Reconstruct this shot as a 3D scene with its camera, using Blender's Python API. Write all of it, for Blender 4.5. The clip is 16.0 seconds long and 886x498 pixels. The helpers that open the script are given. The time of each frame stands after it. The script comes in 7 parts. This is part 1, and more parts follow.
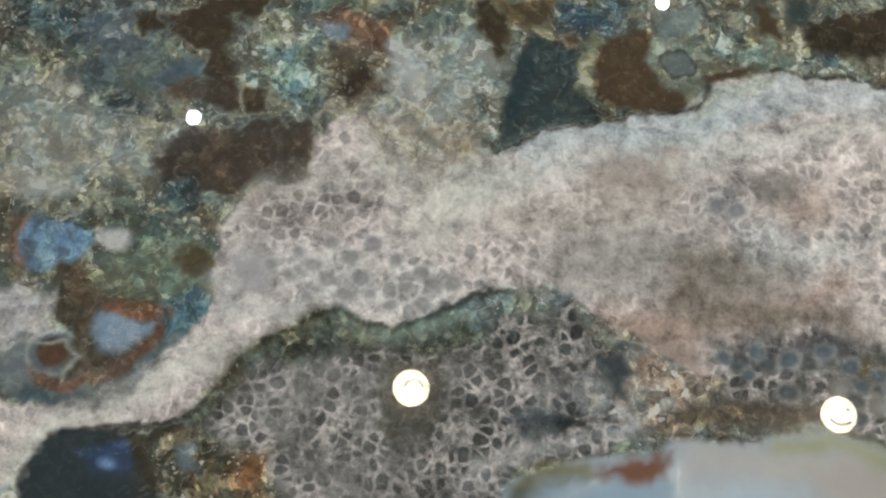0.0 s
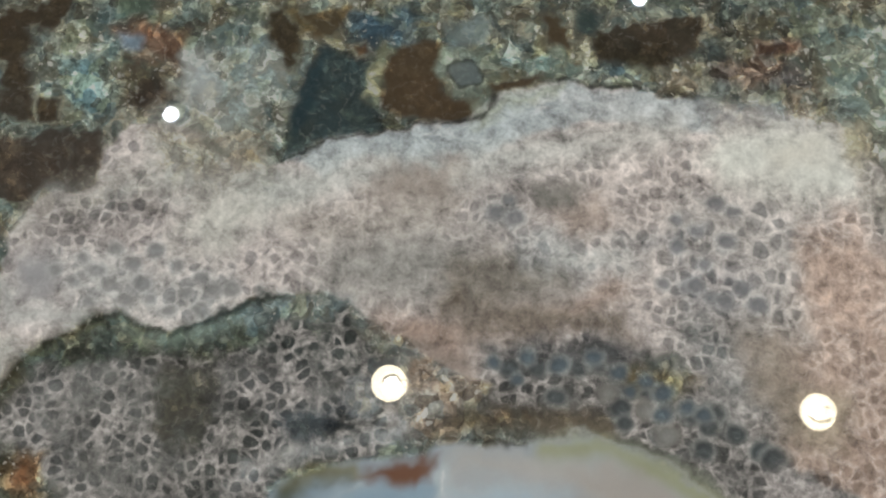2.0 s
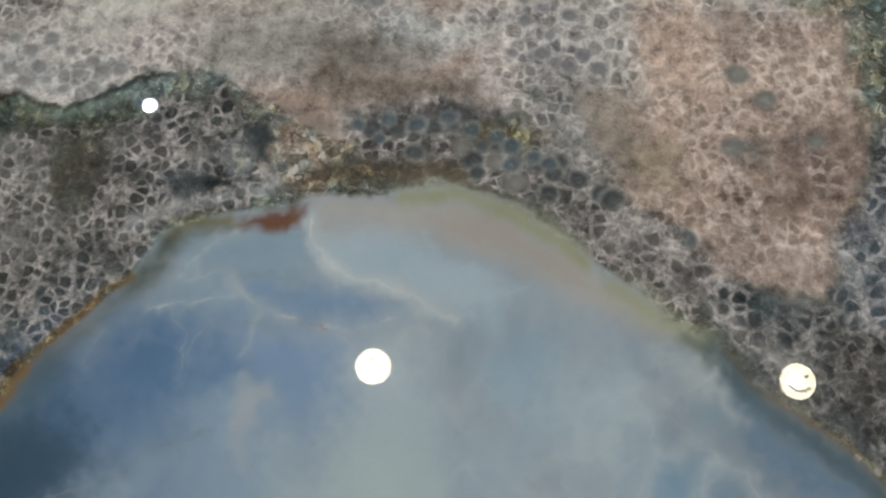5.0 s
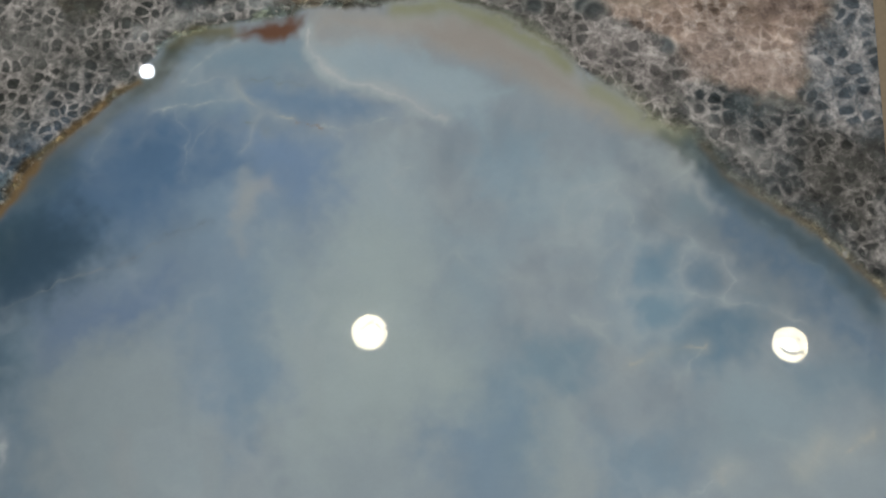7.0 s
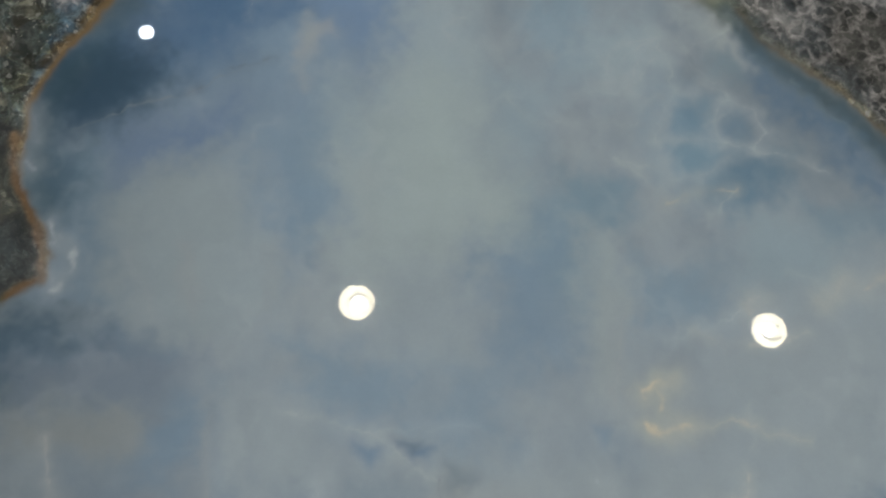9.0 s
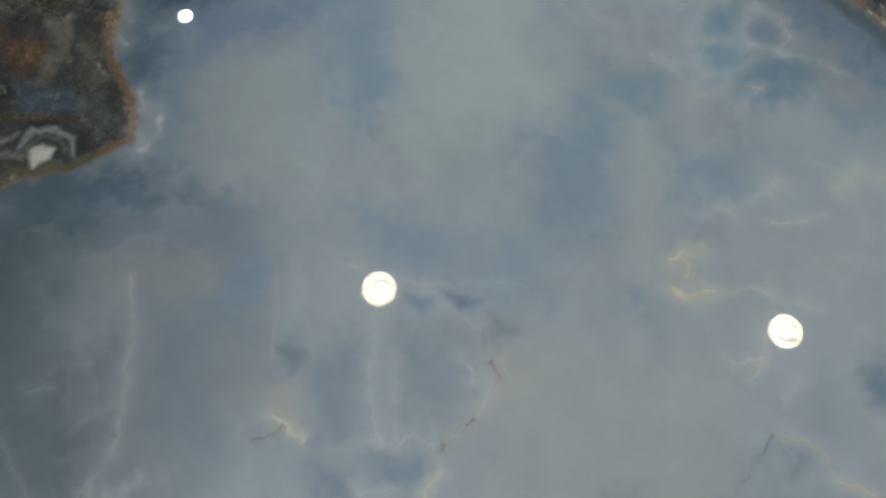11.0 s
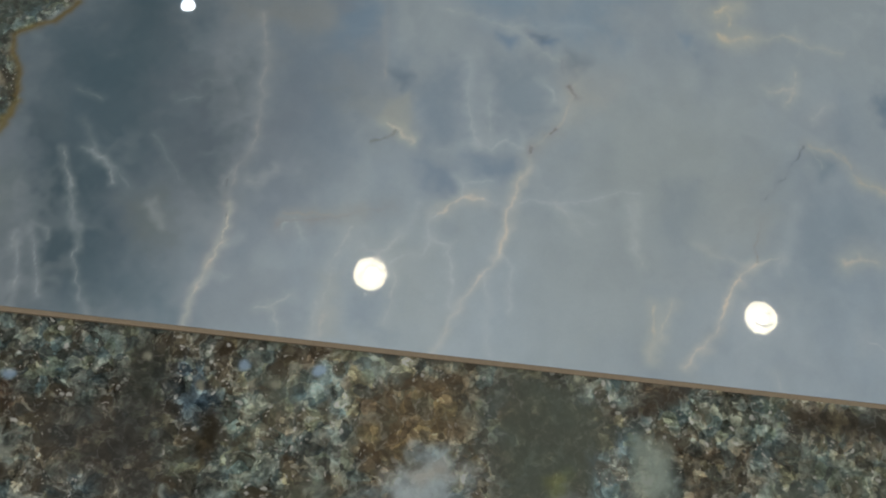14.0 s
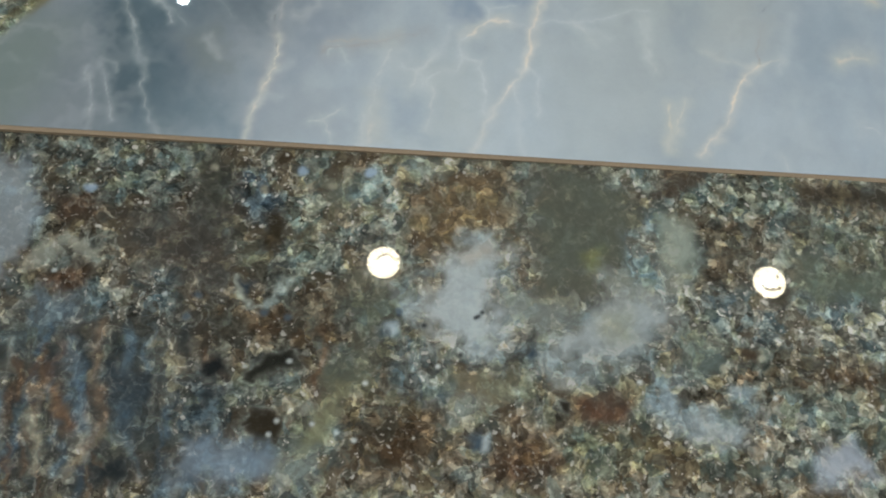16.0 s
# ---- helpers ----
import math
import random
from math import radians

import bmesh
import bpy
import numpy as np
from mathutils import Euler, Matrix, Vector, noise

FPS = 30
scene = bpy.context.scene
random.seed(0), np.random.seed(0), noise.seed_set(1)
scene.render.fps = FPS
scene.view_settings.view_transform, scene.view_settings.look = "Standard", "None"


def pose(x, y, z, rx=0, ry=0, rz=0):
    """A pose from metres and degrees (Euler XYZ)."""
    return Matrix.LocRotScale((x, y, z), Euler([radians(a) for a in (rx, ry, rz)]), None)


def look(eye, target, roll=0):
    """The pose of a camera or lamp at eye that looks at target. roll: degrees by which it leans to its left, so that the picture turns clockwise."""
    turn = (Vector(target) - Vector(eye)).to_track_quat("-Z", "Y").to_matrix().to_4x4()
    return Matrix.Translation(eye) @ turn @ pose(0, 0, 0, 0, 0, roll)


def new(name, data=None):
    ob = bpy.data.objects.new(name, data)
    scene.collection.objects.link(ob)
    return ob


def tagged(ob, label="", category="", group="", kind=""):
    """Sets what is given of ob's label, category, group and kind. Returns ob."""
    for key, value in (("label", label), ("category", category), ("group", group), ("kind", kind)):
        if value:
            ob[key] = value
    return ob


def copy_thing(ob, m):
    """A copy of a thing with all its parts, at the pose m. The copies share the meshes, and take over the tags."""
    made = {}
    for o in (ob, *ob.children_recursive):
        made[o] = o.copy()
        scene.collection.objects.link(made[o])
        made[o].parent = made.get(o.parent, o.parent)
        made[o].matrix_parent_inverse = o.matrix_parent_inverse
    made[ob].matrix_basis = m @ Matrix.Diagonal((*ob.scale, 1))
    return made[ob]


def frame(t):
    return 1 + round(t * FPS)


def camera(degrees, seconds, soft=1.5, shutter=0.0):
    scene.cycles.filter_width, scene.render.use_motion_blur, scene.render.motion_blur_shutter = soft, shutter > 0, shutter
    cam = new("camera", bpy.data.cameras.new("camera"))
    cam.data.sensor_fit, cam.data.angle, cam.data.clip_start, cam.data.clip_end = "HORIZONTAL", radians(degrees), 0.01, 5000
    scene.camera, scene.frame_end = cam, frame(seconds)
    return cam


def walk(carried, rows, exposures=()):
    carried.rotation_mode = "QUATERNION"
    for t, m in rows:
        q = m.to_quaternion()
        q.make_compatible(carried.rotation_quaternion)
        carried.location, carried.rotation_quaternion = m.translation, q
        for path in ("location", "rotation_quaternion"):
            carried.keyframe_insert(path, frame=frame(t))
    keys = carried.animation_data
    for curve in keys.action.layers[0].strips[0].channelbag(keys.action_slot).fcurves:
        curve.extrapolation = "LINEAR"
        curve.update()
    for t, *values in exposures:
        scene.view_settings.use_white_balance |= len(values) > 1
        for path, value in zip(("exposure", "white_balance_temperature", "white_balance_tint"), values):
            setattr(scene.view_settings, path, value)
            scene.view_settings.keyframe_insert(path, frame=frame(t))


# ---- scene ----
cam = camera(50.1, 16.0, soft=2.0)
PATH = [
    (0, (0.038, 0.645, 0.543), (0.065, 1.071, -1.41), 7.3),
    (0.5, (0.071, 0.647, 0.547), (0.097, 1.079, -1.405), 7.3),
    (1, (0.112, 0.655, 0.554), (0.116, 1.071, -1.403), 4.5),
    (1.5, (0.147, 0.657, 0.555), (0.141, 1.08, -1.399), 3.3),
    (2, (0.180, 0.659, 0.559), (0.168, 1.070, -1.398), 2.2),
    (2.5, (0.215, 0.651, 0.563), (0.178, 1.058, -1.395), -1.5),
    (3, (0.243, 0.626, 0.566), (0.193, 1.054, -1.387), -3.6),
    (3.5, (0.256, 0.599, 0.569), (0.215, 1.034, -1.383), -2.9),
    (4, (0.263, 0.562, 0.572), (0.237, 1.015, -1.376), -0.9),
    (6.5, (0.286, 0.389, 0.581), (0.268, 0.866, -1.361), -0.5),
    (7, (0.284, 0.357, 0.577), (0.269, 0.833, -1.366), -0.0),
    (7.5, (0.284, 0.331, 0.578), (0.257, 0.798, -1.366), -1.5),
    (8, (0.267, 0.301, 0.579), (0.269, 0.775, -1.364), 2.2),
    (8.5, (0.247, 0.273, 0.582), (0.286, 0.751, -1.360), 7.4),
    (9, (0.242, 0.242, 0.586), (0.277, 0.728, -1.354), 8.0),
    (11.5, (0.225, 0.1, 0.627), (0.218, 0.627, -1.302), 5.4),
    (12, (0.221, 0.065, 0.631), (0.215, 0.602, -1.296), 5.5),
    (12.5, (0.209, 0.03, 0.637), (0.221, 0.566, -1.29), 7.6),
    (13, (0.193, -0.024, 0.644), (0.221, 0.541, -1.275), 9.4),
    (13.5, (0.165, -0.081, 0.647), (0.242, 0.521, -1.258), 13.8),
    (14, (0.161, -0.137, 0.659), (0.22, 0.487, -1.24), 11.7),
    (14.5, (0.152, -0.179, 0.665), (0.22, 0.451, -1.232), 11.7),
    (15, (0.148, -0.229, 0.67), (0.211, 0.424, -1.219), 10.0),
    (15.5, (0.141, -0.271, 0.672), (0.21, 0.39, -1.214), 9.4),
    (16, (0.138, -0.314, 0.671), (0.207, 0.347, -1.216), 8.9),
]
EXPOSURE = [(0, 0.5), (1, 0.42), (2.5, 0.35), (4, 0.25), (7, 0.08), (9, 0.0), (11.5, -0.06), (13, -0.09), (14.5, 0.0), (15, 0.1), (15.5, 0.26), (16, 0.44)]
walk(cam, [(t, look(eye, target, roll)) for t, eye, target, roll in PATH], [(t, stops, 6200, 10) for t, stops in EXPOSURE])

# ---------------------------------------------------------------- world
world = bpy.data.worlds.new("room_dark")
world.use_nodes = True
world.node_tree.nodes["Background"].inputs[0].default_value = (0.5, 0.55, 0.6, 1)
world.node_tree.nodes["Background"].inputs[1].default_value = 0.05
scene.world = world

LAMP_W = 70.0   # bulbs of the downlights
GLASS_W = 28.0   # their warm diffusing glass
SPOT_W = 80.0   # small cool spots
FILL_W = 34.0   # unseen square fill panels, added to light the slabs


# ---------------------------------------------------------------- small tools
def lin(r, g, b):
    """Linear colour from display values 0 to 255."""
    return tuple(((c / 255 + 0.055) / 1.055) ** 2.4 if c > 10 else c / 255 / 12.92 for c in (r, g, b))


def part(name, bm, material, parent=None, label="", smooth=False):
    me = bpy.data.meshes.new(name)
    bm.to_mesh(me)
    bm.free()
    me.materials.append(material)
    if smooth:
        for p in me.polygons:
            p.use_smooth = True
    ob = new(name, me)
    if parent:
        ob.parent = parent
    if label:
        ob["label"] = label
    return ob


def box(bm, x0, y0, z0, x1, y1, z1, bevel=0.0):
    m = Matrix.Translation(((x0 + x1) / 2, (y0 + y1) / 2, (z0 + z1) / 2)) @ Matrix.Diagonal((x1 - x0, y1 - y0, z1 - z0, 1))
    made = bmesh.ops.create_cube(bm, size=1, matrix=m)
    if bevel:
        edges = list({e for v in made["verts"] for e in v.link_edges})
        bmesh.ops.bevel(bm, geom=edges, offset=bevel, segments=2, affect="EDGES", profile=0.5)
    return bm


def spin(bm, profile, steps=48):
    """A turned shape round z from (radius, height) pairs."""
    rings = [[bm.verts.new((r * math.cos(a), r * math.sin(a), h)) for a in [2 * math.pi * k / steps for k in range(steps)]]
             for r, h in profile]
    for a, b in zip(rings, rings[1:]):
        for k in range(steps):
            bm.faces.new((a[k], a[(k + 1) % steps], b[(k + 1) % steps], b[k]))
    return bm


# ---------------------------------------------------------------- materials
class Nodes:
    def __init__(self, name):
        self.mat = bpy.data.materials.new(name)
        self.mat.use_nodes = True
        self.tree = self.mat.node_tree
        self.bsdf = self.tree.nodes["Principled BSDF"]

    def add(self, kind, inputs=(), **props):
        n = self.tree.nodes.new(kind)
        for k, v in props.items():
            if k == "operation":
                n.operation = v
            elif k == "data_type":
                n.data_type = v
            elif k == "blend_type":
                n.blend_type = v
            elif k == "feature":
                n.feature = v
            elif k == "attribute_name":
                n.attribute_name = v
            elif k == "interpolation_type":
                n.interpolation_type = v
        for key, v in dict(inputs).items():
            if isinstance(v, bpy.types.NodeSocket):
                self.tree.links.new(v, n.inputs[key])
            else:
                n.inputs[key].default_value = v
        return n

    def math(self, op, a, b=0.0, c=0.0):
        return self.add("ShaderNodeMath", {0: a, 1: b, 2: c}, operation=op).outputs[0]

    def noise(self, vec, scale, detail=3.0, rough=0.55):
        return self.add("ShaderNodeTexNoise", {"Vector": vec, "Scale": scale, "Detail": detail, "Roughness": rough})

    def ramp(self, fac, stops, steps="LINEAR"):
        n = self.tree.nodes.new("ShaderNodeValToRGB")
        n.color_ramp.interpolation = steps
        while len(n.color_ramp.elements) < len(stops):
            n.color_ramp.elements.new(0.5)
        for e, (p, c) in zip(n.color_ramp.elements, stops):
            e.position, e.color = p, (*c, 1)
        self.tree.links.new(fac, n.inputs[0])
        return n.outputs[0]

    def mix(self, fac, a, b, blend="MIX"):
        n = self.add("ShaderNodeMix", data_type="RGBA", blend_type=blend)
        for sock, v in ((n.inputs[0], fac), (n.inputs[6], a), (n.inputs[7], b)):
            if isinstance(v, bpy.types.NodeSocket):
                self.tree.links.new(v, sock)
            else:
                sock.default_value = v if isinstance(v, float) else (*v, 1)
        return n.outputs[2]

    def smooth(self, v, lo, hi):
        return self.add("ShaderNodeMapRange", {0: v, 1: lo, 2: hi, 3: 0.0, 4: 1.0}, interpolation_type="SMOOTHSTEP").outputs[0]

    def attr(self, name):
        return self.add("ShaderNodeAttribute", attribute_name=name)


def plain(name, colour, rough=0.6, metal=0.0, vary=0.15, scale=40.0):
    n = Nodes(name)
    co = n.add("ShaderNodeTexCoord").outputs["Object"]
    fac = n.noise(co, scale, 5.0, 0.6).outputs["Fac"]
    big = n.noise(co, scale * 0.12, 2.0).outputs["Fac"]
    dark = tuple(c * (1 - vary) for c in colour)
    light = tuple(min(1, c * (1 + vary)) for c in colour)
    a = n.mix(fac, dark, light)
    b = n.mix(n.math("MULTIPLY", big, 0.4), a, dark)
    n.tree.links.new(b, n.bsdf.inputs["Base Color"])
    n.bsdf.inputs["Roughness"].default_value = rough
    n.bsdf.inputs["Metallic"].default_value = metal
    bump = n.add("ShaderNodeBump", {"Strength": 0.15, "Distance": 0.001, "Height": fac})
    n.tree.links.new(bump.outputs[0], n.bsdf.inputs["Normal"])
    return n.mat


def glow(name, colour, strength):
    n = Nodes(name)
    n.bsdf.inputs["Base Color"].default_value = (0.8, 0.8, 0.8, 1)
    n.bsdf.inputs["Emission Color"].default_value = (*colour, 1)
    n.bsdf.inputs["Emission Strength"].default_value = strength
    return n.mat


def polished_stone(name):
    """Glossy printed stone: the tone of each region, with mineral crumbs, cell nets, grain and veins at their own scales."""
    n = Nodes(name)
    co = n.add("ShaderNodeTexCoord").outputs["Object"]
    tone = n.attr("tone").outputs["Color"]
    web = n.attr("web").outputs["Fac"]
    coarse = n.attr("coarse").outputs["Fac"]
    crumb = n.attr("crumb").outputs["Fac"]
    # warped coordinates
    w = n.noise(co, 55.0, 2.0).outputs["Color"]
    off = n.add("ShaderNodeVectorMath", {0: w, 1: (0.5, 0.5, 0.5)}, operation="SUBTRACT").outputs[0]
    sc = n.add("ShaderNodeVectorMath", {0: off, "Scale": 0.011}, operation="SCALE").outputs[0]
    wc = n.add("ShaderNodeVectorMath", {0: co, 1: sc}, operation="ADD").outputs[0]
    # mineral crumbs: angular clasts of several tints over the tone, broken up by finer grains
    w2 = n.add("ShaderNodeVectorMath", {0: n.noise(co, 85.0, 3.0, 0.6).outputs["Color"], 1: (0.5, 0.5, 0.5)}, operation="SUBTRACT").outputs[0]
    cc = n.add("ShaderNodeVectorMath", {0: wc, 1: n.add("ShaderNodeVectorMath", {0: w2, "Scale": 0.009}, operation="SCALE").outputs[0]}, operation="ADD").outputs[0]
    n1 = n.noise(wc, 92.0, 6.0, 0.64)
    n2 = n.noise(wc, 260.0, 3.0, 0.55).outputs["Fac"]
    n3 = n.noise(wc, 34.0, 3.0, 0.55)
    lum = n.math("ADD", n.math("MULTIPLY", n1.outputs["Fac"], 0.68), n.math("MULTIPLY", n2, 0.32))
    tint = n.ramp(lum, [(0.36, (0.30, 0.30, 0.29)), (0.44, (0.58, 0.59, 0.57)), (0.50, (0.92, 0.92, 0.90)),
                        (0.56, (1.36, 1.38, 1.36)), (0.66, (2.1, 2.1, 2.02))])
    hue = n.ramp(n3.outputs["Fac"], [(0.34, (0.82, 1.0, 1.12)), (0.46, (0.94, 1.02, 1.05)), (0.54, (1.02, 1.0, 0.95)), (0.66, (1.07, 0.99, 0.91))])
    cell = n.add("ShaderNodeTexVoronoi", {"Vector": cc, "Scale": 112.0}).outputs["Color"]
    kind = n.add("ShaderNodeSeparateColor", {0: cell})
    clast = n.ramp(kind.outputs[0], [(0.0, (0.40, 0.37, 0.33)), (0.16, (0.48, 0.55, 0.60)), (0.30, (1.0, 1.0, 0.98)), (0.52, (1.12, 1.10, 0.88)),
                                     (0.66, (0.80, 0.94, 1.0)), (0.80, (1.65, 1.62, 1.5)), (0.92, (1.10, 0.98, 0.89))], "CONSTANT")
    fine = n.add("ShaderNodeTexVoronoi", {"Vector": cc, "Scale": 250.0}).outputs["Color"]
    fkind = n.add("ShaderNodeSeparateColor", {0: fine}).outputs[0]
    chips = n.ramp(fkind, [(0.0, (0.45, 0.43, 0.40)), (0.14, (0.8, 0.85, 0.88)), (0.4, (1.0, 1.0, 1.0)), (0.78, (1.4, 1.38, 1.3)), (0.90, (2.7, 2.65, 2.5))], "CONSTANT")
    busy = n.smooth(n3.outputs["Fac"], 0.34, 0.52)
    crumbed = n.mix(1.0, n.mix(1.0, tone, tint, "MULTIPLY"), hue, "MULTIPLY")
    crumbed = n.mix(0.85, crumbed, n.mix(1.0, crumbed, clast, "MULTIPLY"))
    crumbed = n.mix(n.math("MULTIPLY", busy, 0.7), crumbed, n.mix(1.0, crumbed, chips, "MULTIPLY"))
    # pale thread-like contours between the minerals
    n4 = n.noise(wc, 46.0, 4.0, 0.55).outputs["Fac"]
    thread = n.math("SUBTRACT", 1.0, n.smooth(n.math("ABSOLUTE", n.math("SUBTRACT", n4, 0.5)), 0.0, 0.016))
    crumbed = n.mix(n.math("MULTIPLY", thread, n.math("MULTIPLY", n.smooth(n2, 0.4, 0.6), 0.07)), crumbed, lin(165, 163, 150))
    # dark slate and brown pockets with pale frayed rims, and round pale chips
    n8 = n.noise(wc, 36.0, 3.0, 0.55).outputs["Fac"]
    pocket = n.smooth(n8, 0.545, 0.560)
    fray = n.math("MULTIPLY", n.smooth(n8, 0.505, 0.545), n.math("SUBTRACT", 1.0, n.smooth(n8, 0.545, 0.560)))
    shade = n.mix(n.smooth(n3.outputs["Fac"], 0.46, 0.54), (0.26, 0.36, 0.40), (0.42, 0.33, 0.24))
    crumbed = n.mix(n.math("MULTIPLY", pocket, 0.55), crumbed, n.mix(1.0, tone, shade, "MULTIPLY"))
    crumbed = n.mix(n.math("MULTIPLY", fray, n.math("MULTIPLY", n.smooth(n2, 0.42, 0.60), 0.17)), crumbed, lin(168, 170, 162))
    dots = n.add("ShaderNodeTexVoronoi", {"Vector": cc, "Scale": 150.0})
    drop = n.math("GREATER_THAN", n.add("ShaderNodeSeparateColor", {0: dots.outputs["Color"]}).outputs[1], 0.80)
    chip = n.math("MULTIPLY", n.math("SUBTRACT", 1.0, n.smooth(dots.outputs["Distance"], 0.18, 0.34)), n.math("MULTIPLY", n.math("MULTIPLY", drop, busy), n.smooth(crumb, 0.4, 0.9)))
    crumbed = n.mix(n.math("MULTIPLY", chip, 0.6), crumbed, lin(178, 178, 170))
    specks = n.add("ShaderNodeTexVoronoi", {"Vector": cc, "Scale": 330.0})
    few = n.math("GREATER_THAN", n.add("ShaderNodeSeparateColor", {0: specks.outputs["Color"]}).outputs[1], 0.78)
    speck = n.math("MULTIPLY", n.math("SUBTRACT", 1.0, n.smooth(specks.outputs["Distance"], 0.16, 0.40)), n.math("MULTIPLY", few, n.math("MULTIPLY", n.smooth(n8, 0.42, 0.54), n.smooth(crumb, 0.45, 0.8))))
    crumbed = n.mix(n.math("MULTIPLY", speck, 0.5), crumbed, lin(176, 172, 162))
    crumbed = n.mix(1.0, n.mix(1.0, crumbed, (1.17, 1.16, 1.15), "MULTIPLY"), (0.50, 0.50, 0.47), "DARKEN")
    col = n.mix(crumb, tone, crumbed)
    # cell nets, small and large
    wn = n.noise(co, 160.0, 2.0).outputs["Color"]
    woff = n.add("ShaderNodeVectorMath", {0: n.add("ShaderNodeVectorMath", {0: wn, 1: (0.5, 0.5, 0.5)}, operation="SUBTRACT").outputs[0], "Scale": 0.0013}, operation="SCALE").outputs[0]
    soft_warp = n.add("ShaderNodeVectorMath", {0: co, 1: n.add("ShaderNodeVectorMath", {0: off, "Scale": 0.0045}, operation="SCALE").outputs[0]}, operation="ADD").outputs[0]
    nc = n.add("ShaderNodeVectorMath", {0: soft_warp, 1: woff}, operation="ADD").outputs[0]
    patchy = n.noise(co, 48.0, 4.0, 0.6).outputs["Fac"]
    patchy2 = n.noise(co, 26.0, 3.0, 0.6).outputs["Fac"]
    pick = n.smooth(n.math("ADD", coarse, n.math("MULTIPLY", n.math("SUBTRACT", patchy2, 0.5), 0.9)), 0.42, 0.58)
    left = n.math("SUBTRACT", 1.0, pick)
    nets = []
    for size in (126.0, 94.0):
        vor = n.add("ShaderNodeTexVoronoi", {"Vector": nc, "Scale": size, "Randomness": 0.85})
        edge = n.add("ShaderNodeTexVoronoi", {"Vector": nc, "Scale": size, "Randomness": 0.85}, feature="DISTANCE_TO_EDGE").outputs["Distance"]
        nets.append((vor.outputs["Distance"], n.add("ShaderNodeSeparateColor", {0: vor.outputs["Color"]}).outputs[0], edge))
    dist = n.math("ADD", n.math("MULTIPLY", nets[0][0], left), n.math("MULTIPLY", nets[1][0], pick))
    depth = n.math("ADD", n.math("MULTIPLY", nets[0][1], left), n.math("MULTIPLY", nets[1][1], pick))
    shown = n.smooth(n.math("ADD", patchy2, n.math("MULTIPLY", n.math("SUBTRACT", web, 0.5), 0.55)), 0.42, 0.62)
    edge = n.math("ADD", n.math("MULTIPLY", nets[0][2], left), n.math("MULTIPLY", nets[1][2], pick))
    ripple = n.math("ADD", edge, n.math("MULTIPLY", n.math("SUBTRACT", n2, 0.5), 0.08))
    rounded = n.math("SUBTRACT", ripple, n.math("MULTIPLY", n.math("SUBTRACT", dist, 0.25), 0.35))
    core = n.smooth(rounded, -0.01, 0.15)
    lit = n.math("MULTIPLY", n.math("SUBTRACT", 1.0, n.smooth(rounded, -0.05, 0.14)), n.math("ADD", 0.44, n.math("MULTIPLY", n.smooth(n2, 0.36, 0.62), 0.5)))
    pale = n.math("MULTIPLY", n.math("MULTIPLY", lit, n.smooth(patchy, 0.30, 0.66)), shown)
    deep = n.math("MULTIPLY", n.math("MULTIPLY", core, n.math("ADD", 0.28, n.math("MULTIPLY", depth, 0.72))), shown)
    dim = n.mix(deep, (1.0, 1.0, 1.0), (0.48, 0.505, 0.53))
    bright = n.mix(0.62, col, lin(208, 201, 195))
    netted = n.mix(pale, n.mix(1.0, col, dim, "MULTIPLY"), n.mix(1.0, bright, (1.12, 1.12, 1.12), "MULTIPLY"))
    col = n.mix(web, col, netted)
    # grain over all, fuzzy mottling and fine filaments outside the pool
    fuzz = n.attr("fuzz").outputs["Fac"]
    g1 = n.noise(co, 420.0, 3.0, 0.6).outputs["Fac"]
    g2 = n.noise(wc, 30.0, 4.0, 0.6).outputs["Fac"]
    g3 = n.noise(wc, 130.0, 3.0, 0.6).outputs["Fac"]
    calm = n.math("MULTIPLY", n.math("MULTIPLY", fuzz, n.math("SUBTRACT", 1.0, n.math("MULTIPLY", crumb, 0.8))), n.smooth(web, -0.12, 0.45))
    gs = n.math("MULTIPLY", n.math("SUBTRACT", g1, 0.5), n.math("ADD", 0.06, n.math("MULTIPLY", calm, 0.7)))
    gs = n.math("ADD", gs, n.math("MULTIPLY", n.math("SUBTRACT", g2, 0.5), n.math("ADD", 0.20, n.math("MULTIPLY", calm, 1.08))))
    gs = n.math("ADD", gs, n.math("MULTIPLY", n.math("SUBTRACT", n1.outputs["Fac"], 0.5), n.math("MULTIPLY", calm, 1.9)))
    gs = n.math("ADD", gs, n.math("MULTIPLY", n.math("SUBTRACT", g3, 0.5), n.math("MULTIPLY", calm, 1.2)))
    gain = n.math("MAXIMUM", n.math("ADD", 1.0, gs), 0.25)
    col = n.mix(1.0, col, n.add("ShaderNodeCombineColor", {0: gain, 1: gain, 2: gain}).outputs[0], "MULTIPLY")
    n5 = n.noise(nc, 105.0, 2.0, 0.5).outputs["Fac"]
    hair = n.math("SUBTRACT", 1.0, n.smooth(n.math("ABSOLUTE", n.math("SUBTRACT", n5, 0.5)), 0.0, 0.03))
    col = n.mix(n.math("MULTIPLY", n.math("MULTIPLY", hair, calm), n.math("MULTIPLY", n.smooth(g3, 0.42, 0.62), 0.12)), col, lin(200, 194, 186))
    # faint smoky filaments in the pool
    n6 = n.noise(wc, 15.0, 3.0, 0.55).outputs["Fac"]
    n7 = n.noise(co, 9.0, 3.0, 0.6).outputs["Fac"]
    smoke = n.math("SUBTRACT", 1.0, n.smooth(n.math("ABSOLUTE", n.math("SUBTRACT", n6, 0.5)), 0.0, 0.075))
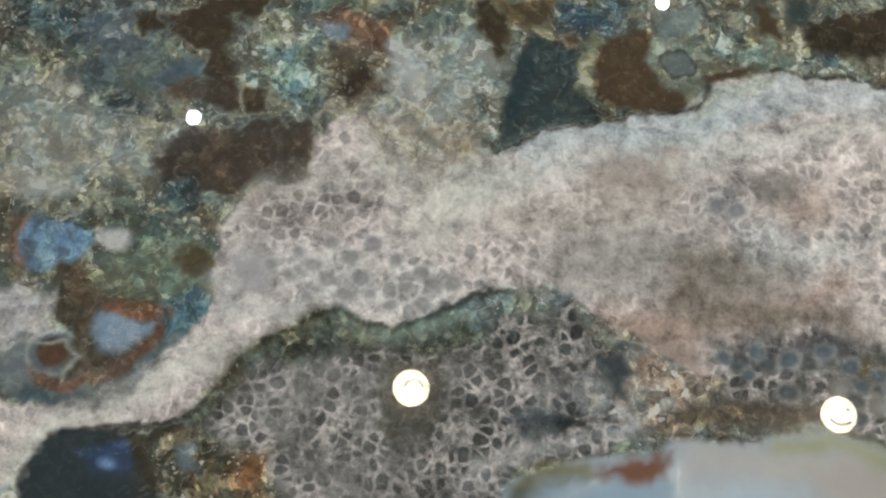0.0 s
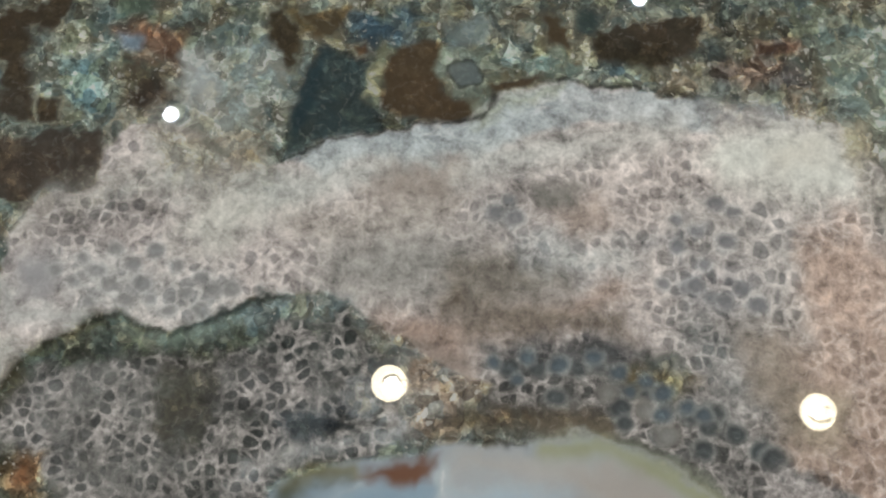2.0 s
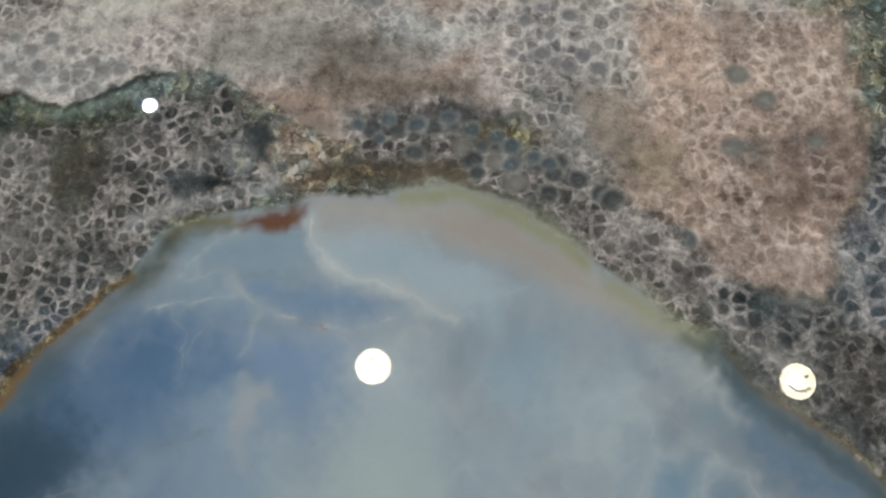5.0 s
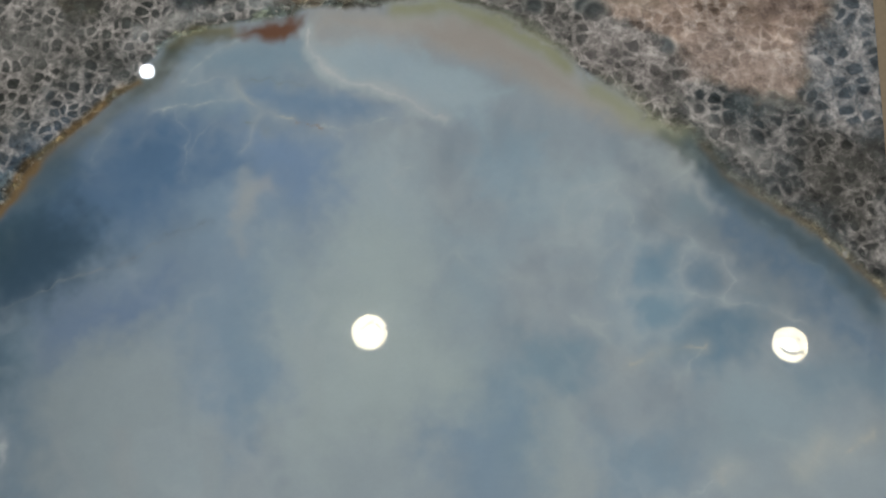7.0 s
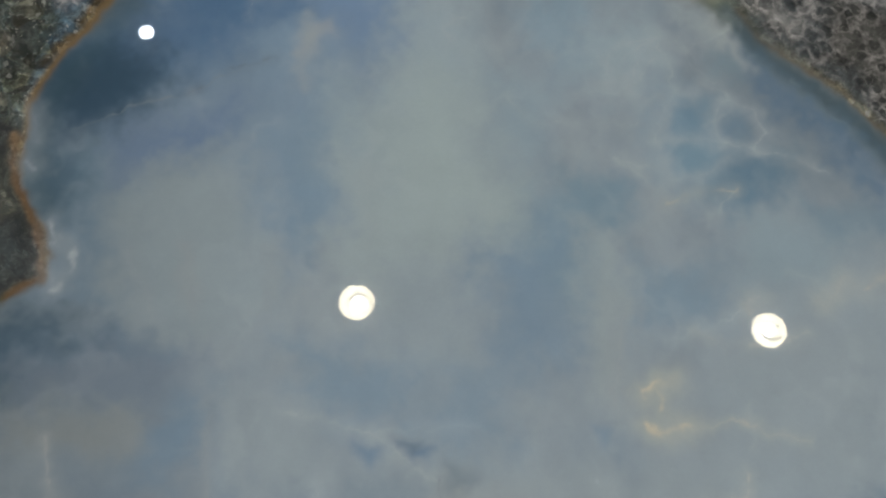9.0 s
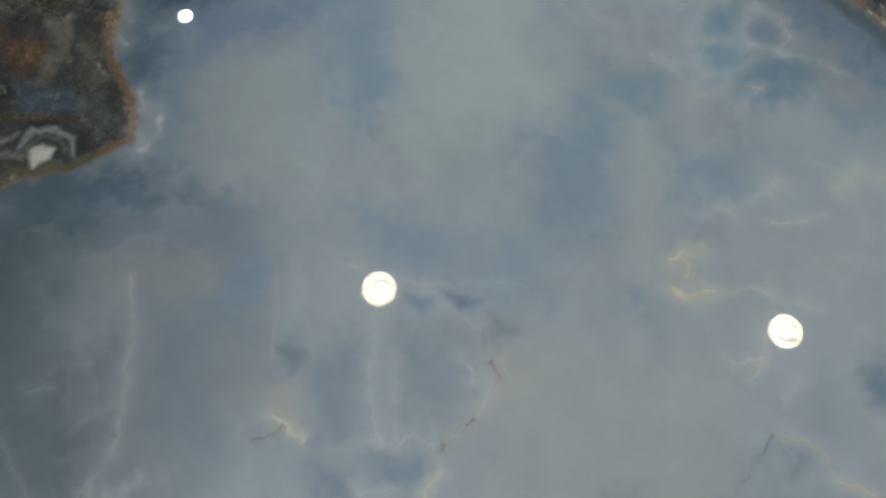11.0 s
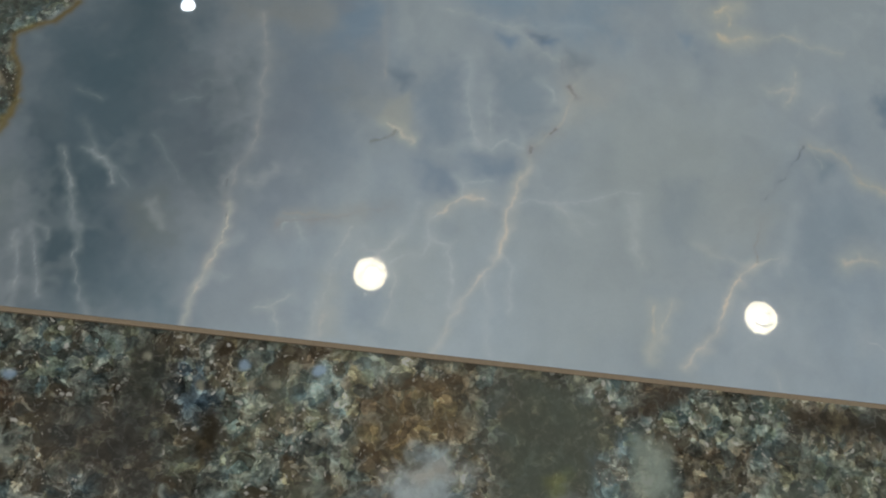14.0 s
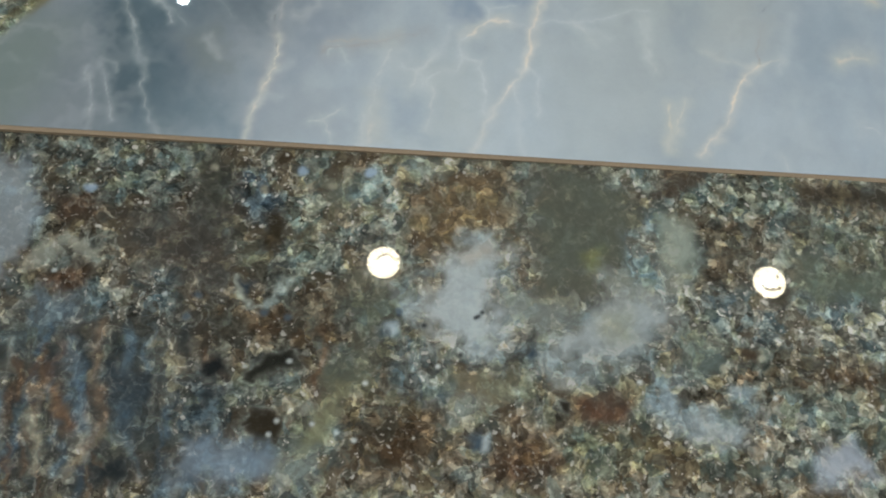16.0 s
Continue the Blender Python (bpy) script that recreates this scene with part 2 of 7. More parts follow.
    smoke = n.math("MULTIPLY", n.math("MULTIPLY", smoke, n.math("SUBTRACT", 1.0, fuzz)), n.math("MULTIPLY", n.smooth(n7, 0.44, 0.62), 0.12))
    col = n.mix(smoke, col, lin(184, 192, 194))
    # veins
    vein = n.attr("vein").outputs["Fac"]
    brk = n.noise(co, 120.0, 4.0, 0.65).outputs["Fac"]
    v = n.smooth(n.math("ADD", vein, n.math("MULTIPLY", n.math("SUBTRACT", brk, 0.5), n.math("MULTIPLY", vein, 1.8))), 0.08, 1.05)
    col = n.mix(n.math("MULTIPLY", v, 0.74), col, n.attr("vein_tone").outputs["Color"])
    n.tree.links.new(col, n.bsdf.inputs["Base Color"])
    rough = n.math("ADD", 0.006, n.math("MULTIPLY", n.noise(co, 9.0, 4.0).outputs["Fac"], 0.012))
    n.tree.links.new(rough, n.bsdf.inputs["Roughness"])
    n.bsdf.inputs["IOR"].default_value = 1.46
    # a faint haze of polish and wiping round each reflection
    n.bsdf.inputs["Coat Weight"].default_value = 0.2
    n.bsdf.inputs["Coat IOR"].default_value = 1.3
    n.bsdf.inputs["Coat Roughness"].default_value = 0.11
    return n.mat


STONE = polished_stone("polished_agate_stone")
BODY = plain("porcelain_body", lin(150, 135, 110), 0.6)
JOINT = plain("sand_joint", lin(128, 114, 92), 0.75, vary=0.25, scale=300)
OLIVE = plain("olive_glazed_tile", lin(96, 84, 58), 0.35, vary=0.18, scale=60)
SCREED = plain("grey_screed", lin(120, 115, 108), 0.8)
PAINT = plain("wall_paint", lin(190, 188, 182), 0.8, vary=0.04)
CEIL = plain("ceiling_board", lin(150, 150, 148), 0.85, vary=0.05)
WHITE = plain("white_lacquer", lin(225, 222, 215), 0.4, vary=0.03)
GREY = plain("grey_metal_paint", lin(110, 108, 104), 0.6, vary=0.05)
DARK = plain("brown_clip", lin(80, 62, 45), 0.5)
WARM = glow("warm_glass", (1.0, 0.86, 0.58), GLASS_W)
BULB = glow("bulb_glass", (1.0, 0.97, 0.93), LAMP_W)
FILL_GLOW = glow("fill_panel_glow", (1.0, 0.97, 0.93), FILL_W)
# glow added to the collar and vanes so they look tan, not black
DIM = glow("dim_glow_part", (1.0, 0.84, 0.60), 6.0)
COOL = glow("cool_lens", (0.88, 0.95, 1.0), SPOT_W)


# ---------------------------------------------------------------- the printed pattern of the stone
def lattice(x, y, seed):
    xi, yi = np.floor(x).astype(np.int64), np.floor(y).astype(np.int64)
    u, v = x - xi, y - yi
    u, v = u * u * (3 - 2 * u), v * v * (3 - 2 * v)

    def h(a, b):
        k = (a * 374761393 + b * 668265263 + seed * 69069) & 0xFFFFFFFF
        k = ((k ^ (k >> 13)) * 1274126177) & 0xFFFFFFFF
        return ((k ^ (k >> 16)) & 0xFFFF) / 65535.0
    return (h(xi, yi) * (1 - u) + h(xi + 1, yi) * u) * (1 - v) + (h(xi, yi + 1) * (1 - u) + h(xi + 1, yi + 1) * u) * v


def cloud(x, y, size, seed, octaves=3):
    """Smooth noise from -1 to 1 with features of the given size in metres."""
    s, total, amp = 0.0, 0.0, 1.0
    for o in range(octaves):
        s = s + amp * (lattice(x / size * 2 ** o + 17.3 * o, y / size * 2 ** o + 9.1 * o, seed + o) * 2 - 1)
        total += amp
        amp *= 0.55
    return s / total * 1.5


class Print:
    """The fields of one slab's face, on a fine net of points."""

    def __init__(self, xs, ys, base, crumb, web, coarse):
        self.xs, self.ys = xs, ys
        self.x, self.y = np.meshgrid(xs, ys)
        shape = self.x.shape
        self.tone = np.empty(shape + (3,))
        self.tone[:] = lin(*base)
        self.crumb, self.web, self.coarse = np.full(shape, crumb), np.full(shape, web), np.full(shape, coarse)
        self.vein, self.fuzz = np.zeros(shape), np.ones(shape)
        self.vein_tone = np.empty(shape + (3,))
        self.vein_tone[:] = lin(190, 185, 175)
        self.nx = cloud(self.x, self.y, 0.022, 3) + 0.45 * cloud(self.x, self.y, 0.006, 31, 2)
        self.ny = cloud(self.x, self.y, 0.022, 7) + 0.45 * cloud(self.x, self.y, 0.006, 37, 2)

    def window(self, pts, margin):
        p = np.array(pts)
        i0, i1 = np.searchsorted(self.xs, (p[:, 0].min() - margin, p[:, 0].max() + margin))
        j0, j1 = np.searchsorted(self.ys, (p[:, 1].min() - margin, p[:, 1].max() + margin))
        return (slice(j0, max(j1, j0 + 1)), slice(i0, max(i1, i0 + 1)))

    def warped(self, w, wob):
        return self.x[w] + wob * self.nx[w], self.y[w] + wob * self.ny[w]

    @staticmethod
    def reach(x, y, pts, closed):
        """Distance to a line through pts, and whether inside it."""
        best, inside = np.full(x.shape, 9.0), np.zeros(x.shape, bool)
        ends = pts[1:] + pts[:1] if closed else pts[1:]
        for (ax, ay), (bx, by) in zip(pts, ends):
            dx, dy = bx - ax, by - ay
            t = np.clip(((x - ax) * dx + (y - ay) * dy) / (dx * dx + dy * dy + 1e-12), 0, 1)
            best = np.minimum(best, np.hypot(x - ax - t * dx, y - ay - t * dy))
            if closed and ay != by:
                inside ^= ((ay > y) != (by > y)) & (x < dx * (y - ay) / dy + ax)
        return best, inside

    def lay(self, w, m, rgb, crumb, web, coarse):
        if rgb:
            if rgb[0] > rgb[2]:
                grey = sum(rgb) / 3
                rgb = tuple((grey + (c - grey) * 0.72) * k for c, k in zip(rgb, (0.97, 1.0, 1.0)))
            self.tone[w] += (np.array(lin(*rgb)) - self.tone[w]) * m[..., None]
        for field, v in ((self.crumb, crumb), (self.web, web), (self.coarse, coarse)):
            if v is not None:
                field[w] += (v - field[w]) * m

    def patch(self, pts, rgb, soft=0.004, wob=0.006, a=1.0, crumb=None, web=None, coarse=None, rim=None, rim_w=0.0015):
        """A region with an uneven outline, and a rim of another tone if wanted."""
        small = min(max(p[k] for p in pts) - min(p[k] for p in pts) for k in (0, 1))
        soft, wob = min(soft, 0.4 * small), min(wob, 0.2 * small)
        w = self.window(pts, 3 * soft + 3 * wob + 0.004)
        x, y = self.warped(w, wob)
        d, inside = self.reach(x, y, pts, True)
        d = np.where(inside, d, -d)
        m = np.clip(d / soft * 0.5 + 0.5, 0, 1)
        self.lay(w, m * m * (3 - 2 * m) * a, rgb, crumb, web, coarse)
        if rim:
            self.lay(w, np.exp(-(d / rim_w) ** 2) * a * np.clip(0.35 + 0.9 * self.ny[w], 0, 1), rim, None, None, None)

    def blob(self, c, rx, ry, rgb, turn=0.0, **more):
        t = np.linspace(0, 2 * math.pi, 17)[:-1]
        k, s = math.cos(radians(turn)), math.sin(radians(turn))
        self.patch([(c[0] + rx * math.cos(q) * k - ry * math.sin(q) * s, c[1] + rx * math.cos(q) * s + ry * math.sin(q) * k) for q in t], rgb, **more)

    def stroke(self, pts, width, rgb, wob=0.002, a=1.0, crumb=None, web=None):
        """A soft band along a line."""
        w = self.window(pts, 3 * width + 3 * wob)
        x, y = self.warped(w, wob)
        d, _ = self.reach(x, y, pts, False)
        self.lay(w, np.exp(-(d / width) ** 2) * a, rgb, crumb, web, None)

    def ring(self, c, r, width, rgb, a=1.0):
        t = np.linspace(0, 2 * math.pi, 25)
        self.stroke([(c[0] + r * math.cos(q), c[1] + 0.92 * r * math.sin(q)) for q in t], width, rgb, wob=0.0032, a=a)

    def line(self, pts, width, rgb=(196, 190, 178), wob=0.0024, a=0.9):
        """A vein."""
        w = self.window(pts, 7 * width + 3 * wob)
        x, y = self.warped(w, wob)
        d, _ = self.reach(x, y, pts, False)
        thick = width * np.clip(0.8 + 0.5 * cloud(self.x[w], self.y[w], 0.014, 61, 2), 0.35, 1.5)
        m = np.exp(-(d / thick) ** 1.4) * a * np.clip(0.72 + 0.55 * cloud(self.x[w], self.y[w], 0.02, 63, 2), 0.3, 1)
        if sum(rgb) > 420:
            self.lay(w, np.exp(-(d / (2.6 * width)) ** 2) * a * 0.25, rgb, None, None, None)
        on = m > self.vein[w]
        self.vein[w] = np.maximum(self.vein[w], m)
        self.vein_tone[w] = np.where(on[..., None], lin(*rgb), self.vein_tone[w])

    def mottle(self, size, amount, seed, stretch=1.0, where=None):
        k = 1 + amount * cloud(self.x * stretch, self.y, size, seed)
        if where is not None:
            k = 1 + (k - 1) * where
        self.tone *= np.clip(k, 0.3, 2)[..., None]

    def drift(self, size, rgb, amount, seed, stretch, where):
        """Smoky clouds of another tone."""
        m = np.clip(cloud(self.x * stretch, self.y, size, seed, 4) * 0.9 + 0.1, 0, 1) * amount * where
        self.tone += (np.array(lin(*rgb)) - self.tone) * m[..., None]

    def bubble(self, c, r, inner=(52, 57, 58), ring=(160, 156, 150)):
        self.blob(c, r * 1.25, r * 1.1, ring, soft=0.003, wob=0.0016, a=0.55, web=0.25)
        self.blob(c, r, r * 0.86, inner, soft=0.0026, wob=0.0014, a=0.95, web=0.0, crumb=0.1)
        self.blob((c[0] + r * 0.1, c[1] - r * 0.1), r * 0.62, r * 0.52, tuple(k + 46 for k in inner), soft=0.003, wob=0.001, a=0.35, web=0.2)


def slab(name, xs, ys, fields, thick, label):
    """A slab with its printed face, chamfered edges and porcelain body."""
    ob = new(name, bpy.data.meshes.new(name))
    nx, ny = len(xs), len(ys)
    co = np.zeros((ny, nx, 3))
    co[..., 0], co[..., 1] = np.meshgrid(xs, ys)
    me = ob.data
    idx = np.arange(nx * ny).reshape(ny, nx)
    quads = np.stack([idx[:-1, :-1], idx[:-1, 1:], idx[1:, 1:], idx[1:, :-1]], -1).reshape(-1, 4)
    me.vertices.add(nx * ny)
    me.vertices.foreach_set("co", co.ravel())
    me.loops.add(quads.size)
    me.loops.foreach_set("vertex_index", quads.ravel().astype(np.int32))
    me.polygons.add(len(quads))
    me.polygons.foreach_set("loop_start", np.arange(0, quads.size, 4, dtype=np.int32))
    for key, f in (("tone", fields.tone), ("vein_tone", fields.vein_tone)):
        at = me.attributes.new(key, "FLOAT_COLOR", "POINT")
        at.data.foreach_set("color", np.concatenate([f, np.ones(f.shape[:2] + (1,))], -1).ravel().astype(np.float32))
    for key, f in (("crumb", fields.crumb), ("web", fields.web), ("coarse", fields.coarse), ("vein", fields.vein), ("fuzz", fields.fuzz)):
        at = me.attributes.new(key, "FLOAT", "POINT")
        at.data.foreach_set("value", np.clip(f, 0, 1).ravel().astype(np.float32))
    me.update()
    me.validate()
    me.materials.append(STONE)
    me.polygons.foreach_set("use_smooth", np.ones(len(quads), bool))
    bm = bmesh.new()
    box(bm, xs[0] + 0.0005, ys[0] + 0.0005, -thick, xs[-1] - 0.0005, ys[-1] - 0.0005, -0.0006, 0.0008)
    part("body", bm, BODY, ob, "sand-coloured porcelain body")
    tagged(ob, label, "stone slab", "polished stone slabs")
    return ob


def spread(lo, fine_lo, fine_hi, hi, step, rough=0.02):
    parts = []
    if fine_lo - lo > 1e-6:
        parts.append(np.linspace(lo, fine_lo, max(2, int((fine_lo - lo) / rough)))[:-1])
    parts.append(np.linspace(fine_lo, fine_hi, int((fine_hi - fine_lo) / step) + 1))
    if hi - fine_hi > 1e-6:
        parts.append(np.linspace(fine_hi, hi, max(2, int((hi - fine_hi) / rough)))[1:])
    return np.concatenate(parts)



# ---------------------------------------------------------------- upper slab: breccia, cell bands and the blue pool
XS = spread(-0.638, -0.30, 0.562, 0.562, 0.00125)
YS = spread(0.0012, 0.0012, 0.97, 1.2, 0.00125)
F = Print(XS, YS, (96, 98, 90), 0.85, 0.0, 0.0)

# breccia at the top: moss green, slate, brown and pale clouds
F.mottle(0.05, 0.35, 11)
F.patch([(-0.240, 0.846), (-0.188, 0.860), (-0.138, 0.842), (-0.112, 0.822), (-0.128, 0.790), (-0.183, 0.782), (-0.230, 0.783)], (138, 138, 128), soft=0.02, a=0.85)
F.patch([(-0.235, 0.901), (-0.167, 0.907), (-0.158, 0.892), (-0.166, 0.873), (-0.188, 0.860), (-0.212, 0.881), (-0.233, 0.883)], (66, 80, 84), soft=0.012, a=0.8)
F.patch([(-0.193, 0.871), (-0.165, 0.869), (-0.111, 0.870), (-0.108, 0.851), (-0.144, 0.838), (-0.176, 0.847)], (84, 92, 86), soft=0.012, crumb=0.4)
F.patch([(-0.155, 0.892), (-0.132, 0.903), (-0.112, 0.909), (-0.071, 0.925), (-0.073, 0.906), (-0.085, 0.890), (-0.084, 0.860), (-0.086, 0.846), (-0.098, 0.852), (-0.108, 0.866), (-0.105, 0.881), (-0.140, 0.888)], (64, 52, 38), soft=0.003, crumb=0.25, rim=(126, 124, 108), rim_w=0.0011)
F.patch([(-0.126, 0.852), (-0.110, 0.860), (-0.082, 0.857), (-0.064, 0.855), (-0.070, 0.840), (-0.090, 0.840), (-0.118, 0.845)], (68, 56, 44), soft=0.003, crumb=0.3, rim=(126, 124, 108), rim_w=0.0011)
F.patch([(-0.089, 0.890), (-0.042, 0.908), (-0.025, 0.872), (-0.036, 0.846), (-0.067, 0.847), (-0.083, 0.864)], (122, 128, 120), soft=0.012, crumb=1.0)
F.patch([(-0.127, 0.807), (-0.115, 0.824), (-0.089, 0.828), (-0.070, 0.838), (-0.036, 0.842), (-0.029, 0.830), (-0.039, 0.803), (-0.048, 0.793), (-0.078, 0.790), (-0.108, 0.791)], (72, 60, 50), soft=0.004, crumb=0.35, rim=(126, 124, 108), rim_w=0.0011)
F.patch([(-0.041, 0.904), (-0.014, 0.908), (0.004, 0.902), (0.005, 0.889), (-0.012, 0.892), (-0.034, 0.894)], (124, 84, 62), soft=0.006, crumb=0.6)
F.patch([(-0.060, 0.881), (-0.012, 0.886), (-0.004, 0.870), (-0.023, 0.854), (-0.051, 0.859)], (96, 90, 72), soft=0.01, crumb=0.7)
F.patch([(-0.040, 0.924), (-0.015, 0.925), (-0.014, 0.912), (-0.037, 0.910)], (74, 86, 76), soft=0.004, crumb=0.4, rim=(120, 124, 105))
F.patch([(0.005, 0.889), (0.023, 0.888), (0.034, 0.869), (0.024, 0.859), (0.010, 0.873)], (178, 178, 172), soft=0.01, crumb=0.35)
F.patch([(-0.023, 0.847), (0.010, 0.864), (0.062, 0.875), (0.069, 0.860), (0.053, 0.837), (0.013, 0.824), (-0.024, 0.828)], (146, 142, 132), soft=0.02, crumb=0.5)
F.patch([(0.033, 0.895), (0.064, 0.901), (0.079, 0.883), (0.062, 0.867), (0.041, 0.873)], (140, 144, 138), soft=0.01, crumb=0.6)
F.patch([(0.056, 0.915), (0.077, 0.921), (0.082, 0.891), (0.075, 0.883), (0.064, 0.897)], (78, 66, 44), soft=0.004, crumb=0.3, rim=(126, 124, 108), rim_w=0.0011)
F.patch([(0.073, 0.924), (0.108, 0.927), (0.107, 0.912), (0.095, 0.905), (0.079, 0.908)], (98, 80, 48), soft=0.003, crumb=0.35, rim=(140, 140, 110))
F.patch([(0.095, 0.914), (0.133, 0.929), (0.155, 0.923), (0.134, 0.910), (0.116, 0.901)], (84, 98, 102), soft=0.005, crumb=0.9)
F.patch([(0.037, 0.831), (0.060, 0.836), (0.064, 0.820), (0.044, 0.815)], (136, 104, 80), soft=0.01, crumb=0.6)
F.patch([(0.059, 0.863), (0.079, 0.872), (0.083, 0.832), (0.070, 0.839)], (110, 120, 118), soft=0.008, crumb=0.9)
F.patch([(0.076, 0.828), (0.075, 0.848), (0.081, 0.869), (0.087, 0.888), (0.095, 0.901), (0.113, 0.899), (0.122, 0.892), (0.126, 0.872), (0.135, 0.854), (0.135, 0.848), (0.101, 0.838)], (54, 64, 64), soft=0.003, wob=0.003, crumb=0.4, rim=(48, 54, 54))
F.patch([(0.081, 0.872), (0.087, 0.889), (0.097, 0.901), (0.093, 0.877), (0.090, 0.858), (0.081, 0.839), (0.077, 0.850)], (40, 54, 58), soft=0.004, wob=0.003, crumb=0.15)
F.patch([(0.120, 0.886), (0.130, 0.904), (0.139, 0.903), (0.134, 0.887), (0.131, 0.868), (0.121, 0.871)], (122, 120, 92), soft=0.004, crumb=0.5)
F.patch([(0.131, 0.887), (0.139, 0.903), (0.155, 0.911), (0.171, 0.909), (0.169, 0.890), (0.166, 0.878), (0.176, 0.870), (0.196, 0.875), (0.192, 0.862), (0.173, 0.856), (0.145, 0.857), (0.134, 0.867)], (78, 60, 40), soft=0.003, wob=0.0025, crumb=0.22, rim=(74, 54, 34))
F.patch([(0.171, 0.905), (0.190, 0.914), (0.218, 0.912), (0.229, 0.894), (0.204, 0.877), (0.180, 0.872), (0.169, 0.886)], (124, 122, 98), soft=0.006, crumb=0.7)
EYE = (0.184, 0.889)
F.blob(EYE, 0.019, 0.017, (122, 122, 104), soft=0.005, wob=0.006, crumb=0.6)
F.blob(EYE, 0.0105, 0.0098, (92, 100, 98), soft=0.002, wob=0.003, crumb=0.15)
F.ring(EYE, 0.0108, 0.0014, (50, 52, 48), a=0.8)
F.ring(EYE, 0.0136, 0.0010, (136, 134, 118), a=0.4)
F.patch([(0.171, 0.920), (0.190, 0.927), (0.204, 0.919), (0.194, 0.910), (0.176, 0.907)], (104, 116, 116), soft=0.005, crumb=0.3)
F.patch([(0.201, 0.877), (0.201, 0.883), (0.218, 0.890), (0.239, 0.891), (0.222, 0.884), (0.208, 0.878)], (74, 58, 40), soft=0.002, crumb=0.2, rim=(126, 124, 108), rim_w=0.0011)
F.patch([(0.231, 0.930), (0.244, 0.931), (0.254, 0.920), (0.249, 0.911), (0.234, 0.919)], (80, 66, 44), soft=0.003, crumb=0.25, rim=(126, 124, 108), rim_w=0.0011)
F.patch([(0.253, 0.934), (0.269, 0.939), (0.268, 0.927), (0.258, 0.921)], (56, 66, 64), soft=0.003, crumb=0.2)
F.patch([(0.258, 0.917), (0.276, 0.930), (0.315, 0.938), (0.335, 0.943), (0.334, 0.912), (0.312, 0.908), (0.284, 0.912), (0.266, 0.911)], (68, 56, 42), soft=0.003, crumb=0.4, rim=(126, 124, 108), rim_w=0.0011)
F.patch([(0.215, 0.912), (0.254, 0.915), (0.268, 0.897), (0.253, 0.885), (0.229, 0.887)], (138, 138, 118), soft=0.006, crumb=0.9)
F.patch([(0.341, 0.905), (0.366, 0.912), (0.391, 0.908), (0.402, 0.893), (0.359, 0.891), (0.338, 0.897)], (110, 88, 78), soft=0.006, crumb=0.9)
F.patch([(0.363, 0.925), (0.391, 0.927), (0.391, 0.916), (0.366, 0.912)], (84, 62, 52), soft=0.003, crumb=0.6, rim=(150, 130, 118))
F.patch([(0.399, 0.932), (0.438, 0.938), (0.466, 0.924), (0.475, 0.894), (0.464, 0.849), (0.440, 0.855), (0.430, 0.876), (0.409, 0.890)], (132, 138, 124), soft=0.012, crumb=0.75)
F.patch([(0.438, 0.915), (0.476, 0.921), (0.475, 0.871), (0.448, 0.881)], (142, 146, 132), soft=0.012, crumb=0.7)
F.patch([(0.460, 0.874), (0.488, 0.883), (0.523, 0.881), (0.517, 0.778), (0.491, 0.784), (0.474, 0.802), (0.461, 0.831)], (132, 136, 126), soft=0.008, crumb=0.7)
F.patch([(0.462, 0.864), (0.476, 0.867), (0.487, 0.860), (0.472, 0.851)], (112, 124, 128), soft=0.003, crumb=0.2, rim=(80, 84, 76))
F.patch([(0.470, 0.843), (0.476, 0.853), (0.490, 0.858), (0.494, 0.854), (0.479, 0.848)], (96, 62, 46), soft=0.003, crumb=0.3, rim=(160, 130, 112))
F.patch([(0.464, 0.828), (0.475, 0.840), (0.486, 0.833), (0.478, 0.819)], (62, 68, 66), soft=0.003, crumb=0.4, rim=(126, 126, 110))
F.patch([(0.497, 0.844), (0.521, 0.849), (0.519, 0.811), (0.499, 0.818)], (110, 124, 124), soft=0.01, crumb=0.4)

# the agate nest at the west side
F.patch([(-0.153, 0.750), (-0.120, 0.756), (-0.084, 0.755), (-0.083, 0.728), (-0.098, 0.701), (-0.111, 0.703), (-0.121, 0.732), (-0.144, 0.734)], (98, 106, 88), soft=0.008, crumb=0.5)
F.patch([(-0.148, 0.768), (-0.123, 0.773), (-0.104, 0.757), (-0.120, 0.749), (-0.143, 0.754)], (88, 100, 92), soft=0.006, crumb=0.7)
F.blob((-0.098, 0.746), 0.0105, 0.009, (80, 68, 46), soft=0.003, crumb=0.2, rim=(112, 112, 86))
F.patch([(-0.207, 0.764), (-0.195, 0.768), (-0.196, 0.747), (-0.192, 0.733), (-0.201, 0.737)], (94, 68, 50), soft=0.003, crumb=0.4, rim=(126, 124, 108), rim_w=0.0011)
F.patch([(-0.196, 0.759), (-0.187, 0.774), (-0.178, 0.769), (-0.160, 0.767), (-0.156, 0.755), (-0.167, 0.739), (-0.186, 0.733), (-0.195, 0.738)], (96, 118, 138), soft=0.003, crumb=0.5, rim=(58, 66, 66))
F.patch([(-0.156, 0.762), (-0.138, 0.762), (-0.138, 0.751), (-0.150, 0.752)], (178, 172, 170), soft=0.005, crumb=0.2)
F.patch([(-0.226, 0.719), (-0.195, 0.728), (-0.171, 0.722), (-0.172, 0.703), (-0.196, 0.693), (-0.221, 0.690)], (158, 150, 148), soft=0.006, crumb=0.2, web=0.6)
F.patch([(-0.202, 0.691), (-0.184, 0.699), (-0.161, 0.697), (-0.148, 0.669), (-0.159, 0.659), (-0.198, 0.666)], (100, 106, 108), soft=0.006, crumb=0.2)
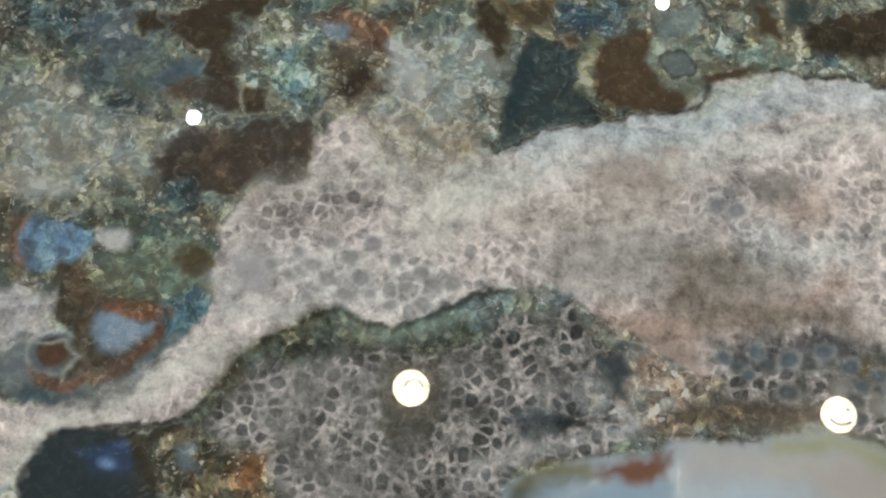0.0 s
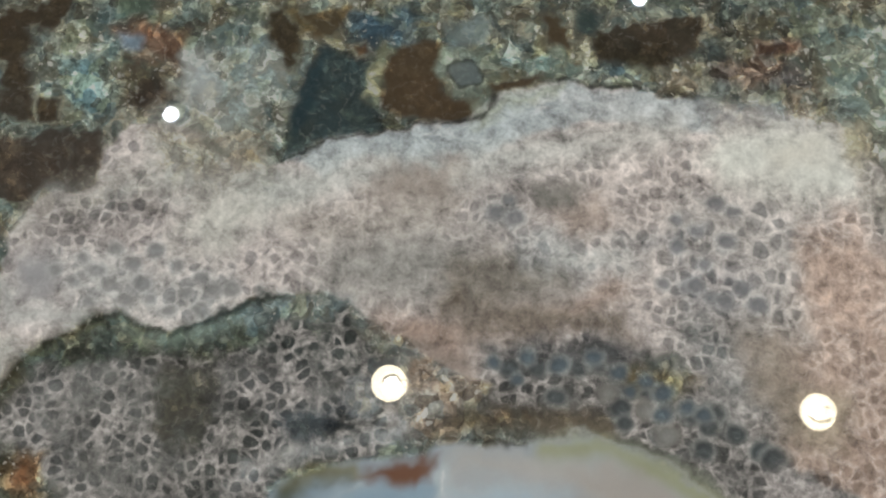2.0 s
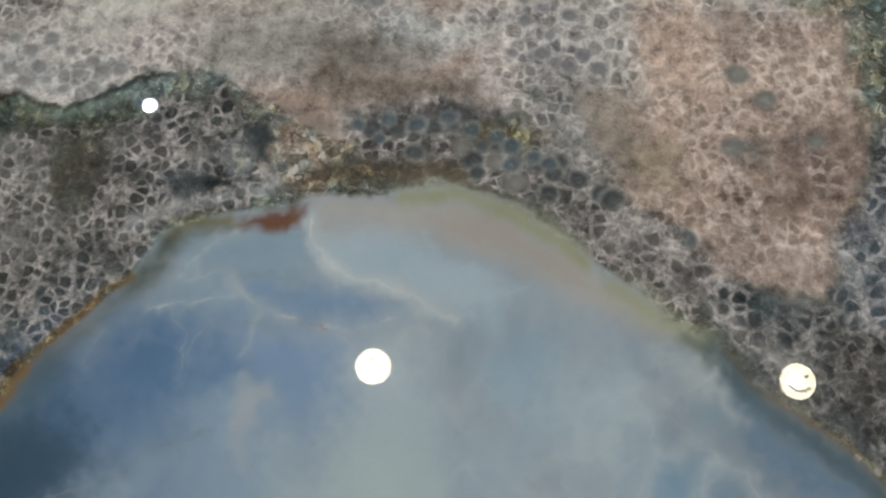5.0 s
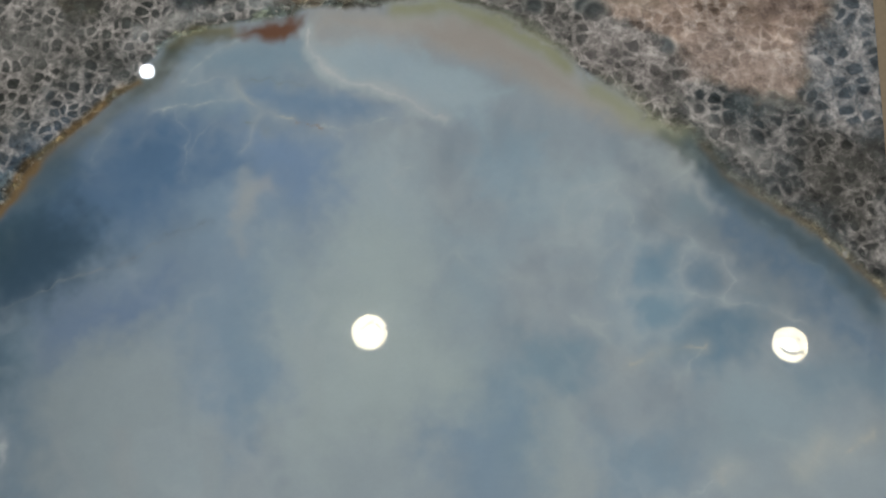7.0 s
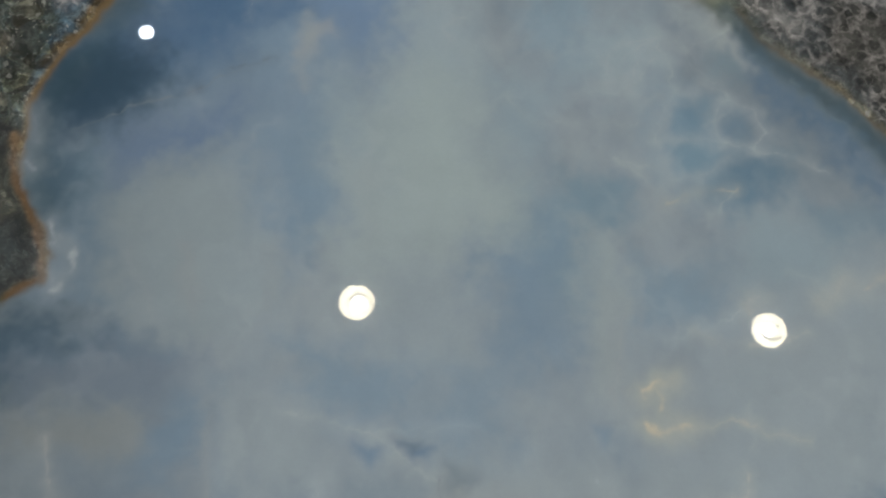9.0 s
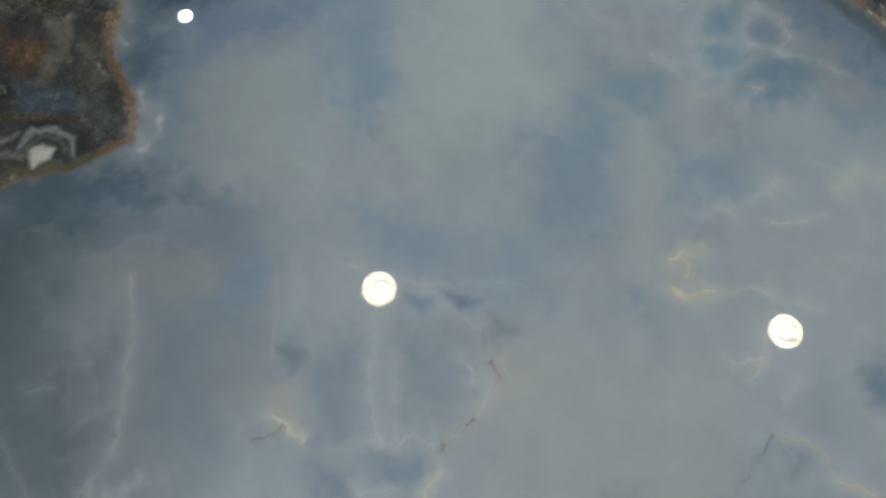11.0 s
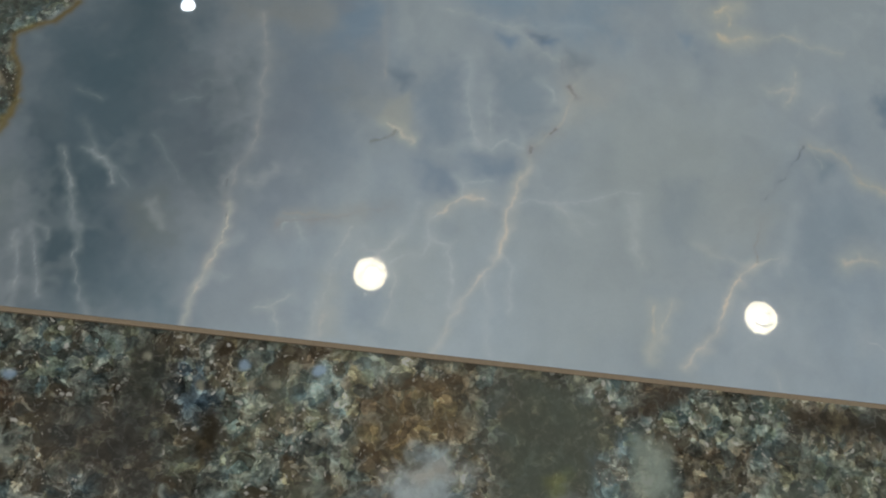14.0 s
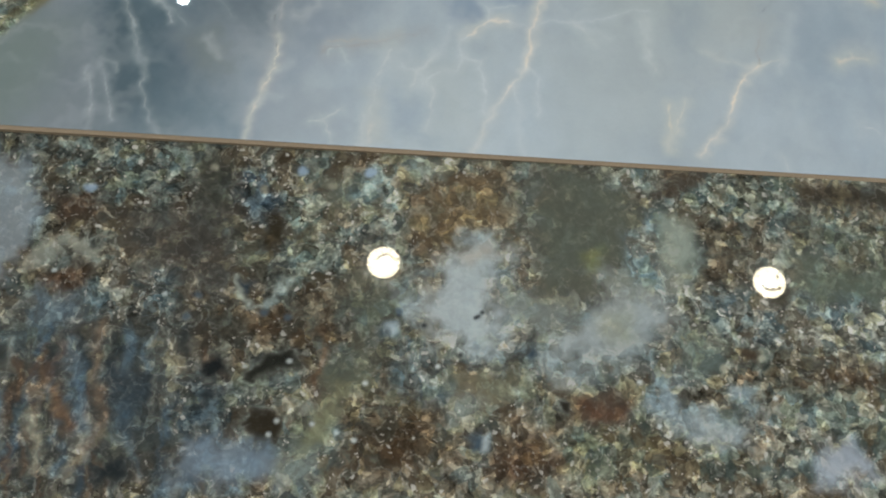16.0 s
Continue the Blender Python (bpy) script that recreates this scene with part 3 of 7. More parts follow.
F.patch([(-0.174, 0.739), (-0.162, 0.745), (-0.154, 0.724), (-0.113, 0.718), (-0.108, 0.709), (-0.148, 0.669), (-0.177, 0.674), (-0.163, 0.684), (-0.162, 0.703), (-0.173, 0.722)], (74, 62, 50), soft=0.003, crumb=0.5, rim=(126, 124, 108), rim_w=0.0011)
F.patch([(-0.151, 0.740), (-0.121, 0.732), (-0.114, 0.720), (-0.141, 0.716), (-0.156, 0.727)], (96, 100, 82), soft=0.006, crumb=0.5)
F.patch([(-0.154, 0.711), (-0.143, 0.716), (-0.129, 0.710), (-0.114, 0.707), (-0.130, 0.694), (-0.145, 0.692)], (116, 134, 150), soft=0.005, wob=0.002, crumb=0.15)
F.stroke([(-0.145, 0.716), (-0.128, 0.712), (-0.109, 0.712)], 0.003, (116, 74, 50), crumb=0.3)
F.stroke([(-0.177, 0.672), (-0.160, 0.668), (-0.143, 0.677), (-0.122, 0.693), (-0.114, 0.705)], 0.0035, (112, 72, 48), crumb=0.5)
F.patch([(-0.119, 0.718), (-0.101, 0.727), (-0.087, 0.728), (-0.087, 0.715), (-0.097, 0.699), (-0.110, 0.700)], (72, 92, 98), soft=0.004, crumb=0.7)
F.stroke([(-0.185, 0.664), (-0.157, 0.665), (-0.133, 0.676), (-0.110, 0.694), (-0.091, 0.701)], 0.006, (66, 82, 86), crumb=0.2)
F.blob((-0.171, 0.689), 0.0150, 0.0130, (84, 92, 94), soft=0.002, wob=0.001, crumb=0.1, rim=(150, 150, 144))
F.blob((-0.171, 0.689), 0.0088, 0.0078, (84, 56, 38), soft=0.0015, wob=0.0008, crumb=0.1, rim=(60, 42, 32))
F.stroke([(-0.153, 0.682), (-0.158, 0.697), (-0.154, 0.711)], 0.003, (94, 80, 66), crumb=0.3)

# the pale cell band
F.patch([(-0.217, 0.665), (-0.178, 0.656), (-0.151, 0.666), (-0.121, 0.684), (-0.096, 0.703), (-0.085, 0.725), (-0.089, 0.741), (-0.082, 0.769), (-0.071, 0.788), (-0.037, 0.803), (-0.034, 0.824), (-0.022, 0.841), (0.005, 0.845), (0.033, 0.838), (0.061, 0.818), (0.081, 0.827), (0.115, 0.843), (0.183, 0.859), (0.205, 0.877), (0.239, 0.888), (0.267, 0.888), (0.345, 0.879), (0.416, 0.870), (0.433, 0.854), (0.464, 0.823), (0.484, 0.821), (0.532, 0.747), (0.527, 0.678), (0.433, 0.605), (0.315, 0.667), (0.180, 0.705), (0.123, 0.740), (0.105, 0.747), (0.062, 0.738), (0.040, 0.723), (0.021, 0.714), (0.001, 0.717), (-0.012, 0.725), (-0.031, 0.718), (-0.053, 0.704), (-0.070, 0.687), (-0.091, 0.658), (-0.108, 0.654), (-0.133, 0.652), (-0.151, 0.645), (-0.166, 0.641), (-0.176, 0.624), (-0.206, 0.601)], (181, 164, 157), soft=0.0022, wob=0.003, crumb=0.0, web=0.72, coarse=0.3)
F.patch([(0.078, 0.828), (0.115, 0.843), (0.152, 0.851), (0.183, 0.858), (0.208, 0.877), (0.246, 0.888), (0.282, 0.885), (0.313, 0.885), (0.345, 0.879), (0.338, 0.863), (0.296, 0.862), (0.261, 0.866), (0.226, 0.854), (0.192, 0.832), (0.151, 0.820), (0.129, 0.831), (0.102, 0.819)], (160, 168, 169), soft=0.003, wob=0.003, web=0.5, coarse=0.8)
F.patch([(0.187, 0.867), (0.215, 0.878), (0.246, 0.888), (0.243, 0.880), (0.215, 0.871), (0.190, 0.858)], (152, 154, 128), soft=0.006, a=0.8)
F.patch([(-0.033, 0.807), (0.007, 0.820), (0.048, 0.812), (0.075, 0.814), (0.059, 0.799), (0.015, 0.799), (-0.018, 0.790), (-0.043, 0.775), (-0.076, 0.772), (-0.061, 0.791)], (162, 154, 144), soft=0.02, crumb=0.15, web=0.5)
F.patch([(-0.008, 0.839), (0.025, 0.848), (0.057, 0.831), (0.068, 0.814), (0.034, 0.811), (-0.000, 0.819)], (150, 140, 124), soft=0.015, crumb=0.55, web=0.1)
F.patch([(-0.032, 0.794), (-0.005, 0.795), (-0.010, 0.777), (-0.029, 0.762), (-0.065, 0.763), (-0.074, 0.783), (-0.051, 0.791)], (138, 126, 122), soft=0.015, a=0.8)
F.patch([(-0.081, 0.755), (-0.055, 0.757), (-0.044, 0.744), (-0.059, 0.730), (-0.078, 0.732)], (152, 146, 146), soft=0.012, web=0.05)
F.patch([(-0.051, 0.754), (-0.029, 0.762), (0.001, 0.757), (0.048, 0.754), (0.053, 0.730), (0.027, 0.717), (0.001, 0.719), (-0.019, 0.724), (-0.042, 0.724)], (166, 158, 153), soft=0.012, crumb=0.03, web=0.9, coarse=0.95)
F.stroke([(-0.085, 0.735), (-0.077, 0.720), (-0.055, 0.722), (-0.032, 0.720)], 0.007, (182, 176, 170), a=0.8, web=0.1)
F.patch([(0.016, 0.786), (0.035, 0.801), (0.065, 0.810), (0.099, 0.809), (0.083, 0.790), (0.063, 0.782), (0.037, 0.766), (0.014, 0.768)], (188, 180, 168), soft=0.018, a=0.9, web=0.2)
F.stroke([(0.075, 0.804), (0.102, 0.816), (0.132, 0.822), (0.177, 0.821), (0.204, 0.834), (0.253, 0.846), (0.312, 0.861), (0.261, 0.847)], 0.012, (188, 184, 176), a=0.75, web=0.2)
F.patch([(0.083, 0.790), (0.133, 0.800), (0.177, 0.821), (0.184, 0.811), (0.167, 0.789), (0.117, 0.775), (0.090, 0.777)], (172, 156, 142), soft=0.018, a=0.8, web=0.3)
F.patch([(0.104, 0.771), (0.150, 0.788), (0.201, 0.788), (0.184, 0.752), (0.135, 0.736), (0.105, 0.747)], (148, 140, 132), soft=0.02, web=0.35)
F.patch([(0.194, 0.808), (0.215, 0.813), (0.225, 0.796), (0.201, 0.791)], (132, 126, 122), soft=0.008, crumb=0.03, web=0.9, coarse=0.7)
F.patch([(0.221, 0.813), (0.245, 0.826), (0.263, 0.820), (0.238, 0.808)], (122, 116, 110), soft=0.012, web=0.3)
F.patch([(0.238, 0.809), (0.272, 0.815), (0.279, 0.798), (0.249, 0.789)], (166, 142, 128), soft=0.012, web=0.3)
F.patch([(0.140, 0.827), (0.182, 0.830), (0.183, 0.812), (0.128, 0.801)], (160, 142, 130), soft=0.016, web=0.2)
F.patch([(0.184, 0.773), (0.245, 0.780), (0.258, 0.757), (0.218, 0.744), (0.181, 0.752)], (138, 128, 116), soft=0.02, web=0.3)
F.patch([(0.170, 0.745), (0.185, 0.763), (0.219, 0.762), (0.207, 0.741), (0.177, 0.736)], (136, 118, 102), soft=0.014, web=0.3)
F.stroke([(0.161, 0.724), (0.194, 0.728), (0.220, 0.732), (0.254, 0.741), (0.283, 0.760)], 0.008, (158, 128, 110), a=0.8, web=0.3)
F.patch([(0.218, 0.790), (0.269, 0.787), (0.296, 0.792), (0.300, 0.772), (0.263, 0.766), (0.222, 0.766)], (150, 148, 146), soft=0.015, crumb=0.03, web=0.6, coarse=0.5)
F.stroke([(0.252, 0.775), (0.273, 0.780), (0.286, 0.776)], 0.006, (180, 176, 170), a=0.8)

F.stroke([(-0.183, 0.608), (-0.177, 0.633), (-0.161, 0.651), (-0.135, 0.665), (-0.108, 0.680), (-0.075, 0.699)], 0.010, (186, 180, 168), wob=0.005, a=0.75, web=0.15)

# coarse grey cells in the eastern part of the band
F.patch([(0.322, 0.820), (0.372, 0.826), (0.396, 0.813), (0.406, 0.766), (0.399, 0.738), (0.371, 0.729), (0.330, 0.741), (0.313, 0.761), (0.305, 0.794)], (150, 144, 140), soft=0.014, crumb=0.03, web=0.9, coarse=0.8)
F.patch([(0.319, 0.780), (0.340, 0.784), (0.365, 0.775), (0.354, 0.746), (0.324, 0.748)], (130, 132, 134), soft=0.01, crumb=0.03, web=0.9, coarse=1.0)
F.stroke([(0.298, 0.786), (0.316, 0.792), (0.333, 0.799)], 0.005, (108, 114, 118), a=0.8)
F.patch([(0.230, 0.819), (0.258, 0.825), (0.256, 0.809), (0.231, 0.804)], (118, 114, 106), soft=0.01, web=0.2)
F.patch([(0.343, 0.863), (0.372, 0.872), (0.407, 0.866), (0.428, 0.841), (0.424, 0.822), (0.389, 0.824), (0.347, 0.829), (0.329, 0.843)], (206, 204, 192), soft=0.016, web=0.15)
F.patch([(0.372, 0.857), (0.404, 0.866), (0.407, 0.847), (0.379, 0.840)], (212, 204, 188), soft=0.012, web=0.1)
F.patch([(0.418, 0.871), (0.436, 0.875), (0.432, 0.837), (0.418, 0.851)], (176, 164, 132), soft=0.01, web=0.2, crumb=0.3)
F.patch([(0.328, 0.884), (0.372, 0.880), (0.400, 0.870), (0.364, 0.868), (0.332, 0.870)], (152, 148, 146), soft=0.01, crumb=0.3)
F.patch([(0.428, 0.852), (0.456, 0.838), (0.469, 0.813), (0.448, 0.801), (0.428, 0.818)], (148, 142, 130), soft=0.012, crumb=0.03, web=0.7, coarse=0.5)
F.patch([(0.438, 0.808), (0.476, 0.813), (0.488, 0.778), (0.461, 0.783), (0.441, 0.793)], (124, 124, 120), soft=0.01, crumb=0.03, web=0.9, coarse=0.4)

# the salmon field
F.patch([(0.396, 0.806), (0.421, 0.818), (0.434, 0.793), (0.462, 0.794), (0.499, 0.796), (0.535, 0.796), (0.526, 0.650), (0.507, 0.609), (0.466, 0.607), (0.430, 0.632), (0.386, 0.658), (0.362, 0.689), (0.352, 0.721), (0.394, 0.741), (0.391, 0.767)], (174, 140, 121), soft=0.014, wob=0.006, crumb=0.03, web=0.7, coarse=0.45)
F.patch([(0.398, 0.794), (0.424, 0.799), (0.441, 0.777), (0.437, 0.743), (0.412, 0.742), (0.398, 0.760)], (206, 164, 141), soft=0.016, crumb=0.03, web=0.5, coarse=0.6)
F.patch([(0.352, 0.739), (0.384, 0.744), (0.397, 0.708), (0.407, 0.680), (0.379, 0.665), (0.359, 0.699)], (146, 128, 112), soft=0.02, web=0.25)
F.patch([(0.390, 0.704), (0.418, 0.705), (0.414, 0.677), (0.393, 0.679)], (158, 136, 112), soft=0.015, web=0.3)
F.patch([(0.446, 0.800), (0.460, 0.804), (0.470, 0.770), (0.448, 0.773)], (134, 108, 92), soft=0.012, crumb=0.03, web=0.5)
F.patch([(0.450, 0.710), (0.478, 0.711), (0.477, 0.693), (0.453, 0.692)], (112, 106, 98), soft=0.008, web=0.3)
F.patch([(0.496, 0.719), (0.524, 0.721), (0.522, 0.695), (0.498, 0.694)], (116, 88, 72), soft=0.01, crumb=0.03, web=0.5, coarse=0.9)
F.patch([(0.445, 0.682), (0.491, 0.687), (0.518, 0.677), (0.475, 0.655), (0.445, 0.660)], (134, 106, 88), soft=0.014, crumb=0.03, web=0.8, coarse=0.5)
F.patch([(0.424, 0.643), (0.470, 0.661), (0.509, 0.634), (0.504, 0.602), (0.467, 0.605), (0.439, 0.624)], (164, 136, 122), soft=0.012, crumb=0.03, web=0.6, coarse=0.5)
F.patch([(0.472, 0.710), (0.542, 0.729), (0.539, 0.687), (0.515, 0.662), (0.477, 0.665)], (132, 106, 94), soft=0.014, crumb=0.03, web=0.6, coarse=0.9)

F.patch([(0.265, 0.878), (0.389, 0.875), (0.478, 0.832), (0.518, 0.789), (0.515, 0.731), (0.423, 0.734), (0.284, 0.750), (0.239, 0.814)], (214, 187, 172), soft=0.05, wob=0.01, a=0.24)
# pale clouds, slate lenses and brown pockets of the north-west
F.patch([(-0.225, 0.839), (-0.194, 0.853), (-0.170, 0.833), (-0.126, 0.829), (-0.123, 0.804), (-0.167, 0.787), (-0.216, 0.784)], (134, 133, 125), soft=0.016, wob=0.005, crumb=0.55)
F.patch([(-0.208, 0.795), (-0.175, 0.793), (-0.179, 0.779), (-0.203, 0.781)], (154, 154, 145), soft=0.012, wob=0.005, crumb=0.3)
F.patch([(-0.188, 0.860), (-0.162, 0.870), (-0.154, 0.852), (-0.178, 0.842)], (68, 78, 80), soft=0.006, wob=0.005, crumb=0.4)
F.patch([(-0.183, 0.898), (-0.132, 0.909), (-0.133, 0.886), (-0.161, 0.866), (-0.180, 0.876)], (82, 92, 98), soft=0.01, wob=0.005, crumb=0.5)
F.patch([(-0.153, 0.896), (-0.135, 0.905), (-0.131, 0.888), (-0.150, 0.885)], (58, 47, 34), soft=0.004, wob=0.005, crumb=0.25, rim=(126, 124, 108), rim_w=0.0011)
F.patch([(-0.141, 0.853), (-0.124, 0.866), (-0.110, 0.874), (-0.107, 0.863), (-0.122, 0.850)], (73, 86, 93), soft=0.004, wob=0.005, crumb=0.25)
F.patch([(-0.127, 0.848), (-0.116, 0.858), (-0.102, 0.856), (-0.104, 0.846), (-0.121, 0.843)], (79, 66, 53), soft=0.004, wob=0.005, crumb=0.3, rim=(126, 124, 108), rim_w=0.0011)
F.patch([(-0.168, 0.842), (-0.145, 0.847), (-0.130, 0.834), (-0.156, 0.828)], (77, 86, 90), soft=0.008, wob=0.005, crumb=0.8)
F.patch([(-0.084, 0.879), (-0.066, 0.906), (-0.039, 0.882), (-0.031, 0.864), (-0.056, 0.844), (-0.079, 0.865)], (115, 126, 122), soft=0.012, wob=0.005, crumb=0.95)
F.patch([(-0.082, 0.857), (-0.068, 0.860), (-0.064, 0.842), (-0.078, 0.839)], (64, 53, 40), soft=0.004, wob=0.005, crumb=0.3, rim=(126, 124, 108), rim_w=0.0011)
F.patch([(-0.024, 0.865), (-0.008, 0.877), (0.007, 0.863), (-0.014, 0.852)], (68, 57, 46), soft=0.006, wob=0.005, crumb=0.6)
F.patch([(-0.028, 0.906), (0.007, 0.904), (0.006, 0.878), (-0.019, 0.886)], (112, 77, 57), soft=0.008, wob=0.005, crumb=0.6)
F.patch([(0.009, 0.889), (0.030, 0.884), (0.025, 0.857), (0.015, 0.864)], (167, 165, 160), soft=0.01, wob=0.005, crumb=0.3)
F.patch([(-0.036, 0.901), (-0.022, 0.900), (-0.022, 0.891), (-0.033, 0.892)], (117, 130, 141), soft=0.005, wob=0.005, crumb=0.4)
F.patch([(-0.127, 0.814), (-0.105, 0.812), (-0.101, 0.786), (-0.121, 0.792)], (69, 58, 47), soft=0.008, wob=0.005, crumb=0.5)
F.patch([(-0.154, 0.785), (-0.131, 0.790), (-0.131, 0.765), (-0.148, 0.768)], (84, 90, 79), soft=0.008, wob=0.005, crumb=0.6)
F.patch([(-0.118, 0.794), (-0.104, 0.797), (-0.103, 0.774), (-0.115, 0.777)], (68, 80, 84), soft=0.006, wob=0.005, crumb=0.9)
F.patch([(-0.157, 0.757), (-0.144, 0.761), (-0.135, 0.755), (-0.144, 0.751)], (161, 158, 154), soft=0.006, wob=0.005, crumb=0.2)
F.patch([(0.055, 0.923), (0.073, 0.925), (0.080, 0.891), (0.072, 0.883), (0.060, 0.901)], (60, 49, 34), soft=0.005, wob=0.005, crumb=0.25, rim=(126, 124, 108), rim_w=0.0011)
F.patch([(0.078, 0.925), (0.107, 0.927), (0.105, 0.912), (0.088, 0.905)], (84, 69, 46), soft=0.005, wob=0.005, crumb=0.35, rim=(126, 124, 108), rim_w=0.0011)
F.patch([(0.107, 0.919), (0.140, 0.926), (0.144, 0.907), (0.120, 0.901)], (71, 86, 95), soft=0.006, wob=0.005, crumb=0.7)
F.patch([(0.107, 0.904), (0.120, 0.907), (0.123, 0.899), (0.113, 0.896)], (88, 62, 40), soft=0.004, wob=0.005, crumb=0.3, rim=(126, 124, 108), rim_w=0.0011)
F.patch([(0.201, 0.919), (0.225, 0.913), (0.222, 0.894), (0.204, 0.896)], (112, 114, 106), soft=0.008, wob=0.005, crumb=1.0)
F.patch([(0.229, 0.932), (0.249, 0.926), (0.250, 0.908), (0.234, 0.912)], (77, 62, 42), soft=0.004, wob=0.005, crumb=0.25, rim=(126, 124, 108), rim_w=0.0011)
F.patch([(0.251, 0.938), (0.263, 0.939), (0.265, 0.922), (0.254, 0.919)], (55, 66, 64), soft=0.004, wob=0.005, crumb=0.25)
F.patch([(0.257, 0.919), (0.314, 0.920), (0.313, 0.901), (0.268, 0.897)], (60, 50, 36), soft=0.006, wob=0.005, crumb=0.45)
F.patch([(0.257, 0.904), (0.282, 0.902), (0.289, 0.891), (0.264, 0.890)], (108, 115, 112), soft=0.006, wob=0.005, crumb=1.0)
# the bands round the agate eye
F.stroke([(-0.181, 0.678), (-0.163, 0.669), (-0.142, 0.675), (-0.126, 0.687), (-0.116, 0.703)], 0.0026, (104, 68, 46), wob=0.003, a=0.85, crumb=0.4)
F.stroke([(-0.183, 0.667), (-0.162, 0.661), (-0.135, 0.670), (-0.115, 0.687)], 0.005, (58, 72, 76), wob=0.003, a=0.7, crumb=0.2)
F.stroke([(-0.173, 0.732), (-0.167, 0.720), (-0.157, 0.710), (-0.158, 0.697), (-0.162, 0.681)], 0.003, (72, 60, 46), wob=0.003, a=0.8, crumb=0.4)
F.stroke([(-0.161, 0.740), (-0.162, 0.723), (-0.152, 0.712)], 0.003, (84, 66, 46), wob=0.003, a=0.7, crumb=0.4)
F.stroke([(-0.141, 0.718), (-0.125, 0.717), (-0.109, 0.714)], 0.0032, (112, 78, 54), wob=0.003, a=0.75, crumb=0.4)
F.stroke([(-0.196, 0.738), (-0.200, 0.754), (-0.194, 0.768)], 0.0016, (132, 96, 76), wob=0.003, a=0.8, crumb=0.2)
F.stroke([(-0.193, 0.741), (-0.193, 0.754), (-0.186, 0.771)], 0.002, (60, 72, 80), wob=0.003, a=0.7, crumb=0.2)
F.stroke([(-0.202, 0.691), (-0.183, 0.696), (-0.164, 0.696), (-0.157, 0.685), (-0.164, 0.675)], 0.0016, (150, 150, 140), wob=0.003, a=0.6, crumb=0.2)
# round cells in the western part of the pale band
for k, spot_at in enumerate([(-0.032, 0.730), (0.017, 0.727), (-0.012, 0.724), (0.018, 0.755), (-0.020, 0.741), (-0.042, 0.741), (-0.029, 0.749), (-0.001, 0.744), (0.026, 0.739), (0.036, 0.730), (0.005, 0.734), (-0.008, 0.755), (0.004, 0.764), (0.033, 0.749), (0.042, 0.742), (-0.038, 0.756), (-0.019, 0.763), (0.052, 0.744), (-0.054, 0.747), (-0.010, 0.733)]):
    F.bubble(spot_at, 0.0036 + 0.0024 * ((k * 7) % 5) / 5, (122, 117, 115), (206, 198, 193))
for k, spot_at in enumerate([(0.214, 0.809), (0.206, 0.801), (0.218, 0.799), (0.351, 0.812), (0.341, 0.816), (0.317, 0.804), (0.330, 0.798), (0.347, 0.792), (0.324, 0.763), (0.330, 0.765), (0.310, 0.764), (0.357, 0.765), (0.367, 0.756), (0.339, 0.757), (0.347, 0.756), (0.335, 0.778), (0.317, 0.787)]):
    F.bubble(spot_at, 0.0036 + 0.0024 * ((k * 7) % 5) / 5, (104, 104, 106), (190, 186, 182))
# dark cell field north-west of the pool
F.patch([(-0.025, 0.719), (-0.012, 0.725), (0.003, 0.716), (0.021, 0.713), (0.040, 0.722), (0.062, 0.737), (0.101, 0.745), (0.121, 0.738), (0.135, 0.722), (0.155, 0.701), (0.159, 0.679), (0.169, 0.667), (0.147, 0.653), (0.121, 0.647), (0.099, 0.640), (0.084, 0.630), (0.089, 0.614), (0.077, 0.611), (0.055, 0.590), (0.022, 0.559), (-0.017, 0.528), (-0.034, 0.641), (-0.061, 0.605), (-0.015, 0.612), (-0.066, 0.615), (-0.085, 0.651), (-0.088, 0.659), (-0.077, 0.674), (-0.067, 0.688), (-0.053, 0.703)], (68, 68, 64), soft=0.003, wob=0.003, crumb=0.12, web=0.76, coarse=0.3)
F.patch([(-0.064, 0.690), (-0.023, 0.693), (0.016, 0.689), (0.022, 0.658), (0.015, 0.620), (-0.050, 0.616), (-0.070, 0.652)], (112, 107, 103), soft=0.02, crumb=0.03, web=0.76, coarse=0.3)
F.patch([(0.042, 0.697), (0.087, 0.706), (0.119, 0.702), (0.107, 0.682), (0.075, 0.673), (0.043, 0.678)], (98, 94, 91), soft=0.015, crumb=0.03, web=0.76, coarse=0.3)
F.patch([(-0.014, 0.692), (0.016, 0.682), (0.042, 0.644), (0.011, 0.615), (-0.023, 0.614), (-0.039, 0.669)], (108, 104, 99), soft=0.02, crumb=0.03, web=0.76, coarse=0.3)
F.stroke([(-0.086, 0.659), (-0.067, 0.687), (-0.049, 0.703), (-0.025, 0.717)], 0.007, (84, 83, 68), crumb=0.7, web=0.1)
F.patch([(-0.028, 0.719), (-0.012, 0.723), (0.015, 0.710), (0.041, 0.713), (0.066, 0.733), (0.085, 0.733), (0.073, 0.715), (0.035, 0.700), (-0.011, 0.703), (-0.042, 0.692), (-0.049, 0.698)], (70, 73, 64), soft=0.007, crumb=0.7, web=0.15)
F.patch([(0.056, 0.734), (0.069, 0.740), (0.101, 0.745), (0.121, 0.740), (0.105, 0.727), (0.086, 0.723), (0.063, 0.724)], (118, 126, 124), soft=0.008, crumb=0.9, web=0.1)
F.stroke([(-0.008, 0.717), (0.008, 0.710), (0.021, 0.710), (0.040, 0.718), (0.056, 0.728)], 0.0055, (116, 126, 116), a=0.8, crumb=0.5, web=0.1)
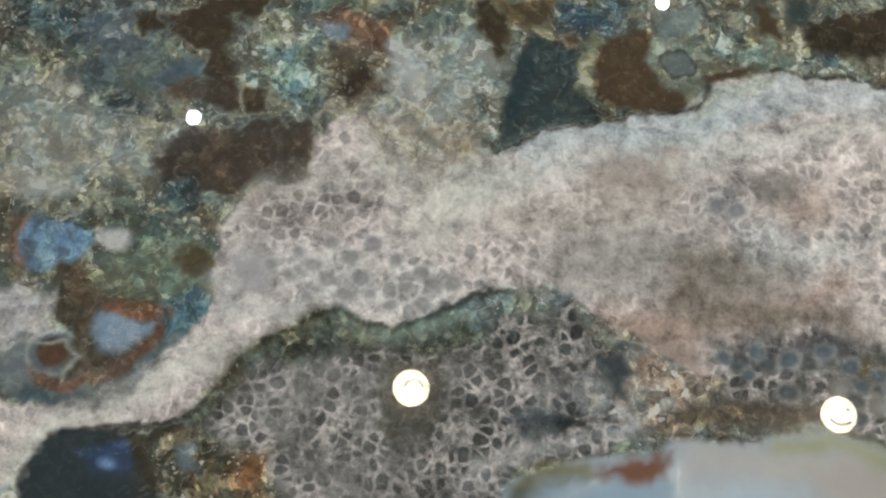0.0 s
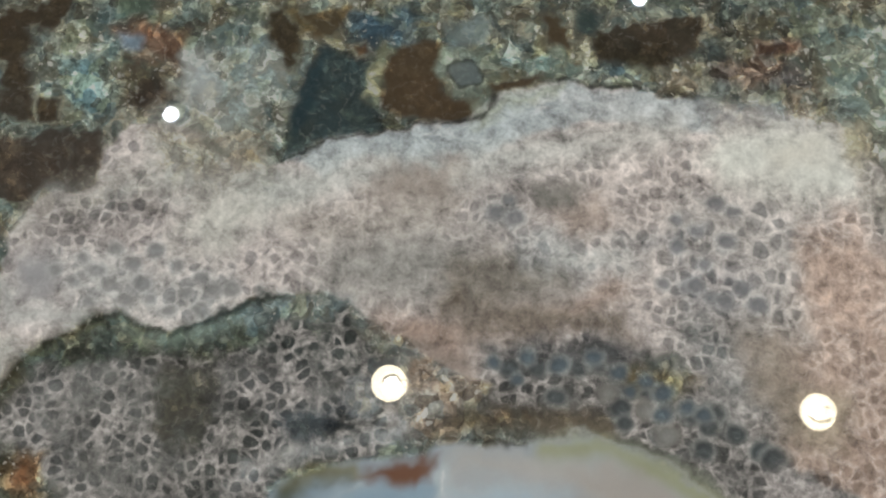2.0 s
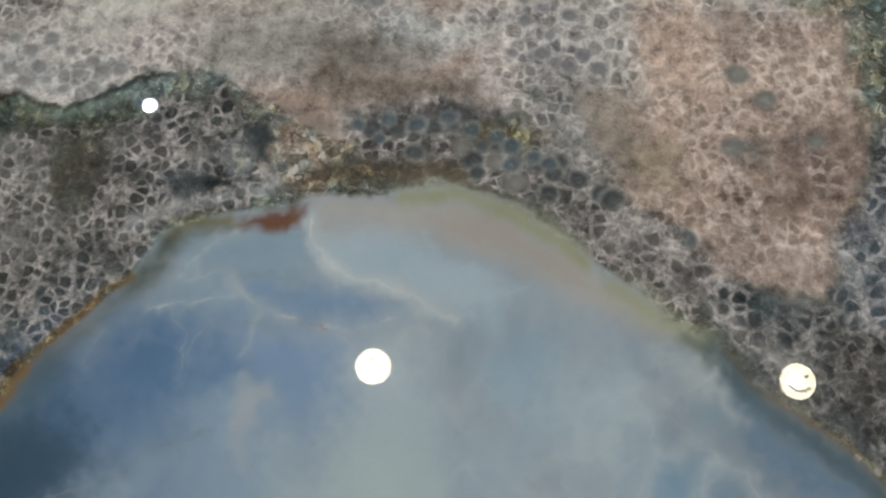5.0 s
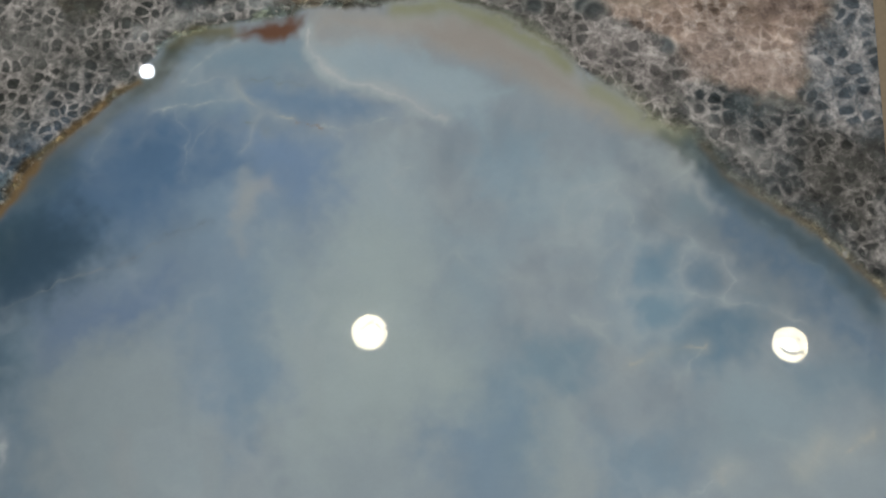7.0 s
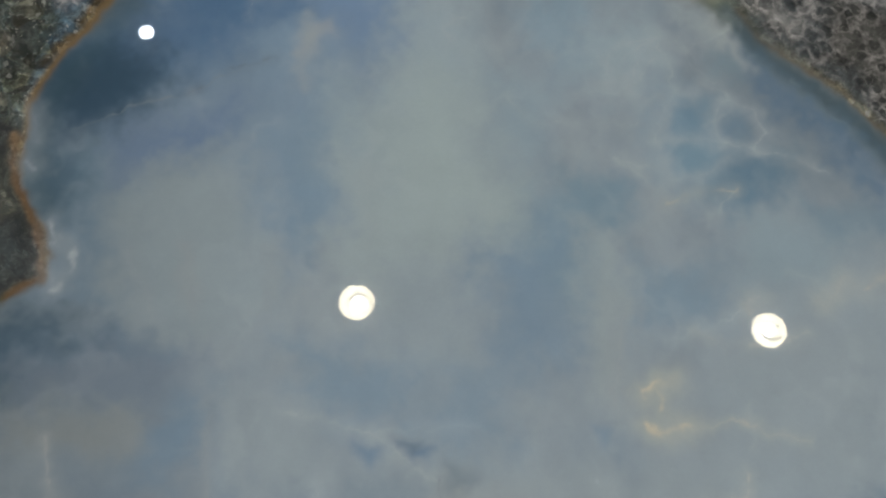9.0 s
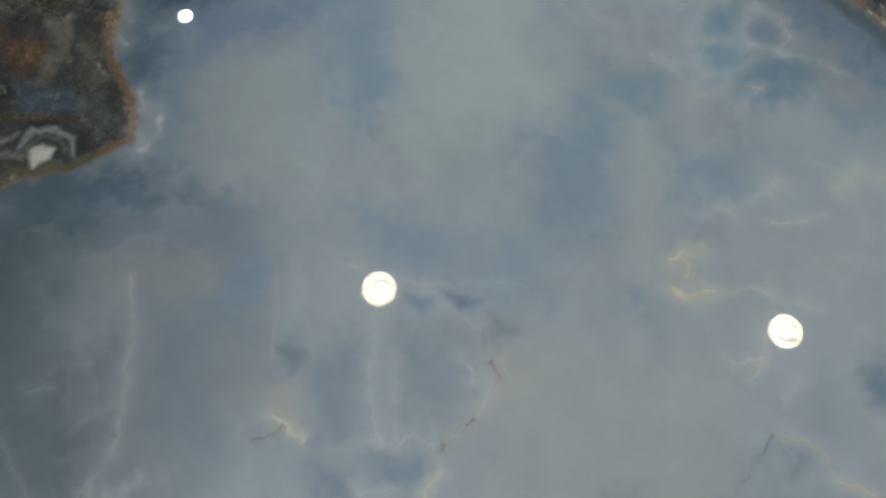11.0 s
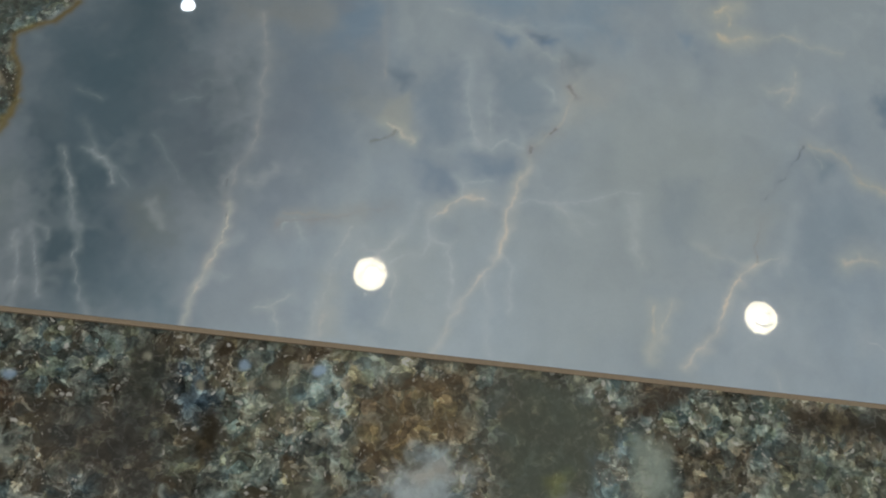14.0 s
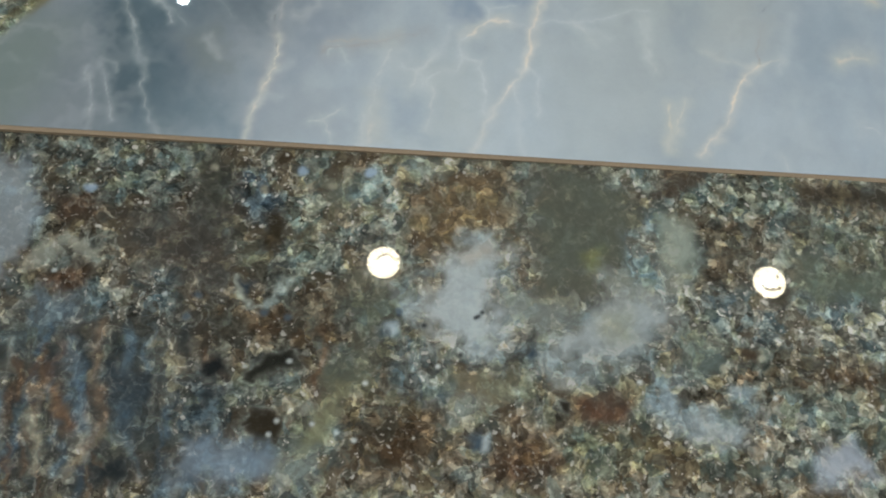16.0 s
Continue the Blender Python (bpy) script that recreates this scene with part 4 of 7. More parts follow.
F.stroke([(-0.031, 0.717), (-0.025, 0.719), (-0.012, 0.724), (0.003, 0.716), (0.021, 0.714), (0.040, 0.723), (0.062, 0.737), (0.085, 0.742)], 0.0018, (62, 64, 54), wob=0.003, a=0.8)
F.patch([(0.016, 0.689), (0.042, 0.697), (0.046, 0.678), (0.038, 0.655), (0.025, 0.652), (0.018, 0.664)], (80, 75, 66), soft=0.01, web=0.1, crumb=0.35)
F.patch([(0.073, 0.718), (0.122, 0.725), (0.132, 0.703), (0.087, 0.700)], (76, 78, 74), soft=0.012, crumb=0.03, web=0.85, coarse=0.5)
F.patch([(0.137, 0.705), (0.152, 0.704), (0.156, 0.685), (0.147, 0.687)], (82, 90, 92), soft=0.003, web=0.1)
F.blob((0.133, 0.687), 0.012, 0.010, (120, 122, 122), soft=0.004, web=0.3, crumb=0.4, rim=(88, 92, 94))
F.patch([(0.088, 0.674), (0.117, 0.682), (0.117, 0.670), (0.108, 0.657), (0.089, 0.662)], (84, 90, 94), soft=0.01, crumb=0.03, web=0.7, coarse=0.6)
F.stroke([(0.074, 0.636), (0.089, 0.646), (0.108, 0.653), (0.134, 0.661), (0.159, 0.666)], 0.006, (146, 144, 142), a=0.75, web=0.5)
F.stroke([(0.065, 0.628), (0.080, 0.642), (0.100, 0.652)], 0.006, (164, 158, 156), a=0.8, web=0.4)
F.stroke([(-0.002, 0.561), (0.029, 0.586), (0.060, 0.610), (0.078, 0.632), (0.090, 0.643)], 0.012, (96, 92, 88), a=0.7, web=0.9)
F.patch([(-0.023, 0.584), (0.011, 0.604), (0.061, 0.625), (0.077, 0.614), (0.050, 0.593), (0.010, 0.558), (-0.016, 0.538)], (78, 76, 70), soft=0.01, crumb=0.03, web=0.74, coarse=0.4)

# dark corner with a blue lens
F.patch([(-0.179, 0.606), (-0.176, 0.624), (-0.166, 0.641), (-0.148, 0.647), (-0.130, 0.651), (-0.102, 0.655), (-0.091, 0.656), (-0.090, 0.638), (-0.097, 0.614), (-0.095, 0.602), (-0.178, 0.597)], (44, 52, 54), soft=0.003, crumb=0.1, web=0.0)
F.patch([(-0.128, 0.648), (-0.092, 0.655), (-0.086, 0.639), (-0.097, 0.620), (-0.115, 0.609), (-0.121, 0.630)], (62, 54, 40), soft=0.008, crumb=0.4, rim=(126, 124, 108), rim_w=0.0011)
F.patch([(-0.144, 0.632), (-0.127, 0.642), (-0.121, 0.636), (-0.123, 0.624), (-0.140, 0.622)], (54, 68, 92), soft=0.005, crumb=0.3)
F.blob((-0.133, 0.629), 0.005, 0.003, (96, 118, 150), soft=0.005, wob=0.006)
F.patch([(-0.109, 0.640), (-0.091, 0.649), (-0.075, 0.642), (-0.043, 0.641), (-0.040, 0.611), (-0.102, 0.607)], (100, 88, 70), soft=0.006, crumb=1.0, web=0.15)
F.patch([(-0.095, 0.638), (-0.086, 0.642), (-0.081, 0.627), (-0.090, 0.626)], (92, 104, 108), soft=0.003, crumb=0.3, rim=(130, 124, 104))
F.patch([(-0.059, 0.640), (-0.046, 0.639), (-0.046, 0.623), (-0.060, 0.622)], (112, 76, 50), soft=0.006, crumb=0.8)

# the rose gap and the chain of dark bubbles along the rim
F.patch([(0.155, 0.717), (0.198, 0.720), (0.204, 0.694), (0.195, 0.674), (0.169, 0.667), (0.155, 0.688)], (150, 130, 118), soft=0.012, web=0.2, coarse=0.5)
F.stroke([(0.145, 0.730), (0.168, 0.726), (0.184, 0.719)], 0.01, (152, 122, 106), a=0.8)
F.patch([(0.203, 0.717), (0.274, 0.723), (0.317, 0.712), (0.348, 0.695), (0.383, 0.668), (0.420, 0.646), (0.440, 0.619), (0.416, 0.598), (0.386, 0.617), (0.352, 0.643), (0.317, 0.662), (0.289, 0.675), (0.248, 0.677), (0.192, 0.671), (0.205, 0.690)], (88, 84, 80), soft=0.008, crumb=0.03, web=0.75, coarse=0.5)
F.patch([(0.285, 0.715), (0.316, 0.720), (0.331, 0.706), (0.317, 0.698), (0.289, 0.700)], (122, 106, 76), soft=0.01, crumb=0.8, web=0.2)
F.patch([(0.295, 0.722), (0.320, 0.725), (0.324, 0.712), (0.302, 0.712)], (88, 90, 84), soft=0.006, web=0.2)
F.stroke([(0.192, 0.675), (0.220, 0.679), (0.254, 0.679), (0.279, 0.678)], 0.008, (98, 84, 68), crumb=0.6, web=0.2)
F.patch([(0.312, 0.749), (0.352, 0.739), (0.366, 0.707), (0.373, 0.682), (0.352, 0.688), (0.320, 0.716)], (128, 124, 120), soft=0.014, crumb=0.03, web=0.7, coarse=0.4)
for spot_at in [(0.219, 0.708), (0.237, 0.710), (0.260, 0.711), (0.271, 0.714), (0.248, 0.693), (0.279, 0.698), (0.286, 0.689), (0.303, 0.698), (0.312, 0.689), (0.328, 0.687), (0.341, 0.689), (0.338, 0.681), (0.310, 0.674), (0.354, 0.679), (0.368, 0.669), (0.289, 0.681), (0.335, 0.668), (0.376, 0.665)]:
    F.bubble(spot_at, random.uniform(0.0045, 0.0068))
for spot_at in [(0.395, 0.651), (0.403, 0.645), (0.413, 0.644), (0.421, 0.642), (0.408, 0.634), (0.396, 0.634), (0.386, 0.653)]:
    F.bubble(spot_at, random.uniform(0.005, 0.007), (70, 76, 78))
for spot_at in [(0.278, 0.697), (0.301, 0.689), (0.314, 0.675), (0.453, 0.703), (0.475, 0.737), (0.506, 0.709), (0.458, 0.755)]:
    F.bubble(spot_at, random.uniform(0.005, 0.0075), (112, 106, 100), (150, 136, 126))

F.patch([(0.184, 0.739), (0.228, 0.747), (0.283, 0.746), (0.293, 0.733), (0.246, 0.728), (0.192, 0.724)], (125, 108, 95), soft=0.014, wob=0.005, crumb=0.05, web=0.4, coarse=0.4)
F.patch([(0.186, 0.767), (0.220, 0.773), (0.231, 0.753), (0.198, 0.747)], (123, 111, 100), soft=0.016, wob=0.005, crumb=0.05, web=0.4, coarse=0.4)
F.patch([(0.201, 0.720), (0.233, 0.728), (0.280, 0.730), (0.300, 0.723), (0.287, 0.715), (0.207, 0.713)], (68, 69, 69), soft=0.007, wob=0.005, crumb=0.05, web=0.5, coarse=0.6)
for k, spot_at in enumerate([(0.210, 0.710), (0.230, 0.715), (0.249, 0.712), (0.269, 0.717), (0.284, 0.710), (0.224, 0.701), (0.301, 0.706), (0.311, 0.700), (0.325, 0.691), (0.335, 0.688), (0.291, 0.699), (0.311, 0.687)]):
    F.bubble(spot_at, 0.0040 + 0.0022 * ((k * 7) % 5) / 5, (62, 72, 78), (164, 162, 158))
# the dark knot at the end of the cell field
F.patch([(0.135, 0.707), (0.154, 0.707), (0.159, 0.699), (0.154, 0.691), (0.156, 0.682), (0.149, 0.686), (0.143, 0.698)], (58, 64, 66), soft=0.004, wob=0.002, web=0.06, crumb=0.08)
F.patch([(0.091, 0.671), (0.108, 0.679), (0.116, 0.666), (0.103, 0.659), (0.094, 0.662)], (66, 72, 74), soft=0.008, wob=0.003, web=0.35, crumb=0.2)
F.patch([(0.113, 0.668), (0.117, 0.672), (0.122, 0.672), (0.130, 0.669), (0.123, 0.667), (0.120, 0.663), (0.115, 0.665)], (34, 38, 42), soft=0.003, wob=0.0015, web=0.06, crumb=0.08)
F.stroke([(0.126, 0.694), (0.136, 0.696), (0.143, 0.691), (0.146, 0.682), (0.140, 0.674), (0.129, 0.676), (0.123, 0.683), (0.126, 0.688), (0.133, 0.687), (0.135, 0.683)], 0.0022, (112, 116, 118), a=0.7)
F.stroke([(0.145, 0.669), (0.150, 0.675), (0.159, 0.675), (0.163, 0.670), (0.154, 0.666)], 0.0025, (142, 140, 138), a=0.7)

# slate cell field on the east side
F.patch([(0.440, 0.616), (0.467, 0.609), (0.507, 0.598), (0.517, 0.638), (0.539, 0.687), (0.549, 0.721), (0.573, 0.738), (0.586, 0.713), (0.565, 0.469), (0.533, 0.503), (0.499, 0.529), (0.465, 0.552), (0.444, 0.574), (0.430, 0.585), (0.412, 0.592)], (72, 76, 77), soft=0.008, wob=0.005, crumb=0.03, web=0.62, coarse=0.55)
F.patch([(0.517, 0.646), (0.542, 0.679), (0.561, 0.688), (0.561, 0.592), (0.531, 0.584), (0.515, 0.606)], (92, 100, 106), soft=0.012, crumb=0.03, web=0.78, coarse=0.6)
F.patch([(0.442, 0.612), (0.478, 0.605), (0.495, 0.587), (0.463, 0.590)], (70, 78, 80), soft=0.008, crumb=0.03, web=0.74, coarse=0.8)
F.patch([(0.510, 0.583), (0.560, 0.581), (0.553, 0.496), (0.527, 0.524), (0.500, 0.545)], (72, 69, 64), soft=0.012, crumb=0.03, web=0.62, coarse=0.4)
F.stroke([(0.423, 0.604), (0.445, 0.589), (0.462, 0.574), (0.483, 0.560)], 0.007, (142, 134, 128), a=0.7, web=0.7)
F.stroke([(0.365, 0.630), (0.387, 0.615), (0.405, 0.599), (0.423, 0.588)], 0.006, (96, 88, 82), a=0.6, web=0.8)
F.patch([(0.372, 0.658), (0.410, 0.655), (0.424, 0.627), (0.416, 0.600), (0.391, 0.619), (0.365, 0.634)], (116, 106, 102), soft=0.01, crumb=0.03, web=0.85, coarse=0.5)

F.stroke([(0.248, 0.674), (0.269, 0.674), (0.297, 0.668), (0.324, 0.655), (0.352, 0.639), (0.371, 0.625), (0.393, 0.610), (0.407, 0.593), (0.426, 0.582), (0.445, 0.565)], 0.012, None, crumb=0.06)
# ---- the blue pool, with its rusty rim
POOL = [(0.001, 0.524), (0.019, 0.550), (0.041, 0.572), (0.069, 0.599), (0.077, 0.611), (0.093, 0.635), (0.115, 0.643), (0.131, 0.649), (0.174, 0.655), (0.180, 0.662), (0.207, 0.661), (0.241, 0.668), (0.269, 0.672), (0.297, 0.665), (0.324, 0.651), (0.352, 0.635), (0.371, 0.622), (0.393, 0.607), (0.407, 0.590), (0.426, 0.582), (0.445, 0.565), (0.461, 0.553), (0.499, 0.528), (0.533, 0.500), (0.565, 0.469)] + [(0.75, 0.42), (0.75, -0.1), (-0.8, -0.1)] + [(-0.269, 0.015), (-0.192, 0.083), (-0.168, 0.118), (-0.157, 0.134), (-0.149, 0.156), (-0.147, 0.156), (-0.152, 0.179), (-0.164, 0.211), (-0.149, 0.219), (-0.123, 0.248), (-0.113, 0.275), (-0.098, 0.284), (-0.079, 0.308), (-0.046, 0.327), (-0.005, 0.348), (0.005, 0.355), (0.006, 0.371), (-0.001, 0.383), (-0.012, 0.393), (-0.023, 0.412), (-0.026, 0.435), (-0.024, 0.425), (-0.023, 0.445), (-0.026, 0.468), (-0.008, 0.508), (0.016, 0.545)]
F.patch(POOL, (146, 158, 165), soft=0.003, wob=0.0012, crumb=0.0, web=0.0, coarse=0.0)
inside = (F.web < 0.02) & (F.crumb < 0.02)
# inner clouds: long soft streaks down the slab
soft_in = inside.astype(float)
F.fuzz = 1 - soft_in
F.drift(0.15, (122, 138, 152), 0.3, 41, 1.5, soft_in)
F.drift(0.05, (166, 176, 178), 0.25, 46, 1.8, soft_in)
F.drift(0.03, (110, 130, 146), 0.2, 47, 1.6, soft_in)
F.mottle(0.022, 0.035, 49, 1.4, soft_in)


def veil(pts, rgb, soft, a):
    """A soft cloud in the pool."""
    F.patch(pts, rgb, soft=soft, wob=min(0.009, 0.5 * soft), a=a)


def thread(pts, wide, rgb, a):
    """A vein or filament, wide in millimetres: broad ones are smoke, narrow ones have a crisp core."""
    wide *= 0.001
    if wide > 0.0045:
        F.stroke(pts, wide, rgb, wob=0.004, a=a)
    else:
        F.stroke(pts, wide * 2.2, rgb, wob=0.0035, a=a * 0.14)
        F.line(pts, wide * 0.88, rgb, wob=0.0032, a=min(1.0, 0.16 + 0.84 * a))


# clouds of the north
veil([(0.036, 0.558), (0.110, 0.588), (0.195, 0.575), (0.214, 0.504), (0.190, 0.432), (0.113, 0.450), (0.045, 0.434), (-0.004, 0.433), (-0.015, 0.511)], (120, 144, 166), 0.058, 0.7)
veil([(0.047, 0.559), (0.081, 0.583), (0.110, 0.588), (0.144, 0.570), (0.154, 0.547), (0.116, 0.523), (0.065, 0.496), (0.039, 0.477), (-0.008, 0.461), (-0.015, 0.511), (0.023, 0.543)], (88, 118, 150), 0.029, 0.84)
veil([(0.074, 0.577), (0.111, 0.571), (0.111, 0.534), (0.079, 0.537)], (86, 116, 147), 0.043, 0.56)
veil([(-0.015, 0.508), (0.027, 0.513), (0.060, 0.506), (0.066, 0.492), (0.040, 0.473), (-0.007, 0.454)], (65, 90, 108), 0.029, 0.84)
veil([(0.106, 0.628), (0.139, 0.639), (0.184, 0.638), (0.192, 0.618), (0.163, 0.610), (0.126, 0.612), (0.104, 0.610)], (125, 150, 166), 0.017, 0.79)
veil([(0.087, 0.591), (0.107, 0.612), (0.134, 0.605), (0.158, 0.588), (0.128, 0.585), (0.099, 0.586)], (120, 146, 164), 0.017, 0.74)
veil([(0.134, 0.605), (0.163, 0.610), (0.208, 0.603), (0.242, 0.588), (0.224, 0.582), (0.180, 0.584), (0.154, 0.589)], (111, 138, 164), 0.012, 0.84)
veil([(0.151, 0.578), (0.217, 0.576), (0.212, 0.537), (0.191, 0.522), (0.154, 0.536)], (116, 142, 173), 0.029, 0.74)
veil([(0.119, 0.531), (0.147, 0.539), (0.165, 0.536), (0.153, 0.509), (0.125, 0.501)], (133, 155, 173), 0.029, 0.65)
veil([(0.143, 0.524), (0.147, 0.537), (0.162, 0.534), (0.159, 0.523)], (151, 164, 174), 0.014, 0.47)
veil([(0.183, 0.647), (0.213, 0.643), (0.266, 0.629), (0.319, 0.606), (0.301, 0.584), (0.275, 0.591), (0.241, 0.604), (0.204, 0.615)], (159, 177, 185), 0.012, 0.84)
veil([(0.214, 0.639), (0.259, 0.631), (0.256, 0.608), (0.222, 0.615)], (149, 169, 181), 0.017, 0.65)
veil([(0.211, 0.564), (0.254, 0.569), (0.271, 0.513), (0.259, 0.441), (0.216, 0.475)], (157, 173, 180), 0.043, 0.79)
veil([(0.224, 0.512), (0.264, 0.506), (0.259, 0.455), (0.304, 0.435), (0.298, 0.408), (0.253, 0.413), (0.223, 0.468)], (163, 177, 177), 0.043, 0.79)
veil([(0.294, 0.582), (0.341, 0.568), (0.335, 0.523), (0.302, 0.529)], (133, 157, 172), 0.036, 0.74)
veil([(0.278, 0.513), (0.320, 0.507), (0.314, 0.457), (0.286, 0.456)], (144, 164, 174), 0.036, 0.65)
veil([(0.334, 0.553), (0.385, 0.562), (0.392, 0.524), (0.356, 0.501), (0.331, 0.515)], (153, 172, 180), 0.036, 0.7)
veil([(0.391, 0.506), (0.427, 0.507), (0.447, 0.468), (0.425, 0.439), (0.391, 0.456)], (124, 153, 170), 0.029, 0.79)
veil([(0.395, 0.502), (0.416, 0.503), (0.423, 0.485), (0.398, 0.483)], (113, 143, 163), 0.014, 0.51)
veil([(0.396, 0.470), (0.426, 0.473), (0.426, 0.458), (0.408, 0.449)], (122, 150, 166), 0.014, 0.51)
veil([(0.440, 0.461), (0.475, 0.469), (0.480, 0.441), (0.442, 0.423), (0.414, 0.429)], (104, 134, 154), 0.026, 0.84)
veil([(0.446, 0.545), (0.477, 0.520), (0.511, 0.495), (0.563, 0.447), (0.561, 0.420), (0.513, 0.463), (0.472, 0.497), (0.449, 0.522)], (97, 128, 156), 0.022, 0.84)
veil([(0.403, 0.574), (0.436, 0.560), (0.442, 0.541), (0.414, 0.551)], (178, 189, 190), 0.017, 0.74)
veil([(0.428, 0.544), (0.449, 0.537), (0.445, 0.519), (0.424, 0.525)], (144, 166, 177), 0.017, 0.65)
veil([(0.033, 0.420), (0.088, 0.450), (0.128, 0.402), (0.123, 0.343), (0.063, 0.341)], (153, 167, 171), 0.043, 0.79)
veil([(-0.011, 0.432), (0.026, 0.448), (0.043, 0.340), (0.004, 0.339)], (111, 137, 156), 0.043, 0.74)
veil([(0.122, 0.458), (0.181, 0.467), (0.192, 0.405), (0.160, 0.377), (0.127, 0.409)], (130, 151, 168), 0.043, 0.74)
veil([(0.182, 0.453), (0.226, 0.406), (0.223, 0.346), (0.196, 0.345)], (157, 170, 173), 0.036, 0.74)
veil([(0.308, 0.429), (0.356, 0.410), (0.373, 0.377), (0.339, 0.350), (0.295, 0.388)], (126, 151, 166), 0.036, 0.79)
veil([(0.356, 0.403), (0.376, 0.384), (0.373, 0.351), (0.353, 0.350)], (156, 168, 172), 0.017, 0.65)
veil([(0.438, 0.412), (0.562, 0.430), (0.556, 0.357), (0.439, 0.353)], (150, 164, 171), 0.036, 0.74)
veil([(0.487, 0.434), (0.562, 0.437), (0.561, 0.416), (0.499, 0.414)], (124, 149, 165), 0.029, 0.65)
veil([(0.432, 0.503), (0.451, 0.498), (0.455, 0.481), (0.434, 0.479)], (117, 144, 164), 0.014, 0.65)
# clouds of the middle
veil([(-0.025, 0.496), (0.007, 0.505), (0.051, 0.511), (0.056, 0.475), (0.015, 0.452), (-0.019, 0.461)], (62, 86, 105), 0.029, 0.79)
veil([(-0.018, 0.434), (0.011, 0.436), (0.018, 0.387), (0.007, 0.379), (-0.008, 0.396)], (88, 112, 129), 0.022, 0.79)
veil([(0.034, 0.449), (0.112, 0.475), (0.083, 0.437), (0.038, 0.422)], (104, 128, 161), 0.029, 0.79)
veil([(0.052, 0.427), (0.117, 0.432), (0.121, 0.336), (0.079, 0.333)], (150, 163, 168), 0.029, 0.74)
veil([(0.120, 0.402), (0.146, 0.396), (0.152, 0.342), (0.129, 0.344)], (149, 163, 169), 0.017, 0.65)
veil([(0.141, 0.473), (0.176, 0.464), (0.174, 0.369), (0.149, 0.404)], (126, 148, 165), 0.026, 0.79)
veil([(0.178, 0.484), (0.264, 0.483), (0.286, 0.422), (0.252, 0.374), (0.200, 0.393)], (162, 176, 176), 0.043, 0.79)
veil([(0.220, 0.372), (0.274, 0.369), (0.277, 0.312), (0.228, 0.315)], (150, 163, 169), 0.036, 0.74)
veil([(0.276, 0.391), (0.323, 0.402), (0.333, 0.322), (0.291, 0.313)], (124, 146, 164), 0.029, 0.79)
veil([(0.371, 0.383), (0.425, 0.390), (0.432, 0.351), (0.379, 0.347)], (129, 152, 168), 0.022, 0.74)
veil([(0.329, 0.448), (0.374, 0.440), (0.367, 0.412), (0.330, 0.414)], (120, 146, 161), 0.022, 0.74)
veil([(0.334, 0.410), (0.363, 0.412), (0.371, 0.354), (0.366, 0.273), (0.347, 0.323)], (157, 168, 170), 0.017, 0.7)
veil([(0.440, 0.422), (0.514, 0.423), (0.505, 0.378), (0.440, 0.380)], (144, 162, 170), 0.026, 0.7)
veil([(0.425, 0.343), (0.537, 0.365), (0.531, 0.253), (0.414, 0.246)], (152, 164, 169), 0.036, 0.74)
veil([(-0.022, 0.316), (0.052, 0.324), (0.089, 0.313), (0.056, 0.300), (-0.018, 0.292)], (111, 136, 155), 0.029, 0.79)
veil([(-0.009, 0.282), (0.040, 0.296), (0.066, 0.304), (0.075, 0.264), (0.016, 0.250)], (145, 158, 162), 0.029, 0.74)
veil([(0.073, 0.277), (0.116, 0.290), (0.127, 0.228), (0.077, 0.224)], (117, 141, 161), 0.026, 0.74)
veil([(0.157, 0.321), (0.235, 0.316), (0.245, 0.275), (0.183, 0.278)], (126, 148, 165), 0.036, 0.74)
veil([(0.127, 0.284), (0.181, 0.291), (0.180, 0.237), (0.150, 0.229)], (150, 162, 167), 0.026, 0.74)
veil([(0.249, 0.317), (0.298, 0.306), (0.300, 0.265), (0.259, 0.266)], (129, 150, 166), 0.029, 0.7)
veil([(0.208, 0.266), (0.228, 0.264), (0.216, 0.248)], (108, 133, 156), 0.009, 0.74)
veil([(0.231, 0.267), (0.256, 0.264), (0.243, 0.256)], (99, 124, 149), 0.007, 0.74)
veil([(0.351, 0.285), (0.362, 0.283), (0.359, 0.269)], (115, 140, 161), 0.009, 0.65)
# clouds of the south
veil([(-0.113, 0.296), (-0.022, 0.319), (-0.008, 0.287), (-0.050, 0.225), (-0.087, 0.190)], (80, 105, 116), 0.043, 0.84)
veil([(-0.115, 0.304), (-0.016, 0.326), (0.034, 0.336), (0.042, 0.313), (-0.041, 0.291)], (83, 105, 121), 0.022, 0.84)
veil([(-0.011, 0.299), (0.073, 0.321), (0.106, 0.308), (0.081, 0.272), (-0.006, 0.275)], (121, 135, 150), 0.036, 0.79)
veil([(-0.005, 0.269), (0.080, 0.276), (0.078, 0.244), (-0.000, 0.247)], (145, 152, 153), 0.029, 0.74)
veil([(0.037, 0.235), (0.087, 0.233), (0.098, 0.143), (0.048, 0.152)], (124, 139, 152), 0.029, 0.79)
veil([(0.085, 0.225), (0.118, 0.260), (0.129, 0.198), (0.093, 0.195)], (135, 146, 154), 0.017, 0.74)
veil([(0.125, 0.221), (0.145, 0.219), (0.137, 0.205)], (107, 123, 136), 0.007, 0.79)
veil([(0.118, 0.178), (0.143, 0.192), (0.148, 0.163), (0.127, 0.172)], (157, 159, 155), 0.007, 0.65)
veil([(0.101, 0.195), (0.126, 0.202), (0.126, 0.175), (0.107, 0.177)], (145, 154, 155), 0.014, 0.65)
